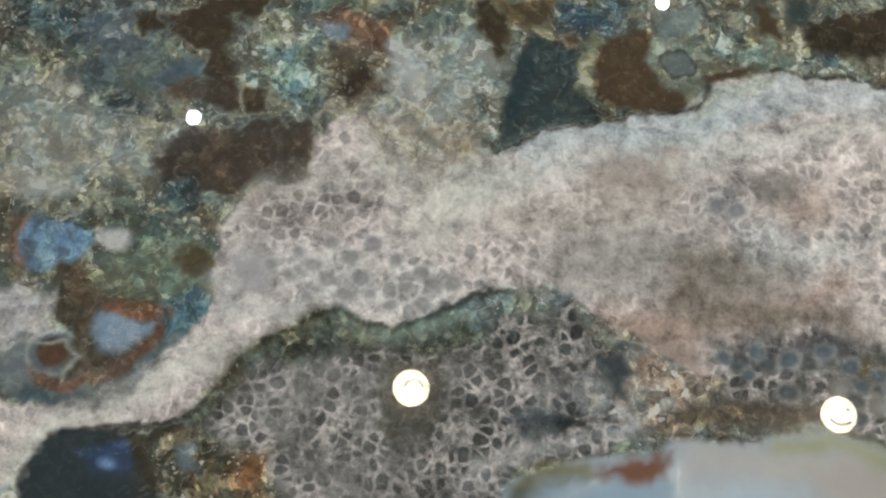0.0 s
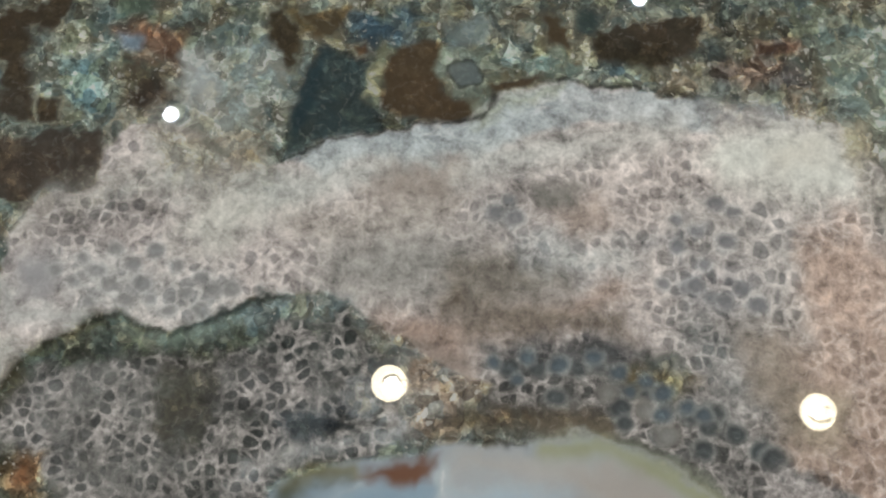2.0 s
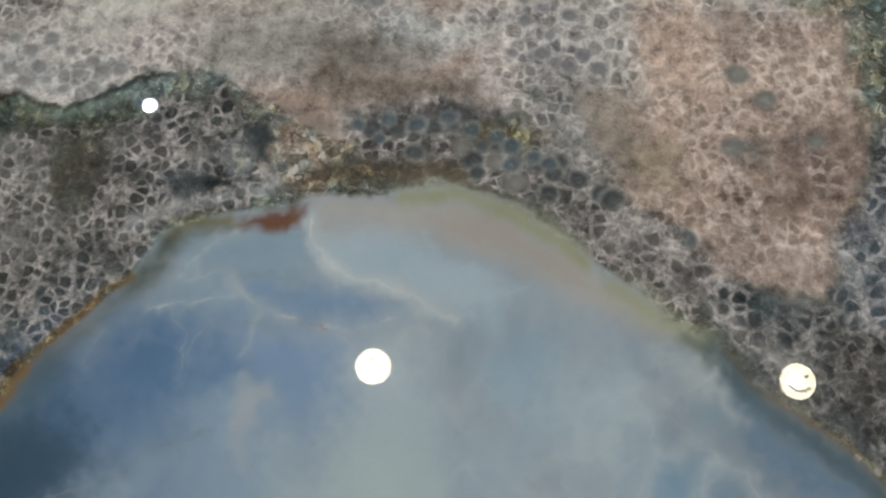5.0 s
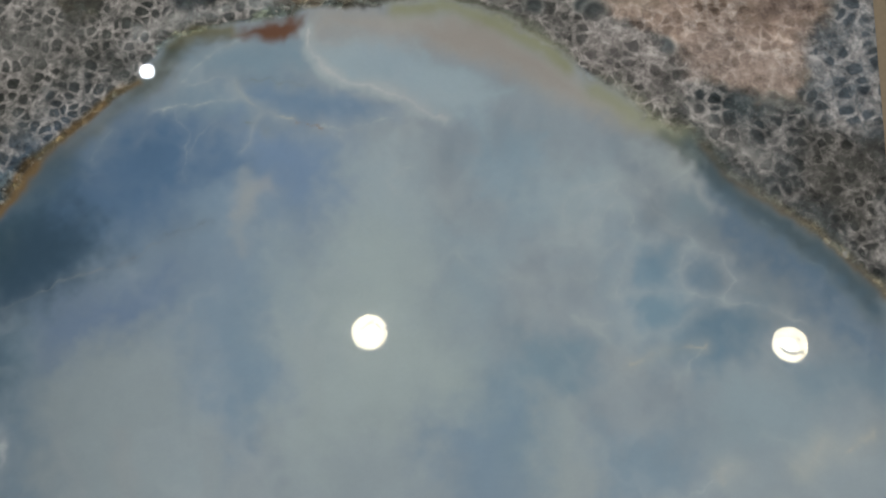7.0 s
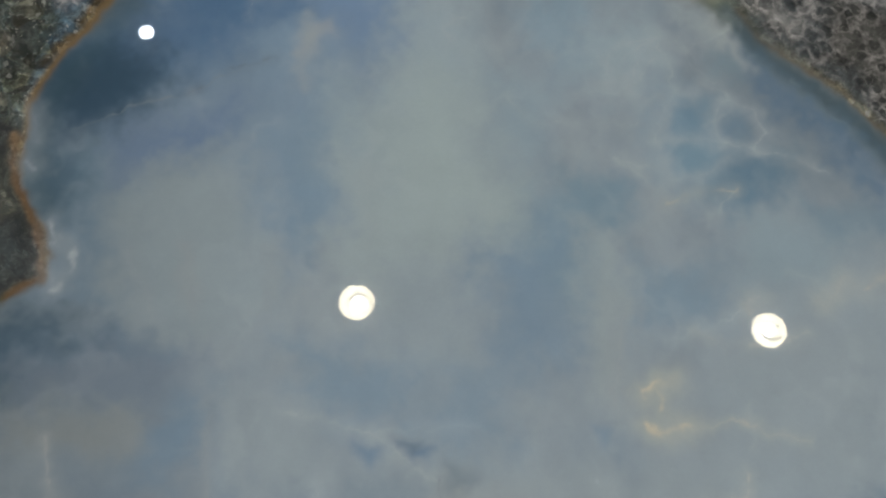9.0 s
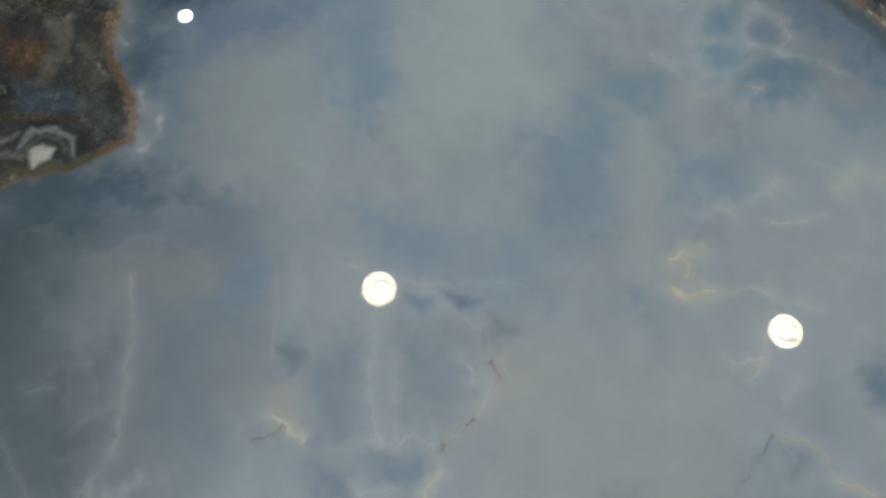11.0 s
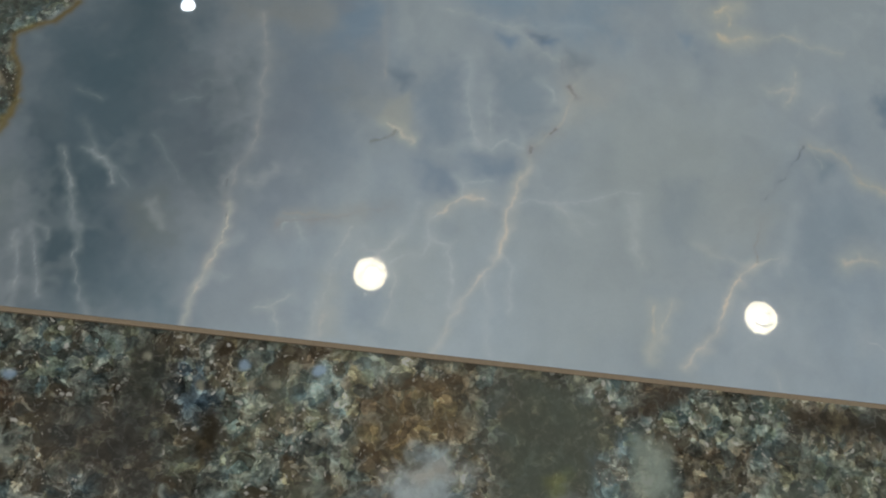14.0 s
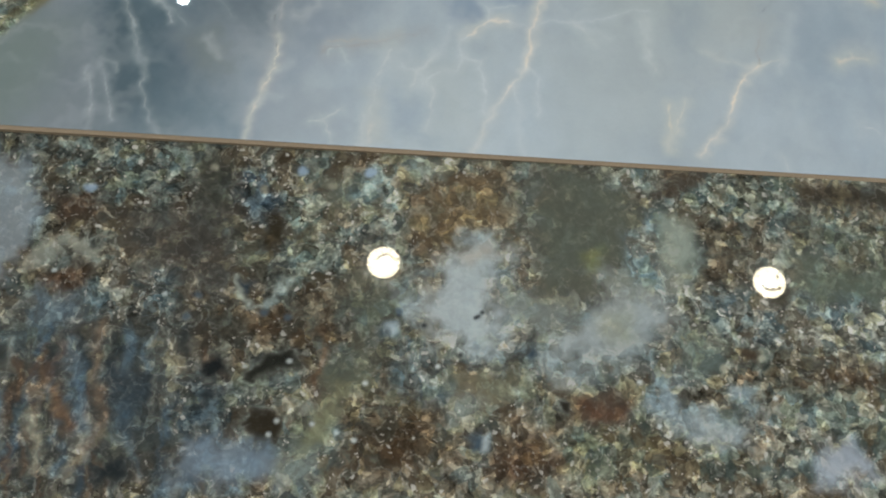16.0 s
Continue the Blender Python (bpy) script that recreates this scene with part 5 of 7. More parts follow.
veil([(0.156, 0.149), (0.186, 0.145), (0.190, 0.120), (0.167, 0.121)], (116, 133, 149), 0.012, 0.74)
veil([(0.185, 0.159), (0.232, 0.165), (0.238, 0.143), (0.203, 0.132)], (120, 138, 153), 0.012, 0.79)
veil([(0.143, 0.215), (0.184, 0.228), (0.195, 0.168), (0.158, 0.164)], (122, 138, 151), 0.022, 0.7)
veil([(0.206, 0.234), (0.255, 0.239), (0.263, 0.198), (0.209, 0.173)], (129, 144, 154), 0.017, 0.79)
veil([(0.229, 0.269), (0.247, 0.268), (0.242, 0.259)], (102, 120, 135), 0.007, 0.79)
veil([(0.272, 0.229), (0.417, 0.230), (0.423, 0.120), (0.282, 0.105)], (151, 161, 161), 0.058, 0.74)
veil([(0.353, 0.290), (0.381, 0.277), (0.366, 0.261)], (129, 145, 157), 0.014, 0.74)
veil([(0.513, 0.252), (0.548, 0.256), (0.546, 0.213), (0.516, 0.225)], (97, 119, 137), 0.012, 0.79)
veil([(0.454, 0.194), (0.482, 0.184), (0.467, 0.169)], (115, 133, 143), 0.007, 0.79)
veil([(0.262, 0.256), (0.281, 0.250), (0.268, 0.229)], (113, 128, 137), 0.012, 0.65)
veil([(0.265, 0.221), (0.283, 0.231), (0.303, 0.221), (0.274, 0.199)], (162, 167, 164), 0.014, 0.65)
veil([(-0.152, 0.234), (-0.044, 0.226), (-0.023, 0.122), (-0.054, 0.086), (-0.010, 0.007), (-0.093, -0.005)], (85, 111, 123), 0.043, 0.74)
veil([(-0.131, 0.150), (-0.084, 0.099), (-0.082, 0.029), (-0.101, 0.027)], (75, 99, 109), 0.043, 0.65)
veil([(-0.050, 0.087), (-0.026, 0.098), (-0.014, 0.060), (-0.036, 0.057)], (125, 137, 137), 0.017, 0.65)
veil([(-0.042, 0.195), (0.020, 0.212), (0.027, 0.128), (0.014, 0.094), (-0.023, 0.122)], (106, 121, 131), 0.029, 0.79)
veil([(0.029, 0.162), (0.067, 0.196), (0.076, 0.094), (0.037, 0.073)], (131, 143, 154), 0.029, 0.74)
veil([(0.020, 0.041), (0.079, 0.055), (0.087, 0.007), (0.017, 0.003)], (136, 147, 154), 0.026, 0.74)
veil([(0.123, 0.091), (0.200, 0.100), (0.187, 0.011), (0.136, 0.005)], (143, 153, 155), 0.036, 0.74)
veil([(0.115, 0.044), (0.145, 0.047), (0.146, 0.010), (0.122, 0.019)], (126, 140, 151), 0.017, 0.65)
veil([(0.095, 0.049), (0.109, 0.055), (0.117, 0.003), (0.102, 0.005)], (147, 155, 155), 0.012, 0.65)
veil([(0.235, 0.104), (0.352, 0.134), (0.358, 0.004), (0.245, -0.001)], (146, 156, 158), 0.051, 0.74)
veil([(0.364, 0.136), (0.423, 0.176), (0.424, 0.127), (0.374, 0.089)], (147, 156, 157), 0.029, 0.65)
veil([(0.452, 0.146), (0.533, 0.156), (0.472, 0.062), (0.429, 0.080)], (129, 144, 154), 0.029, 0.74)
veil([(0.343, 0.158), (0.371, 0.153), (0.365, 0.104), (0.345, 0.109)], (133, 146, 153), 0.022, 0.65)
veil([(0.125, 0.177), (0.127, 0.195), (0.144, 0.202), (0.145, 0.184), (0.149, 0.165)], (159, 161, 155), 0.007, 0.65)
# broad tone gradients over the pool: darker west and north-east, lighter in the south
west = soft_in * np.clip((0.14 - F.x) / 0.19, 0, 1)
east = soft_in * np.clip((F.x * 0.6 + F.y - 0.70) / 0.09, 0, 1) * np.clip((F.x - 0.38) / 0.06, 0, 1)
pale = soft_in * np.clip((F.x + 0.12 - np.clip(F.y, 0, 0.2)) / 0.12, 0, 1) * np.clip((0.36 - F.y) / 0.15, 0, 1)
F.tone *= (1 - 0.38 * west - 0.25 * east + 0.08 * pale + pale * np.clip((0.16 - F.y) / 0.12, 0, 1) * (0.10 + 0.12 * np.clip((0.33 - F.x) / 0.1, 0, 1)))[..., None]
# rim of the pool: rose and olive below the crest, rust spots, orange line to the west and east
F.patch([(0.185, 0.657), (0.222, 0.662), (0.267, 0.665), (0.313, 0.652), (0.350, 0.631), (0.390, 0.603), (0.423, 0.577), (0.394, 0.584), (0.350, 0.598), (0.309, 0.624), (0.261, 0.639), (0.208, 0.643), (0.188, 0.641)], (172, 162, 154), soft=0.012, wob=0.004, a=0.9)
F.patch([(0.260, 0.655), (0.301, 0.656), (0.343, 0.629), (0.361, 0.606), (0.332, 0.617), (0.291, 0.635), (0.264, 0.643)], (158, 140, 128), soft=0.012, wob=0.004, a=0.5)
F.stroke([(0.245, 0.663), (0.275, 0.667), (0.313, 0.653), (0.343, 0.638), (0.357, 0.625)], 0.006, (150, 148, 106), a=0.85)
F.stroke([(0.376, 0.610), (0.398, 0.593), (0.423, 0.582), (0.440, 0.566)], 0.008, (156, 154, 118), a=0.8)
F.patch([(0.134, 0.641), (0.152, 0.650), (0.180, 0.656), (0.177, 0.644), (0.168, 0.636), (0.153, 0.640)], (118, 74, 52), soft=0.005, wob=0.004)
F.stroke([(0.098, 0.630), (0.111, 0.640), (0.134, 0.643)], 0.005, (126, 112, 66), a=0.9)
F.stroke([(0.073, 0.602), (0.088, 0.612), (0.098, 0.626)], 0.008, (76, 84, 78), a=0.7)
F.stroke([(-0.000, 0.529), (0.015, 0.549), (0.038, 0.571), (0.057, 0.590), (0.074, 0.605)], 0.0032, (122, 96, 62), a=0.95)
F.stroke([(0.006, 0.524), (0.023, 0.543), (0.046, 0.566), (0.065, 0.586)], 0.007, (92, 94, 84), a=0.55)
F.stroke([(0.444, 0.570), (0.461, 0.550), (0.482, 0.538), (0.506, 0.522), (0.532, 0.499), (0.554, 0.478)], 0.0035, (122, 100, 68), a=0.9)
F.stroke([(0.437, 0.570), (0.456, 0.544), (0.478, 0.528), (0.502, 0.513), (0.528, 0.489), (0.547, 0.468)], 0.008, (70, 92, 104), a=0.7)
F.stroke([(0.065, 0.600), (0.031, 0.562), (0.006, 0.529), (-0.019, 0.497)], 0.0035, (118, 94, 62), a=0.9)
F.stroke([(0.034, 0.542), (0.007, 0.505), (-0.011, 0.467), (-0.011, 0.446), (-0.012, 0.418), (-0.003, 0.400)], 0.012, (60, 82, 92), a=0.55)
F.stroke([(0.018, 0.545), (-0.006, 0.508), (-0.024, 0.468), (-0.023, 0.445), (-0.025, 0.417), (-0.015, 0.396), (-0.002, 0.385), (0.005, 0.368), (0.004, 0.353)], 0.0034, (124, 95, 58), a=0.95)
F.stroke([(-0.026, 0.439), (-0.023, 0.412), (-0.012, 0.393), (0.001, 0.381), (0.005, 0.366), (0.000, 0.352), (-0.017, 0.339), (-0.038, 0.324), (-0.068, 0.314), (-0.090, 0.303)], 0.0032, (112, 86, 54), a=0.9)
F.stroke([(0.009, 0.379), (0.021, 0.361), (0.017, 0.350), (0.020, 0.355)], 0.005, (104, 120, 128), a=0.5)
F.stroke([(-0.121, 0.248), (-0.134, 0.228), (-0.149, 0.218), (-0.162, 0.211), (-0.154, 0.189), (-0.148, 0.165), (-0.149, 0.146), (-0.163, 0.135)], 0.0034, (112, 94, 50), a=0.95)
F.stroke([(-0.146, 0.156), (-0.155, 0.133), (-0.172, 0.115), (-0.197, 0.090)], 0.0036, (118, 102, 60), a=0.95)
F.stroke([(-0.163, 0.119), (-0.182, 0.099), (-0.200, 0.080)], 0.005, (112, 100, 62), a=0.9)
F.patch([(-0.239, 0.077), (-0.173, 0.103), (-0.145, 0.094), (-0.152, 0.033), (-0.179, -0.008), (-0.220, -0.011)], (104, 118, 112), soft=0.03, wob=0.006, a=0.7)

F.stroke([(0.180, 0.662), (0.207, 0.661), (0.241, 0.669), (0.269, 0.673), (0.297, 0.665), (0.324, 0.652), (0.352, 0.636), (0.371, 0.622), (0.393, 0.607), (0.407, 0.590)], 0.0014, (150, 147, 136), wob=0.004, a=0.7)
F.stroke([(0.196, 0.664), (0.221, 0.663), (0.234, 0.666)], 0.0016, (58, 54, 46), wob=0.003, a=0.7)

# agate tongue west of the pool
F.patch([(-0.052, 0.565), (-0.008, 0.530), (-0.015, 0.505), (-0.029, 0.468), (-0.027, 0.444), (-0.028, 0.417)] + [(-0.045, 0.437), (-0.049, 0.389), (-0.097, 0.378), (-0.120, 0.492)], (74, 74, 68), soft=0.006, wob=0.002, crumb=0.7, web=0.25)
F.patch([(-0.142, 0.426), (-0.033, 0.439), (-0.027, 0.412), (-0.016, 0.390), (-0.003, 0.378), (0.001, 0.363), (-0.006, 0.352), (-0.036, 0.331), (-0.091, 0.312), (-0.114, 0.305)], (43, 45, 44), soft=0.004, wob=0.003, crumb=0.35, web=0.1)
F.patch([(-0.105, 0.425), (-0.069, 0.434), (-0.053, 0.413), (-0.057, 0.394), (-0.084, 0.387), (-0.104, 0.403)], (72, 58, 42), soft=0.008, crumb=0.4)
F.patch([(-0.076, 0.424), (-0.054, 0.422), (-0.050, 0.400), (-0.068, 0.386), (-0.078, 0.390)], (84, 84, 74), soft=0.006, crumb=0.3)
F.patch([(-0.087, 0.382), (-0.056, 0.388), (-0.034, 0.402), (-0.025, 0.380), (-0.048, 0.369), (-0.080, 0.369)], (58, 72, 78), soft=0.006, crumb=0.3)
F.stroke([(-0.103, 0.362), (-0.079, 0.366), (-0.059, 0.365), (-0.039, 0.365)], 0.003, (78, 62, 46), crumb=0.3)
F.stroke([(-0.073, 0.346), (-0.067, 0.354), (-0.054, 0.359), (-0.041, 0.356), (-0.032, 0.344), (-0.036, 0.331)], 0.003, (58, 66, 68), crumb=0.1)
F.stroke([(-0.068, 0.340), (-0.062, 0.350), (-0.050, 0.353), (-0.040, 0.348), (-0.037, 0.335)], 0.002, (92, 96, 94), crumb=0.1)
F.blob((-0.054, 0.333), 0.0078, 0.0068, (162, 152, 140), soft=0.002, wob=0.002, crumb=0.1)
F.stroke([(-0.097, 0.337), (-0.086, 0.342), (-0.073, 0.337)], 0.005, (84, 88, 88), crumb=0.4)
F.patch([(-0.230, 0.232), (-0.136, 0.256), (-0.144, 0.234), (-0.166, 0.219), (-0.195, 0.198)], (84, 86, 76), soft=0.006, crumb=0.6)
F.patch([(-0.236, 0.161), (-0.192, 0.182), (-0.175, 0.183), (-0.162, 0.174), (-0.160, 0.154), (-0.178, 0.137), (-0.225, 0.112)], (150, 138, 124), soft=0.004, crumb=0.5)
F.patch([(-0.194, 0.171), (-0.179, 0.180), (-0.170, 0.163), (-0.181, 0.152), (-0.199, 0.150)], (74, 60, 48), soft=0.005, crumb=0.5)

# curls and bands of the agate tongue
F.patch([(-0.147, 0.438), (-0.030, 0.452), (-0.024, 0.420), (-0.013, 0.394), (0.002, 0.369), (0.001, 0.351), (-0.036, 0.326), (-0.092, 0.310), (-0.115, 0.307)], (57, 60, 60), soft=0.008, wob=0.005, crumb=0.12)
F.patch([(-0.100, 0.416), (-0.072, 0.421), (-0.066, 0.401), (-0.086, 0.392)], (88, 66, 47), soft=0.006, wob=0.005, crumb=0.25)
F.patch([(-0.071, 0.438), (-0.055, 0.440), (-0.052, 0.403), (-0.065, 0.386), (-0.077, 0.384), (-0.065, 0.397)], (99, 93, 84), soft=0.005, wob=0.005, crumb=0.15)
F.patch([(-0.084, 0.381), (-0.044, 0.384), (-0.030, 0.365), (-0.076, 0.364)], (64, 77, 84), soft=0.006, wob=0.005, crumb=0.2)
F.patch([(-0.047, 0.422), (-0.030, 0.429), (-0.019, 0.393), (-0.033, 0.383)], (80, 80, 73), soft=0.006, wob=0.005, crumb=0.3)
F.patch([(-0.041, 0.373), (-0.021, 0.384), (-0.007, 0.364), (-0.024, 0.348)], (75, 80, 80), soft=0.006, wob=0.005, crumb=0.3)
F.stroke([(-0.102, 0.353), (-0.079, 0.359), (-0.056, 0.362), (-0.038, 0.364)], 0.0024, (84, 66, 48), wob=0.003, a=0.7, crumb=0.2)
F.stroke([(-0.107, 0.339), (-0.083, 0.342), (-0.069, 0.347)], 0.0026, (124, 126, 120), wob=0.003, a=0.6, crumb=0.2)
F.stroke([(-0.102, 0.320), (-0.081, 0.331), (-0.067, 0.330)], 0.003, (118, 122, 120), wob=0.003, a=0.6, crumb=0.2)
F.stroke([(-0.100, 0.407), (-0.098, 0.389), (-0.088, 0.376), (-0.096, 0.364)], 0.0024, (40, 40, 38), wob=0.003, a=0.8, crumb=0.1)
F.stroke([(-0.102, 0.404), (-0.100, 0.386), (-0.091, 0.374)], 0.0013, (120, 104, 84), wob=0.003, a=0.6, crumb=0.1)
F.stroke([(-0.068, 0.337), (-0.064, 0.348), (-0.050, 0.353), (-0.037, 0.348), (-0.032, 0.335)], 0.0026, (126, 132, 132), wob=0.003, a=0.75, crumb=0.1)
F.stroke([(-0.073, 0.341), (-0.068, 0.353), (-0.051, 0.359), (-0.034, 0.353), (-0.027, 0.337)], 0.0022, (46, 52, 54), wob=0.003, a=0.8, crumb=0.1)
F.stroke([(-0.064, 0.336), (-0.058, 0.345), (-0.047, 0.347), (-0.038, 0.337)], 0.0018, (86, 94, 96), wob=0.003, a=0.7, crumb=0.1)
F.stroke([(-0.093, 0.311), (-0.070, 0.319), (-0.036, 0.325), (-0.014, 0.339)], 0.0032, (84, 80, 54), wob=0.003, a=0.8, crumb=0.1)
F.stroke([(-0.014, 0.339), (0.002, 0.353), (0.005, 0.369), (-0.005, 0.385), (-0.015, 0.397), (-0.024, 0.415), (-0.028, 0.443)], 0.0032, (118, 84, 52), wob=0.003, a=0.85, crumb=0.1)
F.stroke([(-0.039, 0.442), (-0.031, 0.415), (-0.020, 0.393), (-0.008, 0.377)], 0.0018, (60, 62, 58), wob=0.003, a=0.7, crumb=0.1)
F.patch([(-0.062, 0.333), (-0.055, 0.340), (-0.047, 0.338), (-0.046, 0.327), (-0.058, 0.324)], (172, 167, 154), soft=0.003, wob=0.005, crumb=0.08)
F.patch([(-0.114, 0.428), (-0.100, 0.430), (-0.100, 0.416), (-0.112, 0.414)], (84, 66, 47), soft=0.004, wob=0.005, crumb=0.2)

# threads and veins of the north
thread([(0.071, 0.592), (0.092, 0.618), (0.105, 0.633), (0.131, 0.640)], 6, (80, 86, 73), 0.56)
thread([(0.422, 0.578), (0.450, 0.556), (0.474, 0.536), (0.508, 0.510), (0.545, 0.478)], 6, (67, 79, 81), 0.49)
thread([(0.184, 0.647), (0.188, 0.632), (0.200, 0.619), (0.215, 0.609), (0.238, 0.603), (0.257, 0.597), (0.277, 0.587)], 5, (166, 176, 181), 0.45)
thread([(0.184, 0.647), (0.188, 0.632), (0.200, 0.619), (0.215, 0.609), (0.238, 0.603)], 2.2, (199, 201, 198), 0.75)
thread([(0.238, 0.603), (0.257, 0.597), (0.277, 0.587)], 2, (186, 189, 189), 0.6)
thread([(0.185, 0.643), (0.206, 0.637), (0.244, 0.636)], 4, (167, 170, 172), 0.4)
thread([(0.088, 0.585), (0.099, 0.590), (0.120, 0.592), (0.146, 0.597)], 2, (171, 180, 181), 0.6)
thread([(0.102, 0.606), (0.111, 0.614), (0.125, 0.628), (0.139, 0.637)], 3, (171, 180, 181), 0.45)
thread([(0.108, 0.604), (0.134, 0.609), (0.142, 0.601)], 2.5, (171, 180, 181), 0.4)
thread([(0.138, 0.605), (0.146, 0.598), (0.158, 0.588), (0.180, 0.584)], 2, (183, 183, 172), 0.65)
thread([(0.141, 0.607), (0.163, 0.610), (0.186, 0.606)], 2.5, (122, 130, 113), 0.5)
thread([(0.158, 0.584), (0.154, 0.570), (0.149, 0.559)], 1.6, (171, 180, 181), 0.6)
thread([(0.151, 0.580), (0.158, 0.580), (0.166, 0.577)], 2.2, (119, 126, 98), 0.6)
thread([(0.182, 0.582), (0.195, 0.581), (0.201, 0.578)], 2, (145, 119, 85), 0.75)
thread([(0.195, 0.580), (0.217, 0.577), (0.242, 0.586)], 2.2, (171, 180, 181), 0.6)
thread([(0.210, 0.574), (0.215, 0.565)], 2, (171, 180, 181), 0.5)
thread([(0.099, 0.588), (0.112, 0.569), (0.112, 0.538)], 1.6, (142, 157, 169), 0.5)
thread([(0.116, 0.557), (0.119, 0.569), (0.129, 0.579)], 1.6, (142, 157, 169), 0.4)
thread([(0.007, 0.452), (0.040, 0.469), (0.060, 0.477), (0.084, 0.487), (0.107, 0.501), (0.135, 0.512)], 1.6, (129, 137, 141), 0.55)
thread([(0.104, 0.503), (0.121, 0.508), (0.136, 0.513)], 4, (92, 97, 92), 0.5)
thread([(0.079, 0.485), (0.083, 0.487)], 1.8, (109, 95, 75), 0.8)
thread([(0.152, 0.517), (0.155, 0.530), (0.165, 0.536)], 5, (166, 169, 171), 0.4)
thread([(0.054, 0.548), (0.059, 0.567)], 2.5, (142, 157, 164), 0.4)
thread([(0.183, 0.642), (0.181, 0.622)], 3, (142, 157, 164), 0.3)
thread([(0.342, 0.504), (0.363, 0.505), (0.377, 0.516), (0.386, 0.530)], 2.4, (171, 180, 181), 0.38)
thread([(0.360, 0.520), (0.367, 0.531), (0.383, 0.543), (0.378, 0.554)], 2.4, (171, 180, 181), 0.38)
thread([(0.370, 0.509), (0.383, 0.502), (0.377, 0.484)], 2.4, (171, 180, 181), 0.38)
thread([(0.387, 0.554), (0.406, 0.543), (0.428, 0.548), (0.437, 0.560)], 2.4, (171, 180, 181), 0.38)
thread([(0.360, 0.458), (0.377, 0.453), (0.394, 0.456)], 2.4, (171, 180, 181), 0.38)
thread([(0.321, 0.485), (0.342, 0.479), (0.370, 0.483)], 2.4, (171, 180, 181), 0.38)
thread([(0.406, 0.543), (0.413, 0.529), (0.431, 0.518)], 2.4, (171, 180, 181), 0.38)
thread([(0.426, 0.489), (0.439, 0.496), (0.434, 0.511), (0.420, 0.518)], 2.4, (171, 180, 181), 0.38)
thread([(0.289, 0.495), (0.307, 0.481), (0.328, 0.479)], 2.4, (171, 180, 181), 0.38)
thread([(0.248, 0.531), (0.241, 0.542), (0.255, 0.554)], 2.4, (171, 180, 181), 0.38)
# the smoky net
thread([(0.388, 0.472), (0.411, 0.477), (0.433, 0.477), (0.454, 0.469)], 2.2, (175, 183, 186), 0.42)
thread([(0.388, 0.472), (0.411, 0.477), (0.433, 0.477), (0.454, 0.469)], 6, (156, 168, 173), 0.21)
thread([(0.390, 0.472), (0.393, 0.457), (0.403, 0.447), (0.418, 0.450), (0.437, 0.464)], 2.2, (175, 183, 186), 0.42)
thread([(0.390, 0.472), (0.393, 0.457), (0.403, 0.447), (0.418, 0.450), (0.437, 0.464)], 6, (156, 168, 173), 0.21)
thread([(0.433, 0.477), (0.427, 0.491), (0.434, 0.504)], 2.2, (175, 183, 186), 0.42)
thread([(0.433, 0.477), (0.427, 0.491), (0.434, 0.504)], 6, (156, 168, 173), 0.21)
thread([(0.388, 0.474), (0.391, 0.491), (0.399, 0.505), (0.415, 0.509)], 2.2, (175, 183, 186), 0.42)
thread([(0.388, 0.474), (0.391, 0.491), (0.399, 0.505), (0.415, 0.509)], 6, (156, 168, 173), 0.21)
thread([(0.434, 0.504), (0.453, 0.501), (0.465, 0.484), (0.454, 0.469)], 2.2, (175, 183, 186), 0.42)
thread([(0.434, 0.504), (0.453, 0.501), (0.465, 0.484), (0.454, 0.469)], 6, (156, 168, 173), 0.21)
thread([(0.454, 0.469), (0.478, 0.467), (0.503, 0.460)], 2, (171, 180, 181), 0.45)
thread([(0.366, 0.455), (0.390, 0.440), (0.403, 0.447)], 2, (171, 180, 181), 0.45)
thread([(0.437, 0.441), (0.427, 0.425), (0.422, 0.416)], 2, (171, 180, 181), 0.45)
thread([(0.418, 0.437), (0.423, 0.422)], 2, (171, 180, 181), 0.45)
thread([(0.418, 0.450), (0.420, 0.437)], 2, (171, 180, 181), 0.45)
thread([(0.355, 0.510), (0.352, 0.526), (0.364, 0.540)], 2, (171, 180, 181), 0.45)
thread([(0.364, 0.540), (0.389, 0.547), (0.405, 0.538)], 2, (171, 180, 181), 0.45)
thread([(0.376, 0.528), (0.372, 0.516), (0.355, 0.510)], 2, (171, 180, 181), 0.45)
thread([(0.399, 0.505), (0.397, 0.522), (0.387, 0.544)], 2, (171, 180, 181), 0.45)
thread([(0.396, 0.429), (0.418, 0.437), (0.439, 0.442)], 2.6, (183, 179, 166), 0.6)
thread([(0.449, 0.530), (0.442, 0.542), (0.426, 0.562)], 5, (167, 174, 174), 0.4)
# cream hooks and wisps
thread([(0.382, 0.307), (0.390, 0.312), (0.401, 0.315)], 4.2, (212, 202, 174), 0.95)
thread([(0.391, 0.309), (0.396, 0.301), (0.397, 0.297)], 2.6, (197, 191, 169), 0.75)
thread([(0.386, 0.286), (0.399, 0.283), (0.411, 0.289)], 4.4, (210, 200, 172), 0.95)
thread([(0.411, 0.289), (0.435, 0.289), (0.453, 0.290), (0.467, 0.288), (0.485, 0.284)], 1.6, (192, 189, 176), 0.65)
thread([(0.450, 0.302), (0.450, 0.277)], 1.5, (171, 180, 181), 0.5)
thread([(0.496, 0.371), (0.507, 0.381), (0.512, 0.390)], 4, (188, 183, 170), 0.6)
thread([(0.524, 0.383), (0.541, 0.392)], 4, (188, 183, 170), 0.6)
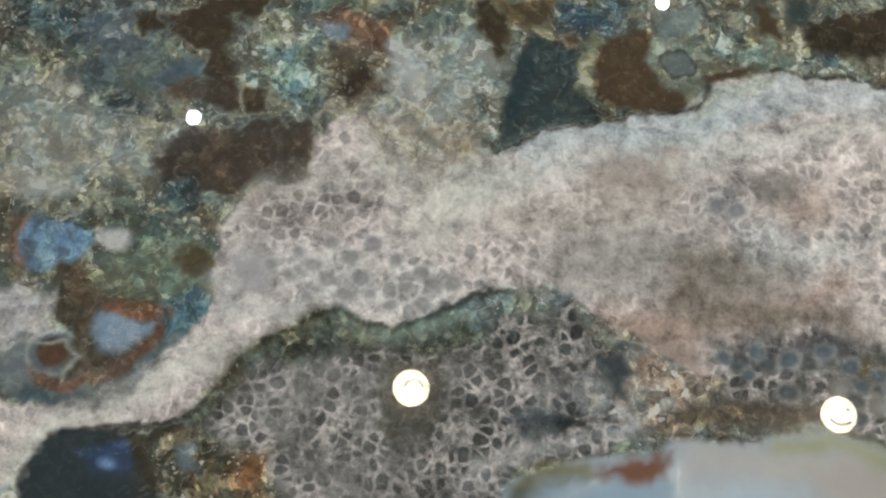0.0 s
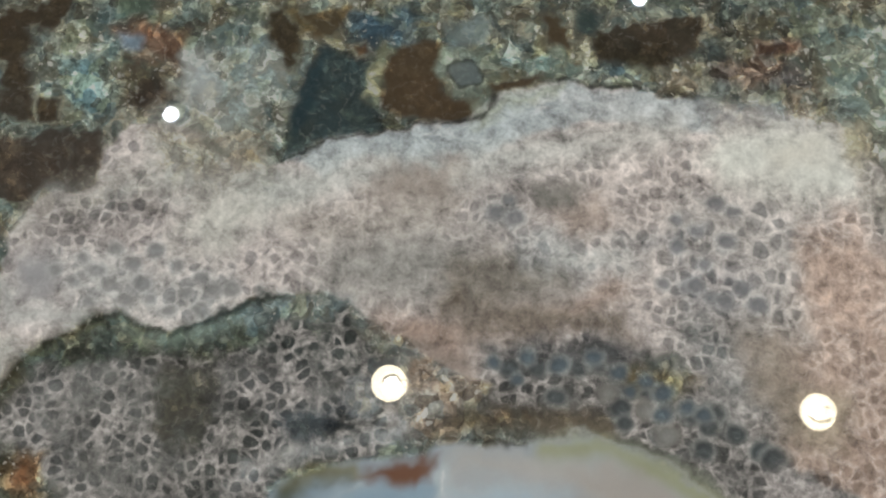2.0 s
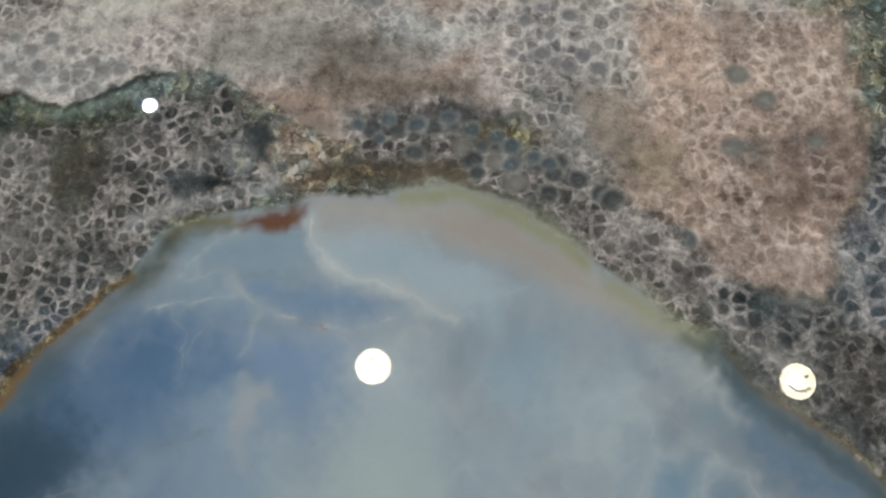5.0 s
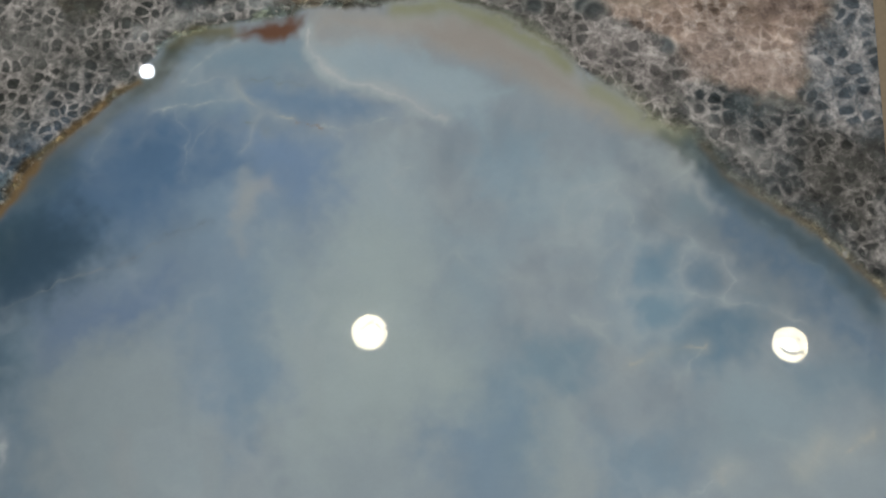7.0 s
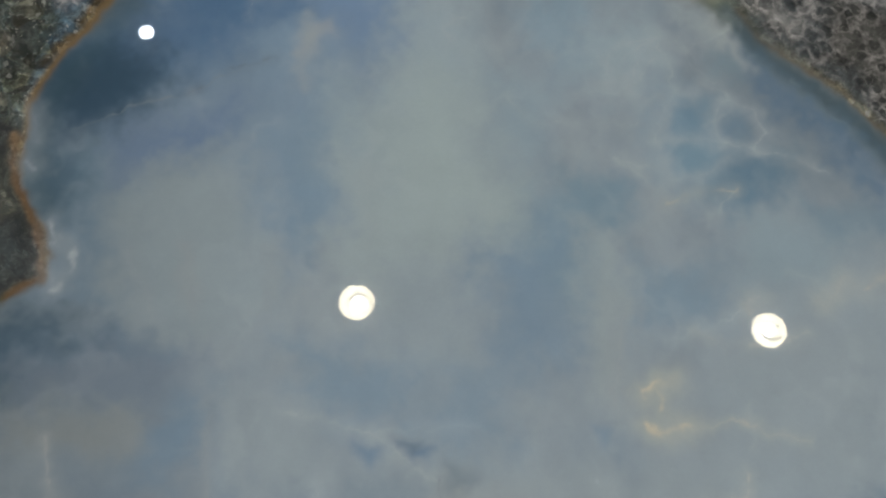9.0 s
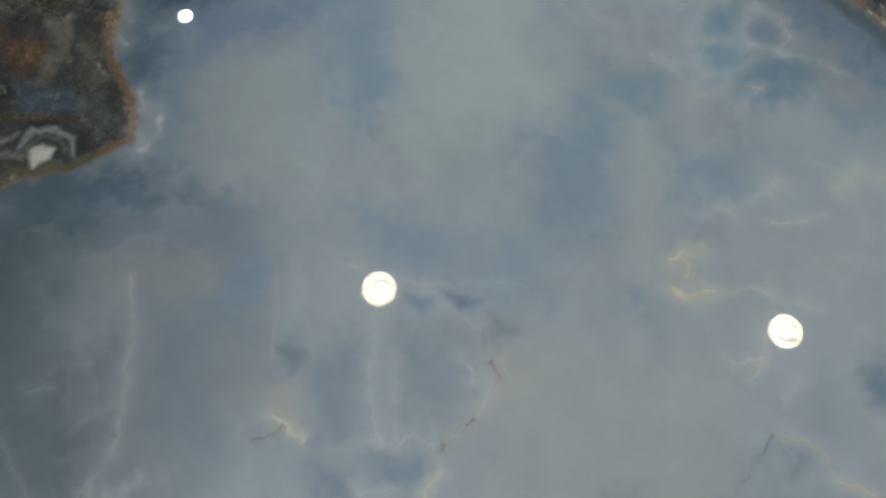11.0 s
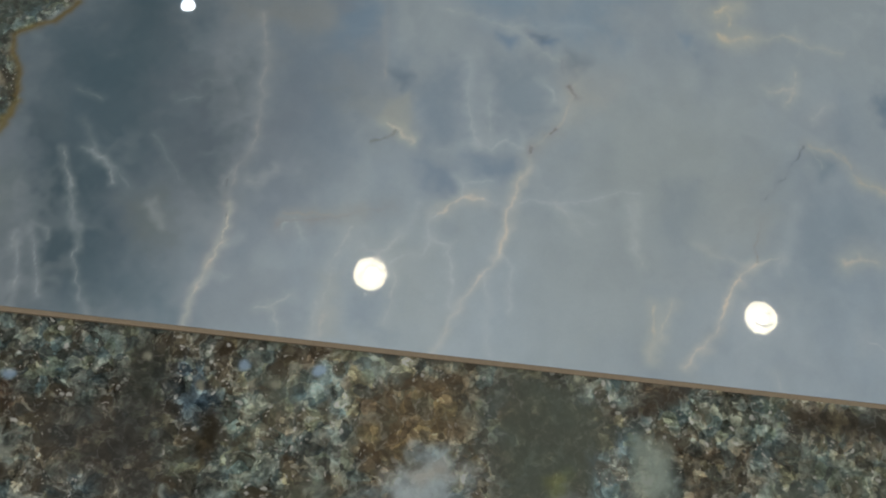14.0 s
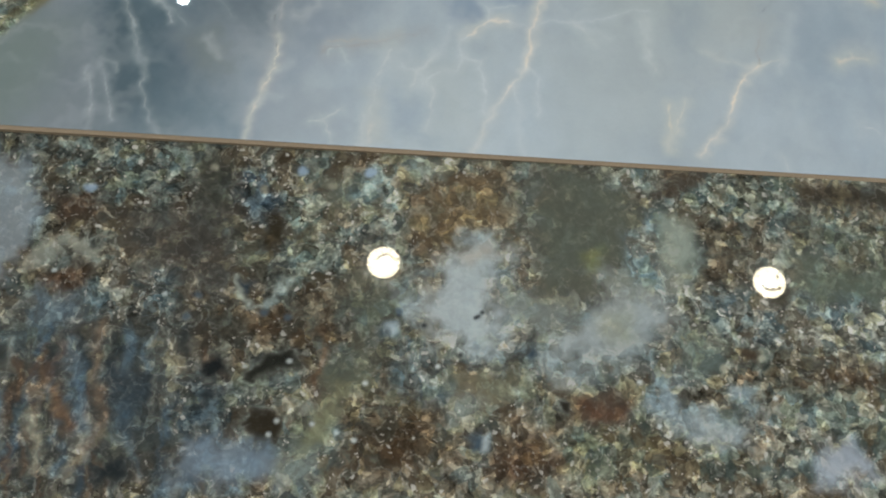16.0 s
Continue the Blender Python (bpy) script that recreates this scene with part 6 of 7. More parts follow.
thread([(0.416, 0.347), (0.426, 0.343)], 3, (183, 181, 173), 0.5)
thread([(0.443, 0.370), (0.450, 0.365)], 3, (183, 181, 173), 0.45)
thread([(0.476, 0.390), (0.498, 0.384), (0.505, 0.378)], 2, (171, 180, 181), 0.4)
thread([(0.196, 0.240), (0.219, 0.247), (0.234, 0.257), (0.228, 0.264)], 2.4, (171, 180, 181), 0.2)
thread([(0.221, 0.267), (0.239, 0.254), (0.271, 0.245), (0.288, 0.241)], 2.4, (171, 180, 181), 0.2)
thread([(0.219, 0.268), (0.243, 0.270)], 2.6, (171, 180, 181), 0.2)
thread([(0.118, 0.285), (0.119, 0.272)], 1.6, (97, 107, 114), 0.5)
thread([(0.115, 0.287), (0.117, 0.253), (0.117, 0.230)], 3, (151, 159, 163), 0.35)
thread([(0.053, 0.375), (0.062, 0.354), (0.075, 0.335)], 3, (151, 159, 163), 0.4)
thread([(0.091, 0.378), (0.099, 0.342)], 6, (152, 155, 155), 0.24)
thread([(0.204, 0.439), (0.206, 0.393)], 7, (151, 161, 163), 0.21)
thread([(0.144, 0.381), (0.146, 0.345)], 5, (153, 161, 163), 0.3)
thread([(0.365, 0.405), (0.373, 0.376), (0.368, 0.339), (0.363, 0.297)], 3, (160, 167, 169), 0.45)
thread([(0.149, 0.543), (0.153, 0.523), (0.152, 0.494)], 6, (164, 165, 162), 0.35)
thread([(0.156, 0.531), (0.169, 0.535)], 4, (164, 165, 162), 0.4)
thread([(-0.019, 0.463), (-0.014, 0.444)], 3.6, (173, 180, 183), 0.6)
thread([(0.005, 0.387), (0.010, 0.375)], 3.6, (173, 180, 183), 0.6)
thread([(0.018, 0.369), (0.022, 0.361)], 3.6, (173, 180, 183), 0.6)
thread([(0.012, 0.346), (0.017, 0.349)], 3.6, (173, 180, 183), 0.6)
thread([(-0.018, 0.428), (-0.013, 0.425)], 3.6, (173, 180, 183), 0.6)
thread([(0.005, 0.357), (0.011, 0.354)], 3.6, (173, 180, 183), 0.6)
thread([(0.480, 0.524), (0.495, 0.509), (0.517, 0.490)], 4, (122, 139, 149), 0.35)
# threads and veins of the south
thread([(0.022, 0.257), (0.031, 0.213), (0.033, 0.171), (0.031, 0.141), (0.025, 0.120), (0.021, 0.095), (0.021, 0.072), (0.018, 0.056), (0.011, 0.032), (0.003, 0.003)], 7, (153, 159, 163), 0.17)
thread([(0.022, 0.257), (0.031, 0.213), (0.033, 0.171), (0.031, 0.141), (0.025, 0.120), (0.021, 0.095)], 1.6, (170, 171, 168), 0.45)
thread([(0.021, 0.095), (0.021, 0.072), (0.018, 0.056), (0.011, 0.032), (0.003, 0.003)], 1.7, (222, 209, 191), 0.85)
thread([(0.019, 0.111), (0.018, 0.083)], 1.6, (79, 87, 87), 0.6)
thread([(0.023, 0.064), (0.033, 0.072)], 1.6, (187, 196, 198), 0.5)
thread([(0.021, 0.119), (0.015, 0.107), (0.017, 0.079)], 1.6, (166, 171, 169), 0.45)
thread([(0.011, 0.032), (0.019, 0.041), (0.032, 0.038)], 1.6, (187, 196, 198), 0.35)
thread([(0.116, 0.276), (0.120, 0.238), (0.121, 0.216)], 2.4, (168, 169, 166), 0.55)
thread([(0.116, 0.278), (0.118, 0.270)], 1.6, (89, 97, 102), 0.6)
thread([(0.127, 0.173), (0.138, 0.170), (0.150, 0.163)], 2.6, (210, 205, 188), 0.75)
thread([(0.129, 0.176), (0.134, 0.196), (0.143, 0.199)], 5, (163, 163, 156), 0.4)
thread([(0.083, 0.196), (0.101, 0.202)], 4, (126, 125, 106), 0.45)
thread([(0.118, 0.156), (0.136, 0.168)], 4, (111, 112, 94), 0.5)
thread([(0.187, 0.238), (0.190, 0.199), (0.198, 0.165)], 2, (187, 196, 198), 0.5)
thread([(0.198, 0.165), (0.209, 0.166), (0.220, 0.172), (0.235, 0.168)], 2.6, (187, 196, 198), 0.5)
thread([(0.169, 0.160), (0.198, 0.165)], 2.4, (187, 196, 198), 0.4)
thread([(0.203, 0.222), (0.208, 0.192), (0.209, 0.167)], 2, (187, 196, 198), 0.3)
thread([(0.271, 0.226), (0.267, 0.199), (0.258, 0.185), (0.243, 0.167), (0.239, 0.150), (0.234, 0.133), (0.229, 0.116), (0.228, 0.100), (0.222, 0.081), (0.212, 0.063), (0.201, 0.044), (0.191, 0.026), (0.184, 0.007), (0.181, -0.002)], 8, (161, 169, 173), 0.22)
thread([(0.271, 0.226), (0.267, 0.199), (0.258, 0.185), (0.243, 0.167), (0.239, 0.150)], 3.2, (193, 188, 175), 0.6)
thread([(0.239, 0.150), (0.234, 0.133), (0.229, 0.116), (0.228, 0.100), (0.222, 0.081)], 1.9, (225, 211, 188), 0.95)
thread([(0.222, 0.081), (0.212, 0.063), (0.201, 0.044), (0.191, 0.026), (0.184, 0.007), (0.181, -0.002)], 1.5, (214, 207, 194), 0.8)
thread([(0.268, 0.224), (0.272, 0.217)], 2.4, (85, 69, 51), 0.95)
thread([(0.255, 0.181), (0.259, 0.186)], 2.4, (85, 69, 51), 0.95)
thread([(0.242, 0.163), (0.244, 0.168)], 2.4, (85, 69, 51), 0.95)
thread([(0.262, 0.234), (0.259, 0.245)], 2.6, (99, 107, 114), 0.6)
thread([(0.163, 0.282), (0.193, 0.275), (0.219, 0.270), (0.241, 0.256), (0.259, 0.243)], 2, (180, 187, 187), 0.4)
thread([(0.219, 0.270), (0.239, 0.276), (0.281, 0.279)], 2, (187, 196, 198), 0.15)
thread([(0.246, 0.224), (0.258, 0.211)], 3, (187, 196, 198), 0.5)
thread([(0.262, 0.232), (0.284, 0.237), (0.304, 0.232)], 4, (168, 171, 170), 0.4)
thread([(0.172, 0.107), (0.183, 0.112), (0.192, 0.119), (0.208, 0.121)], 2.8, (216, 207, 189), 0.8)
thread([(0.208, 0.121), (0.228, 0.120), (0.261, 0.127), (0.296, 0.134), (0.323, 0.141)], 1.7, (181, 190, 194), 0.5)
thread([(0.192, 0.119), (0.193, 0.131), (0.186, 0.141)], 2, (187, 196, 198), 0.55)
thread([(0.193, 0.131), (0.214, 0.137)], 2.4, (187, 196, 198), 0.5)
thread([(0.172, 0.107), (0.169, 0.099), (0.174, 0.087), (0.184, 0.086)], 1.9, (187, 196, 198), 0.6)
thread([(0.174, 0.087), (0.168, 0.073), (0.150, 0.069), (0.143, 0.061)], 2.6, (187, 196, 198), 0.55)
thread([(0.159, 0.112), (0.154, 0.093), (0.137, 0.073)], 1.9, (187, 196, 198), 0.5)
thread([(0.125, 0.076), (0.142, 0.066), (0.139, 0.058)], 2, (187, 196, 198), 0.4)
thread([(0.058, 0.084), (0.081, 0.090), (0.114, 0.099), (0.141, 0.106)], 3.4, (149, 145, 137), 0.45)
thread([(0.064, 0.083), (0.073, 0.089), (0.081, 0.079)], 3, (187, 196, 198), 0.4)
thread([(0.187, 0.085), (0.189, 0.060), (0.191, 0.036)], 1.7, (187, 196, 198), 0.6)
thread([(0.222, 0.081), (0.232, 0.068), (0.232, 0.037)], 1.6, (187, 196, 198), 0.6)
thread([(0.212, 0.063), (0.217, 0.039), (0.222, 0.004)], 1.6, (187, 196, 198), 0.6)
thread([(0.228, 0.100), (0.217, 0.087)], 1.6, (187, 196, 198), 0.4)
thread([(0.265, 0.123), (0.294, 0.111)], 1.8, (187, 196, 198), 0.35)
thread([(0.316, 0.130), (0.324, 0.099)], 2, (187, 196, 198), 0.45)
thread([(0.322, 0.099), (0.326, 0.093)], 2.4, (187, 196, 198), 0.4)
thread([(0.417, 0.130), (0.413, 0.094), (0.397, 0.076), (0.392, 0.056), (0.385, 0.037), (0.372, 0.024), (0.364, 0.011)], 8, (161, 169, 173), 0.21)
thread([(0.417, 0.130), (0.413, 0.094)], 1.8, (148, 141, 124), 0.6)
thread([(0.413, 0.094), (0.397, 0.076), (0.392, 0.056), (0.385, 0.037), (0.372, 0.024), (0.364, 0.011)], 1.8, (219, 207, 187), 0.85)
thread([(0.371, 0.106), (0.389, 0.097), (0.411, 0.089)], 2, (198, 196, 187), 0.6)
thread([(0.413, 0.093), (0.433, 0.104)], 2.4, (196, 196, 187), 0.6)
thread([(0.423, 0.148), (0.437, 0.170), (0.453, 0.194)], 1.8, (93, 103, 110), 0.75)
thread([(0.442, 0.194), (0.459, 0.194), (0.466, 0.180)], 2.2, (171, 180, 181), 0.5)
thread([(0.457, 0.196), (0.482, 0.191), (0.501, 0.171), (0.523, 0.163)], 3, (182, 177, 164), 0.6)
thread([(0.499, 0.172), (0.521, 0.164)], 2.6, (195, 187, 165), 0.7)
thread([(0.338, 0.054), (0.341, 0.028), (0.339, 0.012)], 2.4, (209, 200, 177), 0.6)
thread([(0.352, 0.060), (0.347, 0.036), (0.340, 0.018)], 2.4, (211, 202, 181), 0.65)
thread([(0.484, 0.106), (0.496, 0.113), (0.509, 0.112)], 4, (209, 200, 180), 0.7)
thread([(0.426, 0.241), (0.443, 0.246), (0.447, 0.260)], 2.4, (200, 196, 184), 0.55)
thread([(0.444, 0.243), (0.438, 0.229)], 2, (200, 196, 184), 0.5)
thread([(0.471, 0.233), (0.460, 0.221)], 3.4, (187, 192, 192), 0.55)
thread([(0.451, 0.341), (0.469, 0.345), (0.484, 0.350)], 2.6, (196, 194, 185), 0.45)
thread([(0.449, 0.370), (0.460, 0.369)], 3, (196, 194, 185), 0.5)
thread([(0.498, 0.372), (0.511, 0.385)], 4, (202, 196, 182), 0.5)
thread([(0.499, 0.044), (0.514, 0.040)], 4, (187, 194, 196), 0.45)
thread([(0.395, 0.339), (0.425, 0.350), (0.442, 0.364)], 1.8, (187, 196, 198), 0.35)
thread([(-0.095, 0.148), (-0.086, 0.131), (-0.067, 0.112), (-0.052, 0.098)], 2, (141, 153, 155), 0.4)
thread([(-0.092, 0.127), (-0.071, 0.115)], 2, (141, 153, 155), 0.4)
thread([(-0.041, 0.145), (-0.027, 0.126), (-0.015, 0.109)], 2, (141, 153, 155), 0.4)
thread([(-0.095, 0.097), (-0.082, 0.065)], 2, (141, 153, 155), 0.4)
thread([(-0.035, 0.089), (-0.025, 0.072)], 2, (141, 153, 155), 0.4)
thread([(-0.017, 0.190), (0.006, 0.196)], 2, (141, 153, 155), 0.4)
thread([(-0.106, 0.175), (-0.084, 0.169)], 2, (141, 153, 155), 0.4)
thread([(-0.032, 0.175), (-0.011, 0.180)], 2, (141, 153, 155), 0.4)
thread([(-0.107, 0.125), (-0.097, 0.102), (-0.087, 0.085), (-0.082, 0.065), (-0.078, 0.048)], 1.4, (174, 183, 183), 0.5)
thread([(-0.079, 0.046), (-0.071, 0.021), (-0.063, 0.000)], 1.4, (174, 183, 183), 0.5)
thread([(-0.124, 0.055), (-0.118, 0.033), (-0.116, 0.003)], 1.4, (174, 183, 183), 0.5)
thread([(-0.115, 0.058), (-0.106, 0.034), (-0.097, 0.009)], 1.4, (174, 183, 183), 0.5)
thread([(-0.112, 0.063), (-0.101, 0.061), (-0.102, 0.054)], 1.4, (174, 183, 183), 0.5)
thread([(-0.085, 0.126), (-0.072, 0.115), (-0.065, 0.100)], 1.4, (174, 183, 183), 0.5)
thread([(-0.032, 0.088), (-0.022, 0.070)], 2, (199, 201, 197), 0.4)
thread([(0.035, 0.115), (0.052, 0.127)], 2, (199, 201, 197), 0.4)
thread([(0.114, 0.090), (0.103, 0.059), (0.102, 0.029)], 2, (199, 201, 197), 0.4)
thread([(0.096, 0.029), (0.095, -0.000)], 2, (199, 201, 197), 0.4)
thread([(0.150, 0.088), (0.136, 0.069), (0.132, 0.058)], 2, (199, 201, 197), 0.4)
thread([(0.147, 0.057), (0.146, 0.021)], 2, (199, 201, 197), 0.4)
thread([(0.321, 0.132), (0.323, 0.105), (0.329, 0.085)], 2, (199, 201, 197), 0.4)
thread([(0.065, 0.026), (0.071, 0.005)], 2, (199, 201, 197), 0.4)
thread([(0.428, 0.013), (0.432, 0.001)], 2, (199, 201, 197), 0.4)
thread([(0.055, 0.021), (0.078, 0.032)], 2, (199, 201, 197), 0.4)
thread([(0.279, 0.108), (0.260, 0.128)], 2, (199, 201, 197), 0.4)
thread([(0.103, 0.019), (0.100, 0.005)], 4, (206, 200, 188), 0.5)
thread([(0.066, 0.093), (0.100, 0.097), (0.118, 0.100)], 2.6, (168, 163, 151), 0.5)
thread([(0.432, 0.093), (0.439, 0.115), (0.445, 0.147)], 2.4, (187, 194, 198), 0.4)
# dark seams between the fields
F.stroke([(0.076, 0.827), (0.101, 0.837), (0.135, 0.848), (0.173, 0.856), (0.196, 0.864), (0.204, 0.877)], 0.0017, (44, 44, 38), wob=0.003, a=0.85)
F.stroke([(-0.166, 0.641), (-0.151, 0.646), (-0.133, 0.652), (-0.108, 0.654), (-0.091, 0.658)], 0.0017, (40, 44, 42), wob=0.003, a=0.85)
F.stroke([(-0.091, 0.658), (-0.078, 0.673), (-0.070, 0.686), (-0.053, 0.703), (-0.031, 0.717)], 0.0017, (70, 66, 50), wob=0.003, a=0.85)
F.stroke([(0.021, 0.713), (0.040, 0.723), (0.062, 0.737)], 0.0017, (66, 74, 70), wob=0.003, a=0.85)
F.stroke([(0.239, 0.889), (0.268, 0.888), (0.270, 0.888), (0.295, 0.887), (0.320, 0.885)], 0.0017, (52, 52, 46), wob=0.003, a=0.85)

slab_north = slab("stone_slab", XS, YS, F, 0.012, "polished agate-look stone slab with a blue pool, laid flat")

# ---------------------------------------------------------------- lower slab: brown and slate breccia with milky clouds
XT = spread(-0.638, -0.30, 0.562, 0.562, 0.00125)
YT = spread(-1.2, -0.31, -0.0022, -0.0022, 0.00125)
G = Print(XT, YT, (98, 95, 88), 1.0, 0.0, 0.0)
G.mottle(0.06, 0.3, 91)
G.patch([(-0.149, -0.012), (-0.035, -0.009), (-0.032, -0.028), (-0.063, -0.048), (-0.136, -0.035)], (97, 97, 92), soft=0.012, wob=0.008, crumb=1.0)
G.patch([(-0.082, -0.063), (0.002, -0.062), (0.003, -0.106), (-0.019, -0.124), (-0.055, -0.105)], (77, 69, 62), soft=0.02, wob=0.008, crumb=0.35)
G.patch([(-0.030, -0.014), (-0.004, -0.017), (-0.003, -0.062), (-0.024, -0.055)], (67, 64, 56), soft=0.014, wob=0.008, crumb=0.35)
G.patch([(-0.133, -0.053), (-0.105, -0.046), (-0.096, -0.064), (-0.123, -0.074)], (86, 65, 51), soft=0.01, wob=0.008, crumb=0.6)
G.patch([(0.060, -0.017), (0.091, -0.024), (0.085, -0.057), (0.068, -0.049)], (105, 105, 91), soft=0.012, wob=0.008, crumb=0.35)
G.patch([(0.041, -0.041), (0.077, -0.057), (0.073, -0.110), (0.053, -0.120)], (115, 116, 106), soft=0.012, wob=0.008, crumb=1.0)
G.patch([(0.083, -0.034), (0.125, -0.017), (0.123, -0.059), (0.094, -0.065)], (122, 122, 114), soft=0.012, wob=0.008, crumb=1.0)
G.patch([(0.135, -0.031), (0.212, -0.002), (0.217, -0.057), (0.184, -0.082), (0.146, -0.084), (0.128, -0.063)], (105, 85, 62), soft=0.016, wob=0.008, crumb=0.6)
G.patch([(0.133, -0.003), (0.168, -0.005), (0.160, -0.020), (0.138, -0.021)], (133, 128, 113), soft=0.01, wob=0.008, crumb=0.6)
G.patch([(-0.002, -0.030), (0.014, -0.020), (0.037, -0.042), (0.034, -0.051), (0.010, -0.066)], (87, 94, 100), soft=0.008, wob=0.008, crumb=1.0)
G.patch([(0.024, -0.056), (0.038, -0.053), (0.044, -0.068), (0.038, -0.091), (0.027, -0.083)], (55, 46, 33), soft=0.006, wob=0.005, crumb=0.25)
G.patch([(0.008, -0.079), (0.024, -0.076), (0.031, -0.104), (0.015, -0.105)], (107, 97, 79), soft=0.008, wob=0.008, crumb=0.7)
G.patch([(-0.031, -0.125), (0.099, -0.121), (0.093, -0.151), (0.033, -0.159), (-0.029, -0.142)], (92, 73, 56), soft=0.014, wob=0.008, crumb=0.8)
G.patch([(-0.038, -0.138), (0.019, -0.139), (0.015, -0.172), (-0.012, -0.177), (-0.043, -0.159)], (80, 70, 58), soft=0.014, wob=0.008, crumb=0.7)
G.patch([(0.079, -0.172), (0.109, -0.154), (0.126, -0.166), (0.104, -0.191), (0.082, -0.208)], (89, 89, 76), soft=0.012, wob=0.008, crumb=0.35)
G.patch([(0.105, -0.199), (0.168, -0.167), (0.178, -0.242), (0.101, -0.246)], (86, 67, 50), soft=0.018, wob=0.008, crumb=0.85)
G.patch([(0.129, -0.149), (0.171, -0.167), (0.172, -0.195), (0.143, -0.181)], (95, 103, 106), soft=0.012, wob=0.008, crumb=0.8)
G.patch([(0.089, -0.101), (0.130, -0.089), (0.133, -0.149), (0.101, -0.155)], (89, 87, 74), soft=0.014, wob=0.008, crumb=0.5)
G.patch([(0.234, -0.003), (0.309, -0.007), (0.314, -0.069), (0.277, -0.111), (0.235, -0.105), (0.226, -0.052)], (81, 81, 69), soft=0.022, wob=0.008, crumb=0.16)
G.patch([(0.269, -0.076), (0.282, -0.071), (0.286, -0.091), (0.273, -0.094)], (103, 103, 65), soft=0.01, wob=0.008, crumb=0.2)
G.patch([(0.291, -0.001), (0.335, -0.003), (0.330, -0.019), (0.295, -0.016)], (117, 121, 117), soft=0.008, wob=0.008, crumb=1.0)
G.patch([(0.344, -0.010), (0.442, -0.008), (0.431, -0.037), (0.347, -0.037)], (101, 103, 96), soft=0.01, wob=0.008, crumb=1.0)
G.patch([(0.327, -0.001), (0.367, -0.000), (0.361, -0.023), (0.326, -0.025)], (79, 64, 51), soft=0.008, wob=0.008, crumb=0.5)
G.patch([(0.438, -0.008), (0.541, -0.006), (0.539, -0.025), (0.441, -0.027)], (66, 56, 45), soft=0.01, wob=0.008, crumb=0.45)
G.patch([(0.351, -0.046), (0.404, -0.048), (0.397, -0.093), (0.358, -0.102)], (86, 74, 61), soft=0.014, wob=0.008, crumb=0.85)
G.patch([(0.431, -0.039), (0.537, -0.037), (0.533, -0.069), (0.433, -0.066)], (91, 89, 79), soft=0.014, wob=0.008, crumb=0.8)
G.patch([(0.424, -0.071), (0.533, -0.074), (0.529, -0.100), (0.434, -0.111)], (89, 93, 79), soft=0.014, wob=0.008, crumb=0.3)
G.patch([(0.332, -0.103), (0.383, -0.100), (0.529, -0.105), (0.523, -0.148), (0.381, -0.139), (0.335, -0.129)], (104, 106, 104), soft=0.014, wob=0.008, crumb=1.0)
G.patch([(0.340, -0.129), (0.377, -0.135), (0.372, -0.158), (0.340, -0.160)], (98, 102, 93), soft=0.012, wob=0.008, crumb=0.5)
G.patch([(0.377, -0.139), (0.431, -0.140), (0.420, -0.174), (0.375, -0.168)], (90, 80, 68), soft=0.012, wob=0.008, crumb=1.0)
G.patch([(0.423, -0.145), (0.523, -0.152), (0.519, -0.181), (0.429, -0.172)], (81, 65, 51), soft=0.014, wob=0.008, crumb=0.75)
G.patch([(0.437, -0.173), (0.519, -0.181), (0.515, -0.213), (0.446, -0.209)], (108, 103, 90), soft=0.014, wob=0.008, crumb=1.0)
G.patch([(0.228, -0.168), (0.310, -0.160), (0.313, -0.188), (0.256, -0.187)], (102, 95, 84), soft=0.012, wob=0.008, crumb=0.9)
G.patch([(0.258, -0.185), (0.303, -0.184), (0.302, -0.206), (0.262, -0.206)], (91, 60, 43), soft=0.01, wob=0.008, crumb=0.4)
G.patch([(0.256, -0.207), (0.329, -0.203), (0.316, -0.242), (0.248, -0.246)], (105, 97, 79), soft=0.014, wob=0.008, crumb=0.95)
G.patch([(0.197, -0.221), (0.248, -0.207), (0.252, -0.245), (0.198, -0.248)], (84, 62, 46), soft=0.014, wob=0.008, crumb=0.75)
G.patch([(0.328, -0.219), (0.389, -0.216), (0.387, -0.239), (0.327, -0.242)], (95, 85, 70), soft=0.014, wob=0.008, crumb=1.0)
G.patch([(0.179, -0.171), (0.223, -0.164), (0.220, -0.193), (0.184, -0.203)], (111, 101, 79), soft=0.01, wob=0.008, crumb=0.4)
G.patch([(0.172, -0.185), (0.196, -0.188), (0.194, -0.207), (0.174, -0.207)], (124, 124, 116), soft=0.01, wob=0.008, crumb=0.6)
# milky clouds
G.patch([(0.133, -0.115), (0.151, -0.105), (0.167, -0.087), (0.192, -0.074), (0.211, -0.080), (0.208, -0.106), (0.206, -0.122), (0.223, -0.127), (0.215, -0.144), (0.191, -0.157), (0.170, -0.147), (0.149, -0.131)], (147, 154, 156), soft=0.016, wob=0.011, crumb=0.08)
G.patch([(0.234, -0.154), (0.252, -0.142), (0.264, -0.125), (0.294, -0.101), (0.332, -0.095), (0.338, -0.125), (0.318, -0.143), (0.289, -0.162), (0.256, -0.165)], (136, 142, 143), soft=0.02, wob=0.012, crumb=0.1)
G.patch([(0.290, -0.097), (0.324, -0.077), (0.337, -0.094), (0.302, -0.109)], (124, 120, 107), soft=0.014, wob=0.008, crumb=0.2)
G.patch([(0.171, -0.082), (0.196, -0.074), (0.206, -0.080), (0.184, -0.090)], (154, 143, 133), soft=0.01, wob=0.006, crumb=0.12)
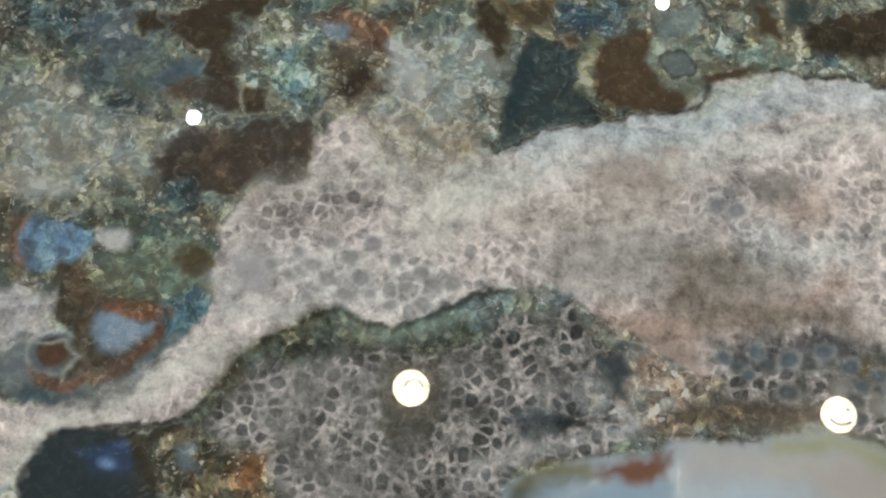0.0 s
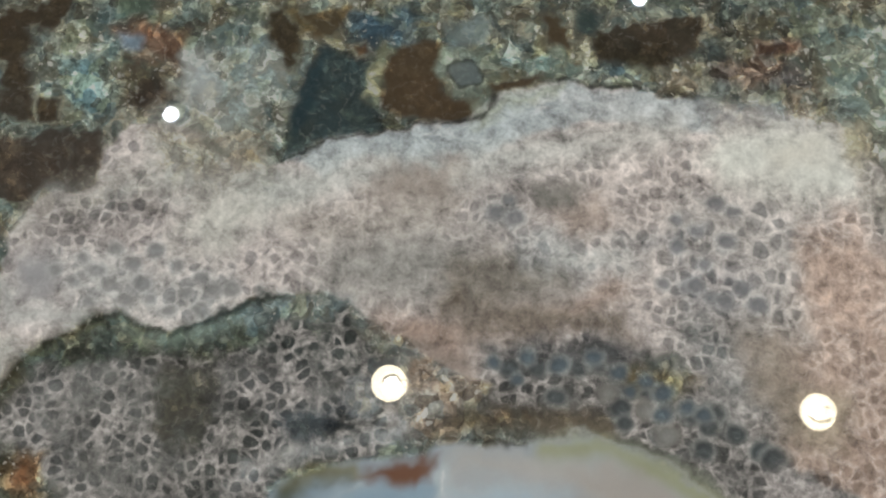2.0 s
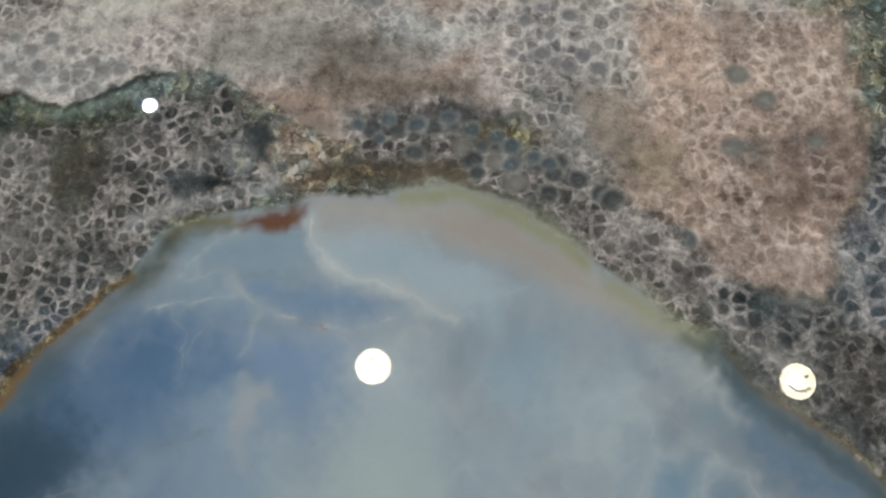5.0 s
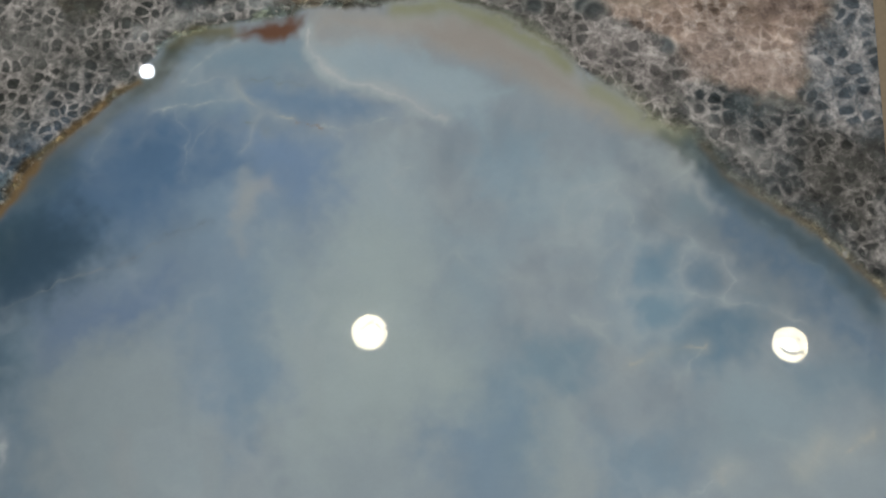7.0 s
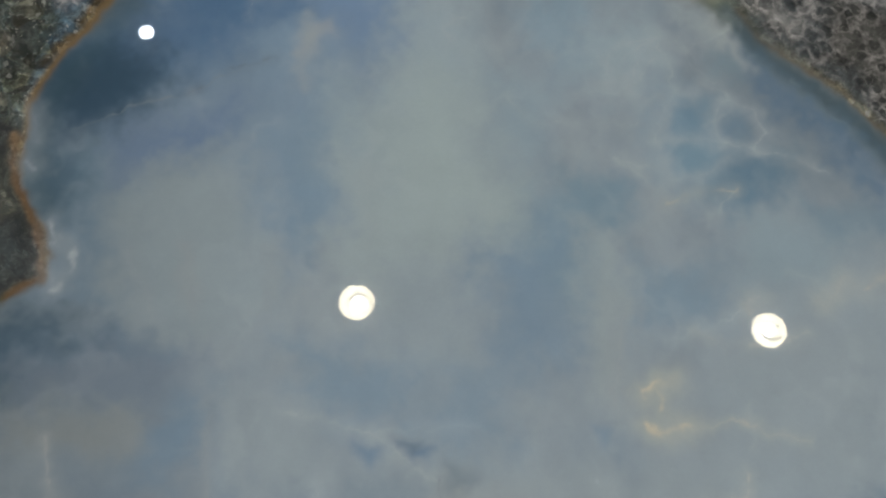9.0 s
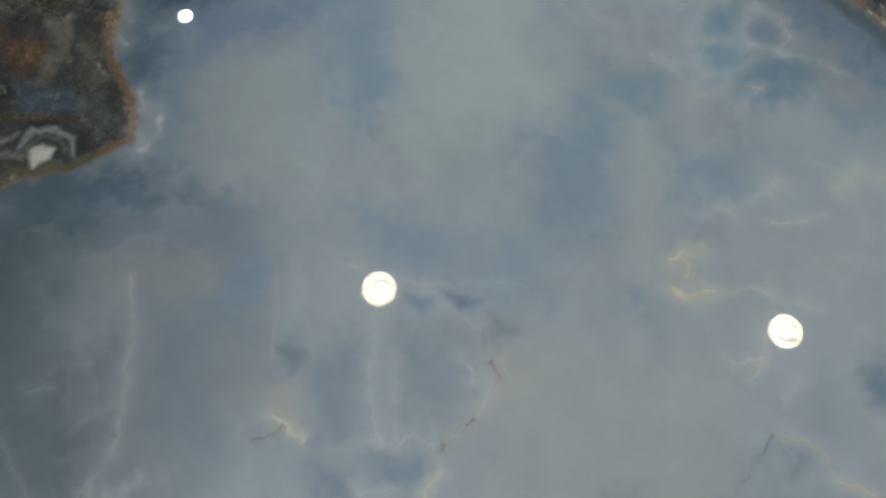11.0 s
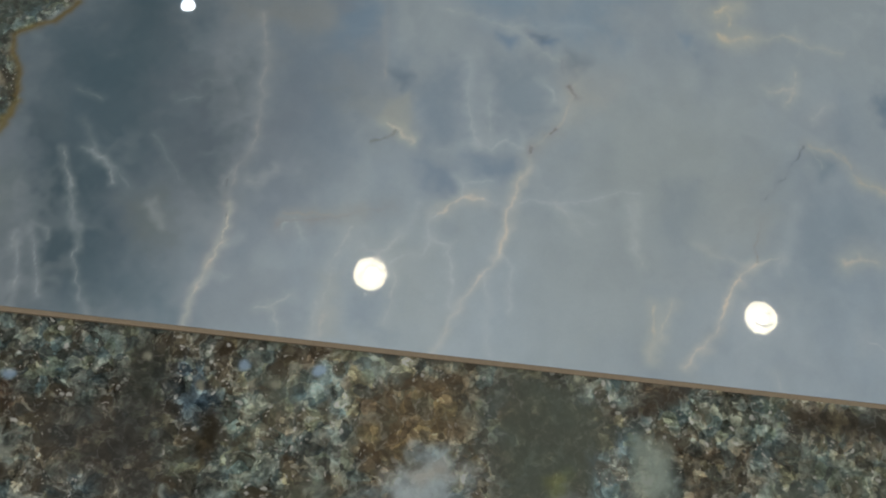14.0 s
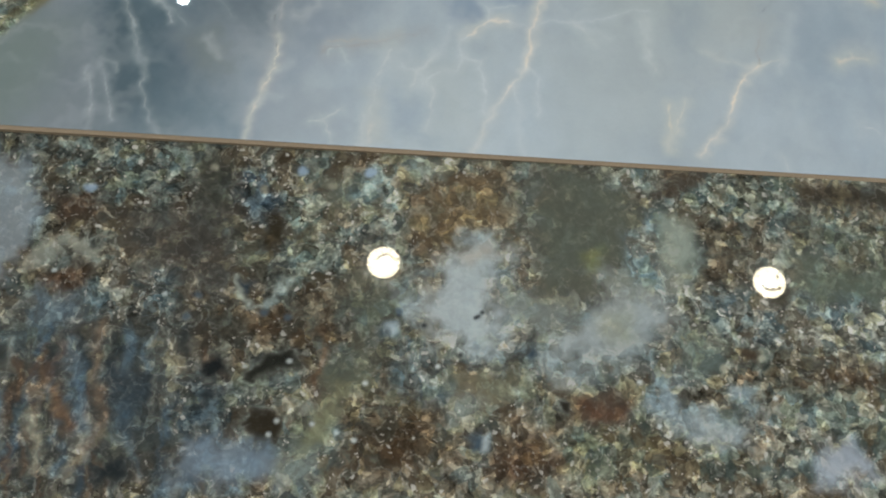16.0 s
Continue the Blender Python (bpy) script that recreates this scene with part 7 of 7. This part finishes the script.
G.patch([(0.210, -0.113), (0.256, -0.108), (0.260, -0.133), (0.227, -0.143)], (110, 114, 110), soft=0.016, wob=0.01, crumb=0.2)
G.patch([(0.281, -0.124), (0.302, -0.118), (0.306, -0.139), (0.285, -0.144)], (138, 136, 123), soft=0.012, wob=0.008, crumb=0.15)
G.patch([(0.330, -0.045), (0.351, -0.047), (0.358, -0.071), (0.343, -0.096), (0.329, -0.079)], (130, 133, 120), soft=0.01, wob=0.006, crumb=0.12)
G.patch([(0.301, -0.056), (0.325, -0.050), (0.326, -0.097), (0.306, -0.098)], (116, 123, 123), soft=0.009, wob=0.008, crumb=0.9)
G.patch([(0.318, -0.163), (0.338, -0.162), (0.350, -0.190), (0.390, -0.196), (0.385, -0.218), (0.345, -0.208), (0.317, -0.188)], (124, 133, 138), soft=0.014, wob=0.01, crumb=0.35)
G.patch([(0.353, -0.194), (0.382, -0.200), (0.377, -0.216), (0.353, -0.210)], (139, 144, 144), soft=0.01, wob=0.008, crumb=0.2)
G.patch([(0.440, -0.214), (0.459, -0.207), (0.484, -0.234), (0.430, -0.237)], (138, 144, 153), soft=0.01, wob=0.008, crumb=0.1)
G.patch([(-0.198, -0.020), (-0.153, -0.022), (-0.143, -0.044), (-0.144, -0.080), (-0.154, -0.115), (-0.177, -0.121)], (134, 141, 146), soft=0.01, wob=0.008, crumb=0.2)
# the layered western part
G.patch([(-0.172, -0.146), (-0.017, -0.141), (-0.005, -0.258), (-0.147, -0.265)], (78, 78, 76), soft=0.03, wob=0.008, crumb=0.6)
G.patch([(-0.144, -0.111), (-0.138, -0.093), (-0.116, -0.082), (-0.087, -0.098), (-0.095, -0.104), (-0.118, -0.092), (-0.127, -0.110)], (147, 138, 123), soft=0.005, wob=0.005, crumb=0.3)
G.patch([(-0.131, -0.110), (-0.092, -0.103), (-0.092, -0.122), (-0.127, -0.131)], (91, 65, 48), soft=0.01, wob=0.008, crumb=0.8)
G.patch([(-0.135, -0.131), (-0.100, -0.124), (-0.091, -0.145), (-0.122, -0.157)], (91, 102, 110), soft=0.012, wob=0.008, crumb=0.35)
G.patch([(-0.093, -0.120), (-0.038, -0.108), (-0.034, -0.138), (-0.081, -0.145)], (98, 101, 101), soft=0.012, wob=0.008, crumb=1.0)
for k in range(64):
    # thin wavy layers of slate, cream, rust and shade
    lx, ly = random.uniform(-0.155, 0.005), random.uniform(-0.255, -0.150)
    lean, long = random.uniform(-0.25, 0.35), random.uniform(0.018, 0.05)
    tint = random.choice(((92, 106, 116), (74, 88, 100), (146, 136, 122), (128, 122, 114), (108, 78, 58), (52, 58, 60)))
    G.stroke([(lx + lean * q * long + 0.004 * math.sin(k + 3 * q), ly - q * long) for q in (0, 0.33, 0.66, 1)], random.uniform(0.0014, 0.0036), tint, wob=0.005, a=0.7, crumb=0.5)
G.stroke([(-0.081, -0.153), (-0.082, -0.185), (-0.071, -0.208), (-0.076, -0.243), (-0.088, -0.258)], 0.004, (140, 112, 92), wob=0.004, a=0.7, crumb=0.6)
G.stroke([(-0.105, -0.198), (-0.098, -0.217), (-0.091, -0.225)], 0.005, (120, 84, 60), wob=0.004, a=0.8, crumb=0.3)
G.stroke([(-0.122, -0.219), (-0.111, -0.233), (-0.112, -0.252)], 0.004, (156, 146, 126), wob=0.004, a=0.75, crumb=0.4)
G.stroke([(-0.039, -0.159), (-0.024, -0.178), (-0.021, -0.198)], 0.007, (136, 124, 110), wob=0.004, a=0.7, crumb=0.8)
G.stroke([(-0.067, -0.180), (-0.056, -0.200), (-0.055, -0.219)], 0.006, (58, 70, 80), wob=0.004, a=0.7, crumb=0.3)
G.stroke([(-0.101, -0.162), (-0.092, -0.194), (-0.083, -0.224)], 0.005, (96, 110, 122), wob=0.004, a=0.7, crumb=0.4)
G.patch([(-0.020, -0.182), (0.017, -0.192), (0.012, -0.215), (-0.010, -0.220)], (71, 80, 86), soft=0.012, wob=0.008, crumb=0.85)
G.patch([(-0.066, -0.184), (-0.040, -0.179), (-0.038, -0.214), (-0.063, -0.208)], (58, 66, 72), soft=0.01, wob=0.008, crumb=0.35)
G.patch([(-0.069, -0.251), (-0.053, -0.242), (-0.044, -0.260), (-0.069, -0.261)], (39, 44, 46), soft=0.006, wob=0.008, crumb=0.1)
G.patch([(-0.005, -0.232), (0.021, -0.223), (0.053, -0.232), (0.061, -0.255), (-0.017, -0.258)], (117, 129, 141), soft=0.01, wob=0.008, crumb=0.25)
G.patch([(0.067, -0.234), (0.081, -0.194), (0.092, -0.184), (0.088, -0.223), (0.077, -0.240)], (128, 122, 90), soft=0.01, wob=0.008, crumb=0.25)
G.patch([(0.053, -0.236), (0.084, -0.231), (0.086, -0.253), (0.051, -0.255)], (123, 126, 121), soft=0.01, wob=0.008, crumb=0.5)
# dark pockets, curls and chips
G.patch([(-0.005, -0.186), (-0.004, -0.177), (0.009, -0.170), (0.014, -0.180), (0.005, -0.186)], (29, 33, 34), soft=0.004, wob=0.004, crumb=0.0, rim=(132, 132, 122), rim_w=0.0011)
G.patch([(0.019, -0.182), (0.042, -0.167), (0.057, -0.160), (0.062, -0.176), (0.040, -0.184), (0.026, -0.184)], (38, 38, 32), soft=0.005, wob=0.005, crumb=0.05, rim=(132, 132, 122), rim_w=0.0011)
G.patch([(0.022, -0.217), (0.028, -0.205), (0.045, -0.199), (0.056, -0.213), (0.053, -0.229), (0.033, -0.229)], (53, 44, 32), soft=0.006, wob=0.005, crumb=0.15, rim=(132, 132, 122), rim_w=0.0011)
G.patch([(-0.006, -0.198), (-0.002, -0.194), (0.004, -0.198), (-0.001, -0.202)], (43, 48, 50), soft=0.003, wob=0.002, crumb=0.1)
G.patch([(0.011, -0.110), (0.024, -0.113), (0.022, -0.124), (0.014, -0.122)], (50, 59, 67), soft=0.004, wob=0.003, crumb=0.2)
G.stroke([(0.008, -0.109), (0.015, -0.123), (0.026, -0.129), (0.036, -0.126), (0.042, -0.116), (0.053, -0.109)], 0.0024, (158, 160, 152), wob=0.004, a=0.9, crumb=0.4)
G.stroke([(0.052, -0.068), (0.053, -0.090), (0.050, -0.109)], 0.003, (122, 128, 124), wob=0.004, a=0.7, crumb=0.8)
G.stroke([(0.105, -0.014), (0.115, -0.041), (0.120, -0.063)], 0.003, (146, 150, 144), wob=0.004, a=0.7, crumb=0.6)
G.stroke([(0.014, -0.077), (0.023, -0.070), (0.037, -0.078), (0.034, -0.095)], 0.0018, (84, 70, 50), wob=0.004, a=0.7, crumb=0.4)
G.patch([(0.105, -0.100), (0.113, -0.093), (0.122, -0.099), (0.114, -0.110)], (115, 118, 110), soft=0.005, wob=0.004, crumb=0.5)
G.patch([(0.117, -0.141), (0.128, -0.137), (0.133, -0.149), (0.119, -0.152)], (60, 74, 84), soft=0.006, wob=0.004, crumb=0.4)
G.patch([(0.121, -0.138), (0.129, -0.135), (0.132, -0.145), (0.125, -0.148)], (148, 160, 167), soft=0.004, wob=0.003, crumb=0.2)
G.patch([(0.249, -0.186), (0.258, -0.190), (0.257, -0.199), (0.252, -0.196)], (40, 35, 28), soft=0.002, wob=0.001, crumb=0.0, rim=(132, 132, 122), rim_w=0.0011)
G.patch([(0.223, -0.155), (0.231, -0.148), (0.235, -0.155), (0.228, -0.159)], (52, 64, 74), soft=0.004, wob=0.003, crumb=0.2)
G.patch([(0.184, -0.219), (0.195, -0.215), (0.198, -0.226), (0.189, -0.229)], (60, 72, 82), soft=0.004, wob=0.003, crumb=0.2)
G.patch([(0.196, -0.218), (0.201, -0.214), (0.200, -0.227), (0.195, -0.228)], (147, 154, 156), soft=0.004, wob=0.003, crumb=0.2)
G.patch([(0.375, -0.172), (0.391, -0.174), (0.389, -0.184), (0.376, -0.182)], (119, 129, 134), soft=0.006, wob=0.004, crumb=0.4)
G.patch([(0.409, -0.099), (0.426, -0.098), (0.423, -0.109), (0.410, -0.108)], (49, 46, 36), soft=0.006, wob=0.004, crumb=0.2)
G.patch([(0.385, -0.143), (0.400, -0.144), (0.397, -0.155), (0.385, -0.153)], (65, 49, 37), soft=0.005, wob=0.004, crumb=0.3)
G.stroke([(0.187, -0.166), (0.207, -0.164), (0.223, -0.153), (0.234, -0.139)], 0.0013, (54, 54, 50), wob=0.004, a=0.8, crumb=0.2)
G.stroke([(0.101, -0.155), (0.117, -0.150), (0.134, -0.155), (0.143, -0.173)], 0.0016, (78, 76, 64), wob=0.004, a=0.6, crumb=0.4)
G.stroke([(0.076, -0.144), (0.082, -0.168), (0.074, -0.189)], 0.003, (112, 78, 54), wob=0.004, a=0.7, crumb=0.6)
for at in [(0.189, -0.130), (0.194, -0.126), (0.191, -0.129), (0.179, -0.159), (0.132, -0.131), (0.151, -0.138)]:
    G.blob(at, 0.0019, 0.0016, (46, 50, 52), soft=0.002, wob=0.002, crumb=0.1)
for at in [(-0.039, -0.125), (-0.121, -0.111), (0.111, -0.183), (0.107, -0.224), (0.094, -0.219), (0.076, -0.214), (0.163, -0.168), (0.323, -0.203), (0.408, -0.179), (0.309, -0.172), (0.056, -0.170), (0.025, -0.175), (0.051, -0.213), (0.046, -0.223)]:
    G.blob(at, 0.0019, 0.0016, (176, 180, 178), soft=0.002, wob=0.002, crumb=0.1)
for at in [(-0.106, -0.044), (0.104, -0.020), (0.052, -0.020)]:
    G.blob(at, 0.0045, 0.0038, (140, 156, 174), soft=0.002, wob=0.002, crumb=0.1)
for at in [(0.086, -0.017), (0.058, -0.033), (0.075, -0.032), (0.126, -0.092), (0.372, -0.158), (0.401, -0.150), (0.024, -0.038), (-0.016, -0.022)]:
    G.blob(at, 0.003, 0.0026, (142, 132, 112), soft=0.002, wob=0.002, crumb=0.1)
for at in [(0.034, -0.134), (-0.021, -0.141), (0.051, -0.137), (-0.015, -0.124), (0.132, -0.128)]:
    G.blob(at, 0.003, 0.0026, (74, 84, 92), soft=0.002, wob=0.002, crumb=0.1)
# broad gradient over the whole face: darker in the west, lighter in the east
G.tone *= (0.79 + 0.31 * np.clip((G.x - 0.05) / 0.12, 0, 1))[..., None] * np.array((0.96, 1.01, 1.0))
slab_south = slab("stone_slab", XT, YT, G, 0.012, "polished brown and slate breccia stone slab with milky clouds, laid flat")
slab_south.matrix_basis = Matrix.Translation((0, 0, -0.0035)) @ Matrix.Rotation(radians(-0.35), 4, "Y") @ Matrix.Rotation(radians(-0.3), 4, "X")



# ---------------------------------------------------------------- the room
# unseen walls, added to close the room and bounce lamp light back
def wall(name, *size):
    bm = box(bmesh.new(), *size)
    return tagged(part(name, bm, PAINT), "plain painted wall out of view, added to bounce light", "wall", kind="structure")


wall("wall_north", -4.2, 6.0, -0.03, 4.8, 6.15, 2.95)
wall("wall_south", -4.2, -4.15, -0.03, 4.8, -4.0, 2.95)
wall("wall_west", -4.35, -4.15, -0.03, -4.2, 6.15, 2.95)
wall("wall_east", 4.8, -4.15, -0.03, 4.95, 6.15, 2.95)
bm = box(bmesh.new(), -4.35, -4.15, -0.10, 4.95, 6.15, -0.013)
tagged(part("floor", bm, SCREED), "grey screed floor under the laid slabs", "floor", kind="structure")
bm = box(bmesh.new(), -4.35, -4.15, 2.83, 4.95, 6.15, 2.95)
tagged(part("ceiling", bm, CEIL), "matt grey ceiling with recessed lamps", "ceiling", kind="structure")

# joints: a thin sand-coloured line between the slabs, a wider one beside the olive tiles
bm = box(bmesh.new(), -0.638, -0.0022, -0.013, 0.5705, 0.0012, -0.0004)
tagged(part("trim", bm, JOINT), "thin sand-coloured joint between two slabs", "joint", kind="structure")
bm = box(bmesh.new(), 0.5622, 0.0014, -0.013, 0.5705, 1.26, -0.0003)
tagged(part("trim", bm, JOINT), "sand-coloured edge strip beside the slab", "joint", kind="structure")


def olive_tile(y0, y1):
    bm = box(bmesh.new(), 0.5725, y0, -0.012, 1.171, y1, -0.0012, 0.0012)
    return tagged(part("floor_tile", bm, OLIVE), "olive-brown glazed floor tile beside the slab", "floor tile", "olive floor tiles")


olive_tile(0.108, 0.706)
olive_tile(0.709, 1.307)
olive_tile(-0.493, 0.105)
bm = box(bmesh.new(), 0.5707, -0.52, -0.0128, 1.178, 1.285, -0.004)
tagged(part("trim", bm, JOINT), "light joint bed under the olive tiles", "joint", kind="structure")


# ---------------------------------------------------------------- lamps
def arc(bm, r0, r1, a0, a1, z, steps=20):
    """A flat curved strip with thickness, from angle a0 to a1 in degrees."""
    rings = []
    for k in range(steps + 1):
        a = radians(a0 + (a1 - a0) * k / steps)
        rings.append([bm.verts.new((r * math.cos(a), r * math.sin(a), h)) for r, h in ((r0, z), (r1, z), (r1, z + 0.003), (r0, z + 0.003))])
    for p, q in zip(rings, rings[1:]):
        for k in range(4):
            bm.faces.new((p[k], p[(k + 1) % 4], q[(k + 1) % 4], q[k]))
    bm.faces.new(rings[0][::-1])
    bm.faces.new(rings[-1])
    return bm


def downlight(collared):
    """A round downlight: one kind shows a collar round its bulb, the other two vanes, each given a dim glow."""
    top = tagged(new("downlight"), "round recessed downlight with warm glowing glass and a dimly glowing collar" if collared
                 else "round recessed downlight with warm glowing glass and dimly glowing vanes", "ceiling lamp", "round downlights")
    bm = spin(bmesh.new(), [(0.0645, 0.010), (0.0645, 0.0015), (0.067, 0.0005), (0.076, 0.0005), (0.078, 0.003), (0.078, 0.010)])
    part("trim_ring", bm, GREY, top, "dull grey ring", True)
    bm = spin(bmesh.new(), [(0.0002, -0.0005), (0.03, -0.0003), (0.05, 0.0), (0.0642, 0.001)])
    part("glass", bm, WARM, top, "warm glowing glass disc", True)
    bm = spin(bmesh.new(), [(0.0002, -0.013), (0.012, -0.012), (0.021, -0.008), (0.0255, -0.002)], 32)
    bmesh.ops.translate(bm, verts=bm.verts[:], vec=(0.009, -0.006, 0) if collared else (-0.012, -0.001, 0))
    part("bulb", bm, BULB, top, "bright round bulb", True)
    if collared:
        bm = arc(bmesh.new(), 0.028, 0.036, 8, 172, -0.012)
        bmesh.ops.translate(bm, verts=bm.verts[:], vec=(0.009, -0.003, 0))
        part("bulb_collar", bm, DIM, top, "collar round the bulb, given a dim glow")
        bm = arc(bmesh.new(), 0.028, 0.031, 190, 330, -0.012)
        bmesh.ops.translate(bm, verts=bm.verts[:], vec=(0.009, -0.003, 0))
        part("bulb_collar", bm, DIM, top, "collar round the bulb, given a dim glow")
        clips = ((0.054, 0.012, 0.005, 0.004), (0.056, -0.010, 0.004, 0.004))
    else:
        part("vane", box(bmesh.new(), -0.059, 0.019, -0.012, 0.006, 0.0225, -0.009, 0.001), DIM, top, "thin vane, given a dim glow")
        bm = arc(bmesh.new(), 0.040, 0.050, 208, 300, -0.012)
        bmesh.ops.translate(bm, verts=bm.verts[:], vec=(0.004, 0.010, 0))
        part("vane", bm, DIM, top, "curved vane, given a dim glow")
        clips = ((0.027, 0.018, 0.006, 0.005), (0.033, -0.027, 0.006, 0.005))
    for cx, cy, hx, hy in clips:
        part("clip", box(bmesh.new(), cx - hx, cy - hy, -0.016, cx + hx, cy + hy, -0.010, 0.0015), DARK, top, "brown retaining clip")
    return top


def spotlight():
    top = tagged(new("spotlight"), "small hanging spot with a cool white lens", "ceiling lamp", "small spots")
    bm = spin(bmesh.new(), [(0.0245, 0.001), (0.027, 0.0), (0.030, 0.004), (0.030, 0.09), (0.012, 0.10), (0.005, 0.102)])
    part("housing", bm, GREY, top, "grey metal can", True)
    bm = spin(bmesh.new(), [(0.0002, 0.0), (0.015, 0.0005), (0.0242, 0.002)])
    part("lens", bm, COOL, top, "cool white glowing lens", True)
    bm = spin(bmesh.new(), [(0.005, 0.10), (0.005, 0.481)], 12)
    part("stem", bm, GREY, top, "thin grey stem", True)
    return top


# an added fill light, far brighter on the slabs than the reflected lamps
def fill_panel():
    top = tagged(new("fill_panel"), "unseen square fill panel with thin frame, added to light the slabs", "ceiling lamp", "square panel lights")
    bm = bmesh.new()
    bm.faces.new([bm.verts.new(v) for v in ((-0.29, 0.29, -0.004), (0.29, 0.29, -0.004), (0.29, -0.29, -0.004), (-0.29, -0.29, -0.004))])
    part("diffuser", bm, FILL_GLOW, top, "glowing white face of the added fill panel")
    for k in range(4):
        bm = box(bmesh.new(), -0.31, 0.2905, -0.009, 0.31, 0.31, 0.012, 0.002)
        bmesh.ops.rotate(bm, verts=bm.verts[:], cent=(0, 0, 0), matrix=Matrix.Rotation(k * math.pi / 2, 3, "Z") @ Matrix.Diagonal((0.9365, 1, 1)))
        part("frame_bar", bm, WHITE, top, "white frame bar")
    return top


first = downlight(True)
first.matrix_basis = pose(0.003, 0.871, 2.81)
second = downlight(False)
second.matrix_basis = pose(1.515, 0.873, 2.81)
# eight fill panels, set where the slabs never mirror them to the camera
panel = fill_panel()
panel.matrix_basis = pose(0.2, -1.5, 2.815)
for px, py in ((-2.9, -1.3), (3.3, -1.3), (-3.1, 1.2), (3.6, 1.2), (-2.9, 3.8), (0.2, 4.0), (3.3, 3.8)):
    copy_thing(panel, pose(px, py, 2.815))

spot = spotlight()
spot.matrix_basis = pose(-0.743, 1.651, 2.346)
copy_thing(spot, pose(0.756, 2.161, 2.346))
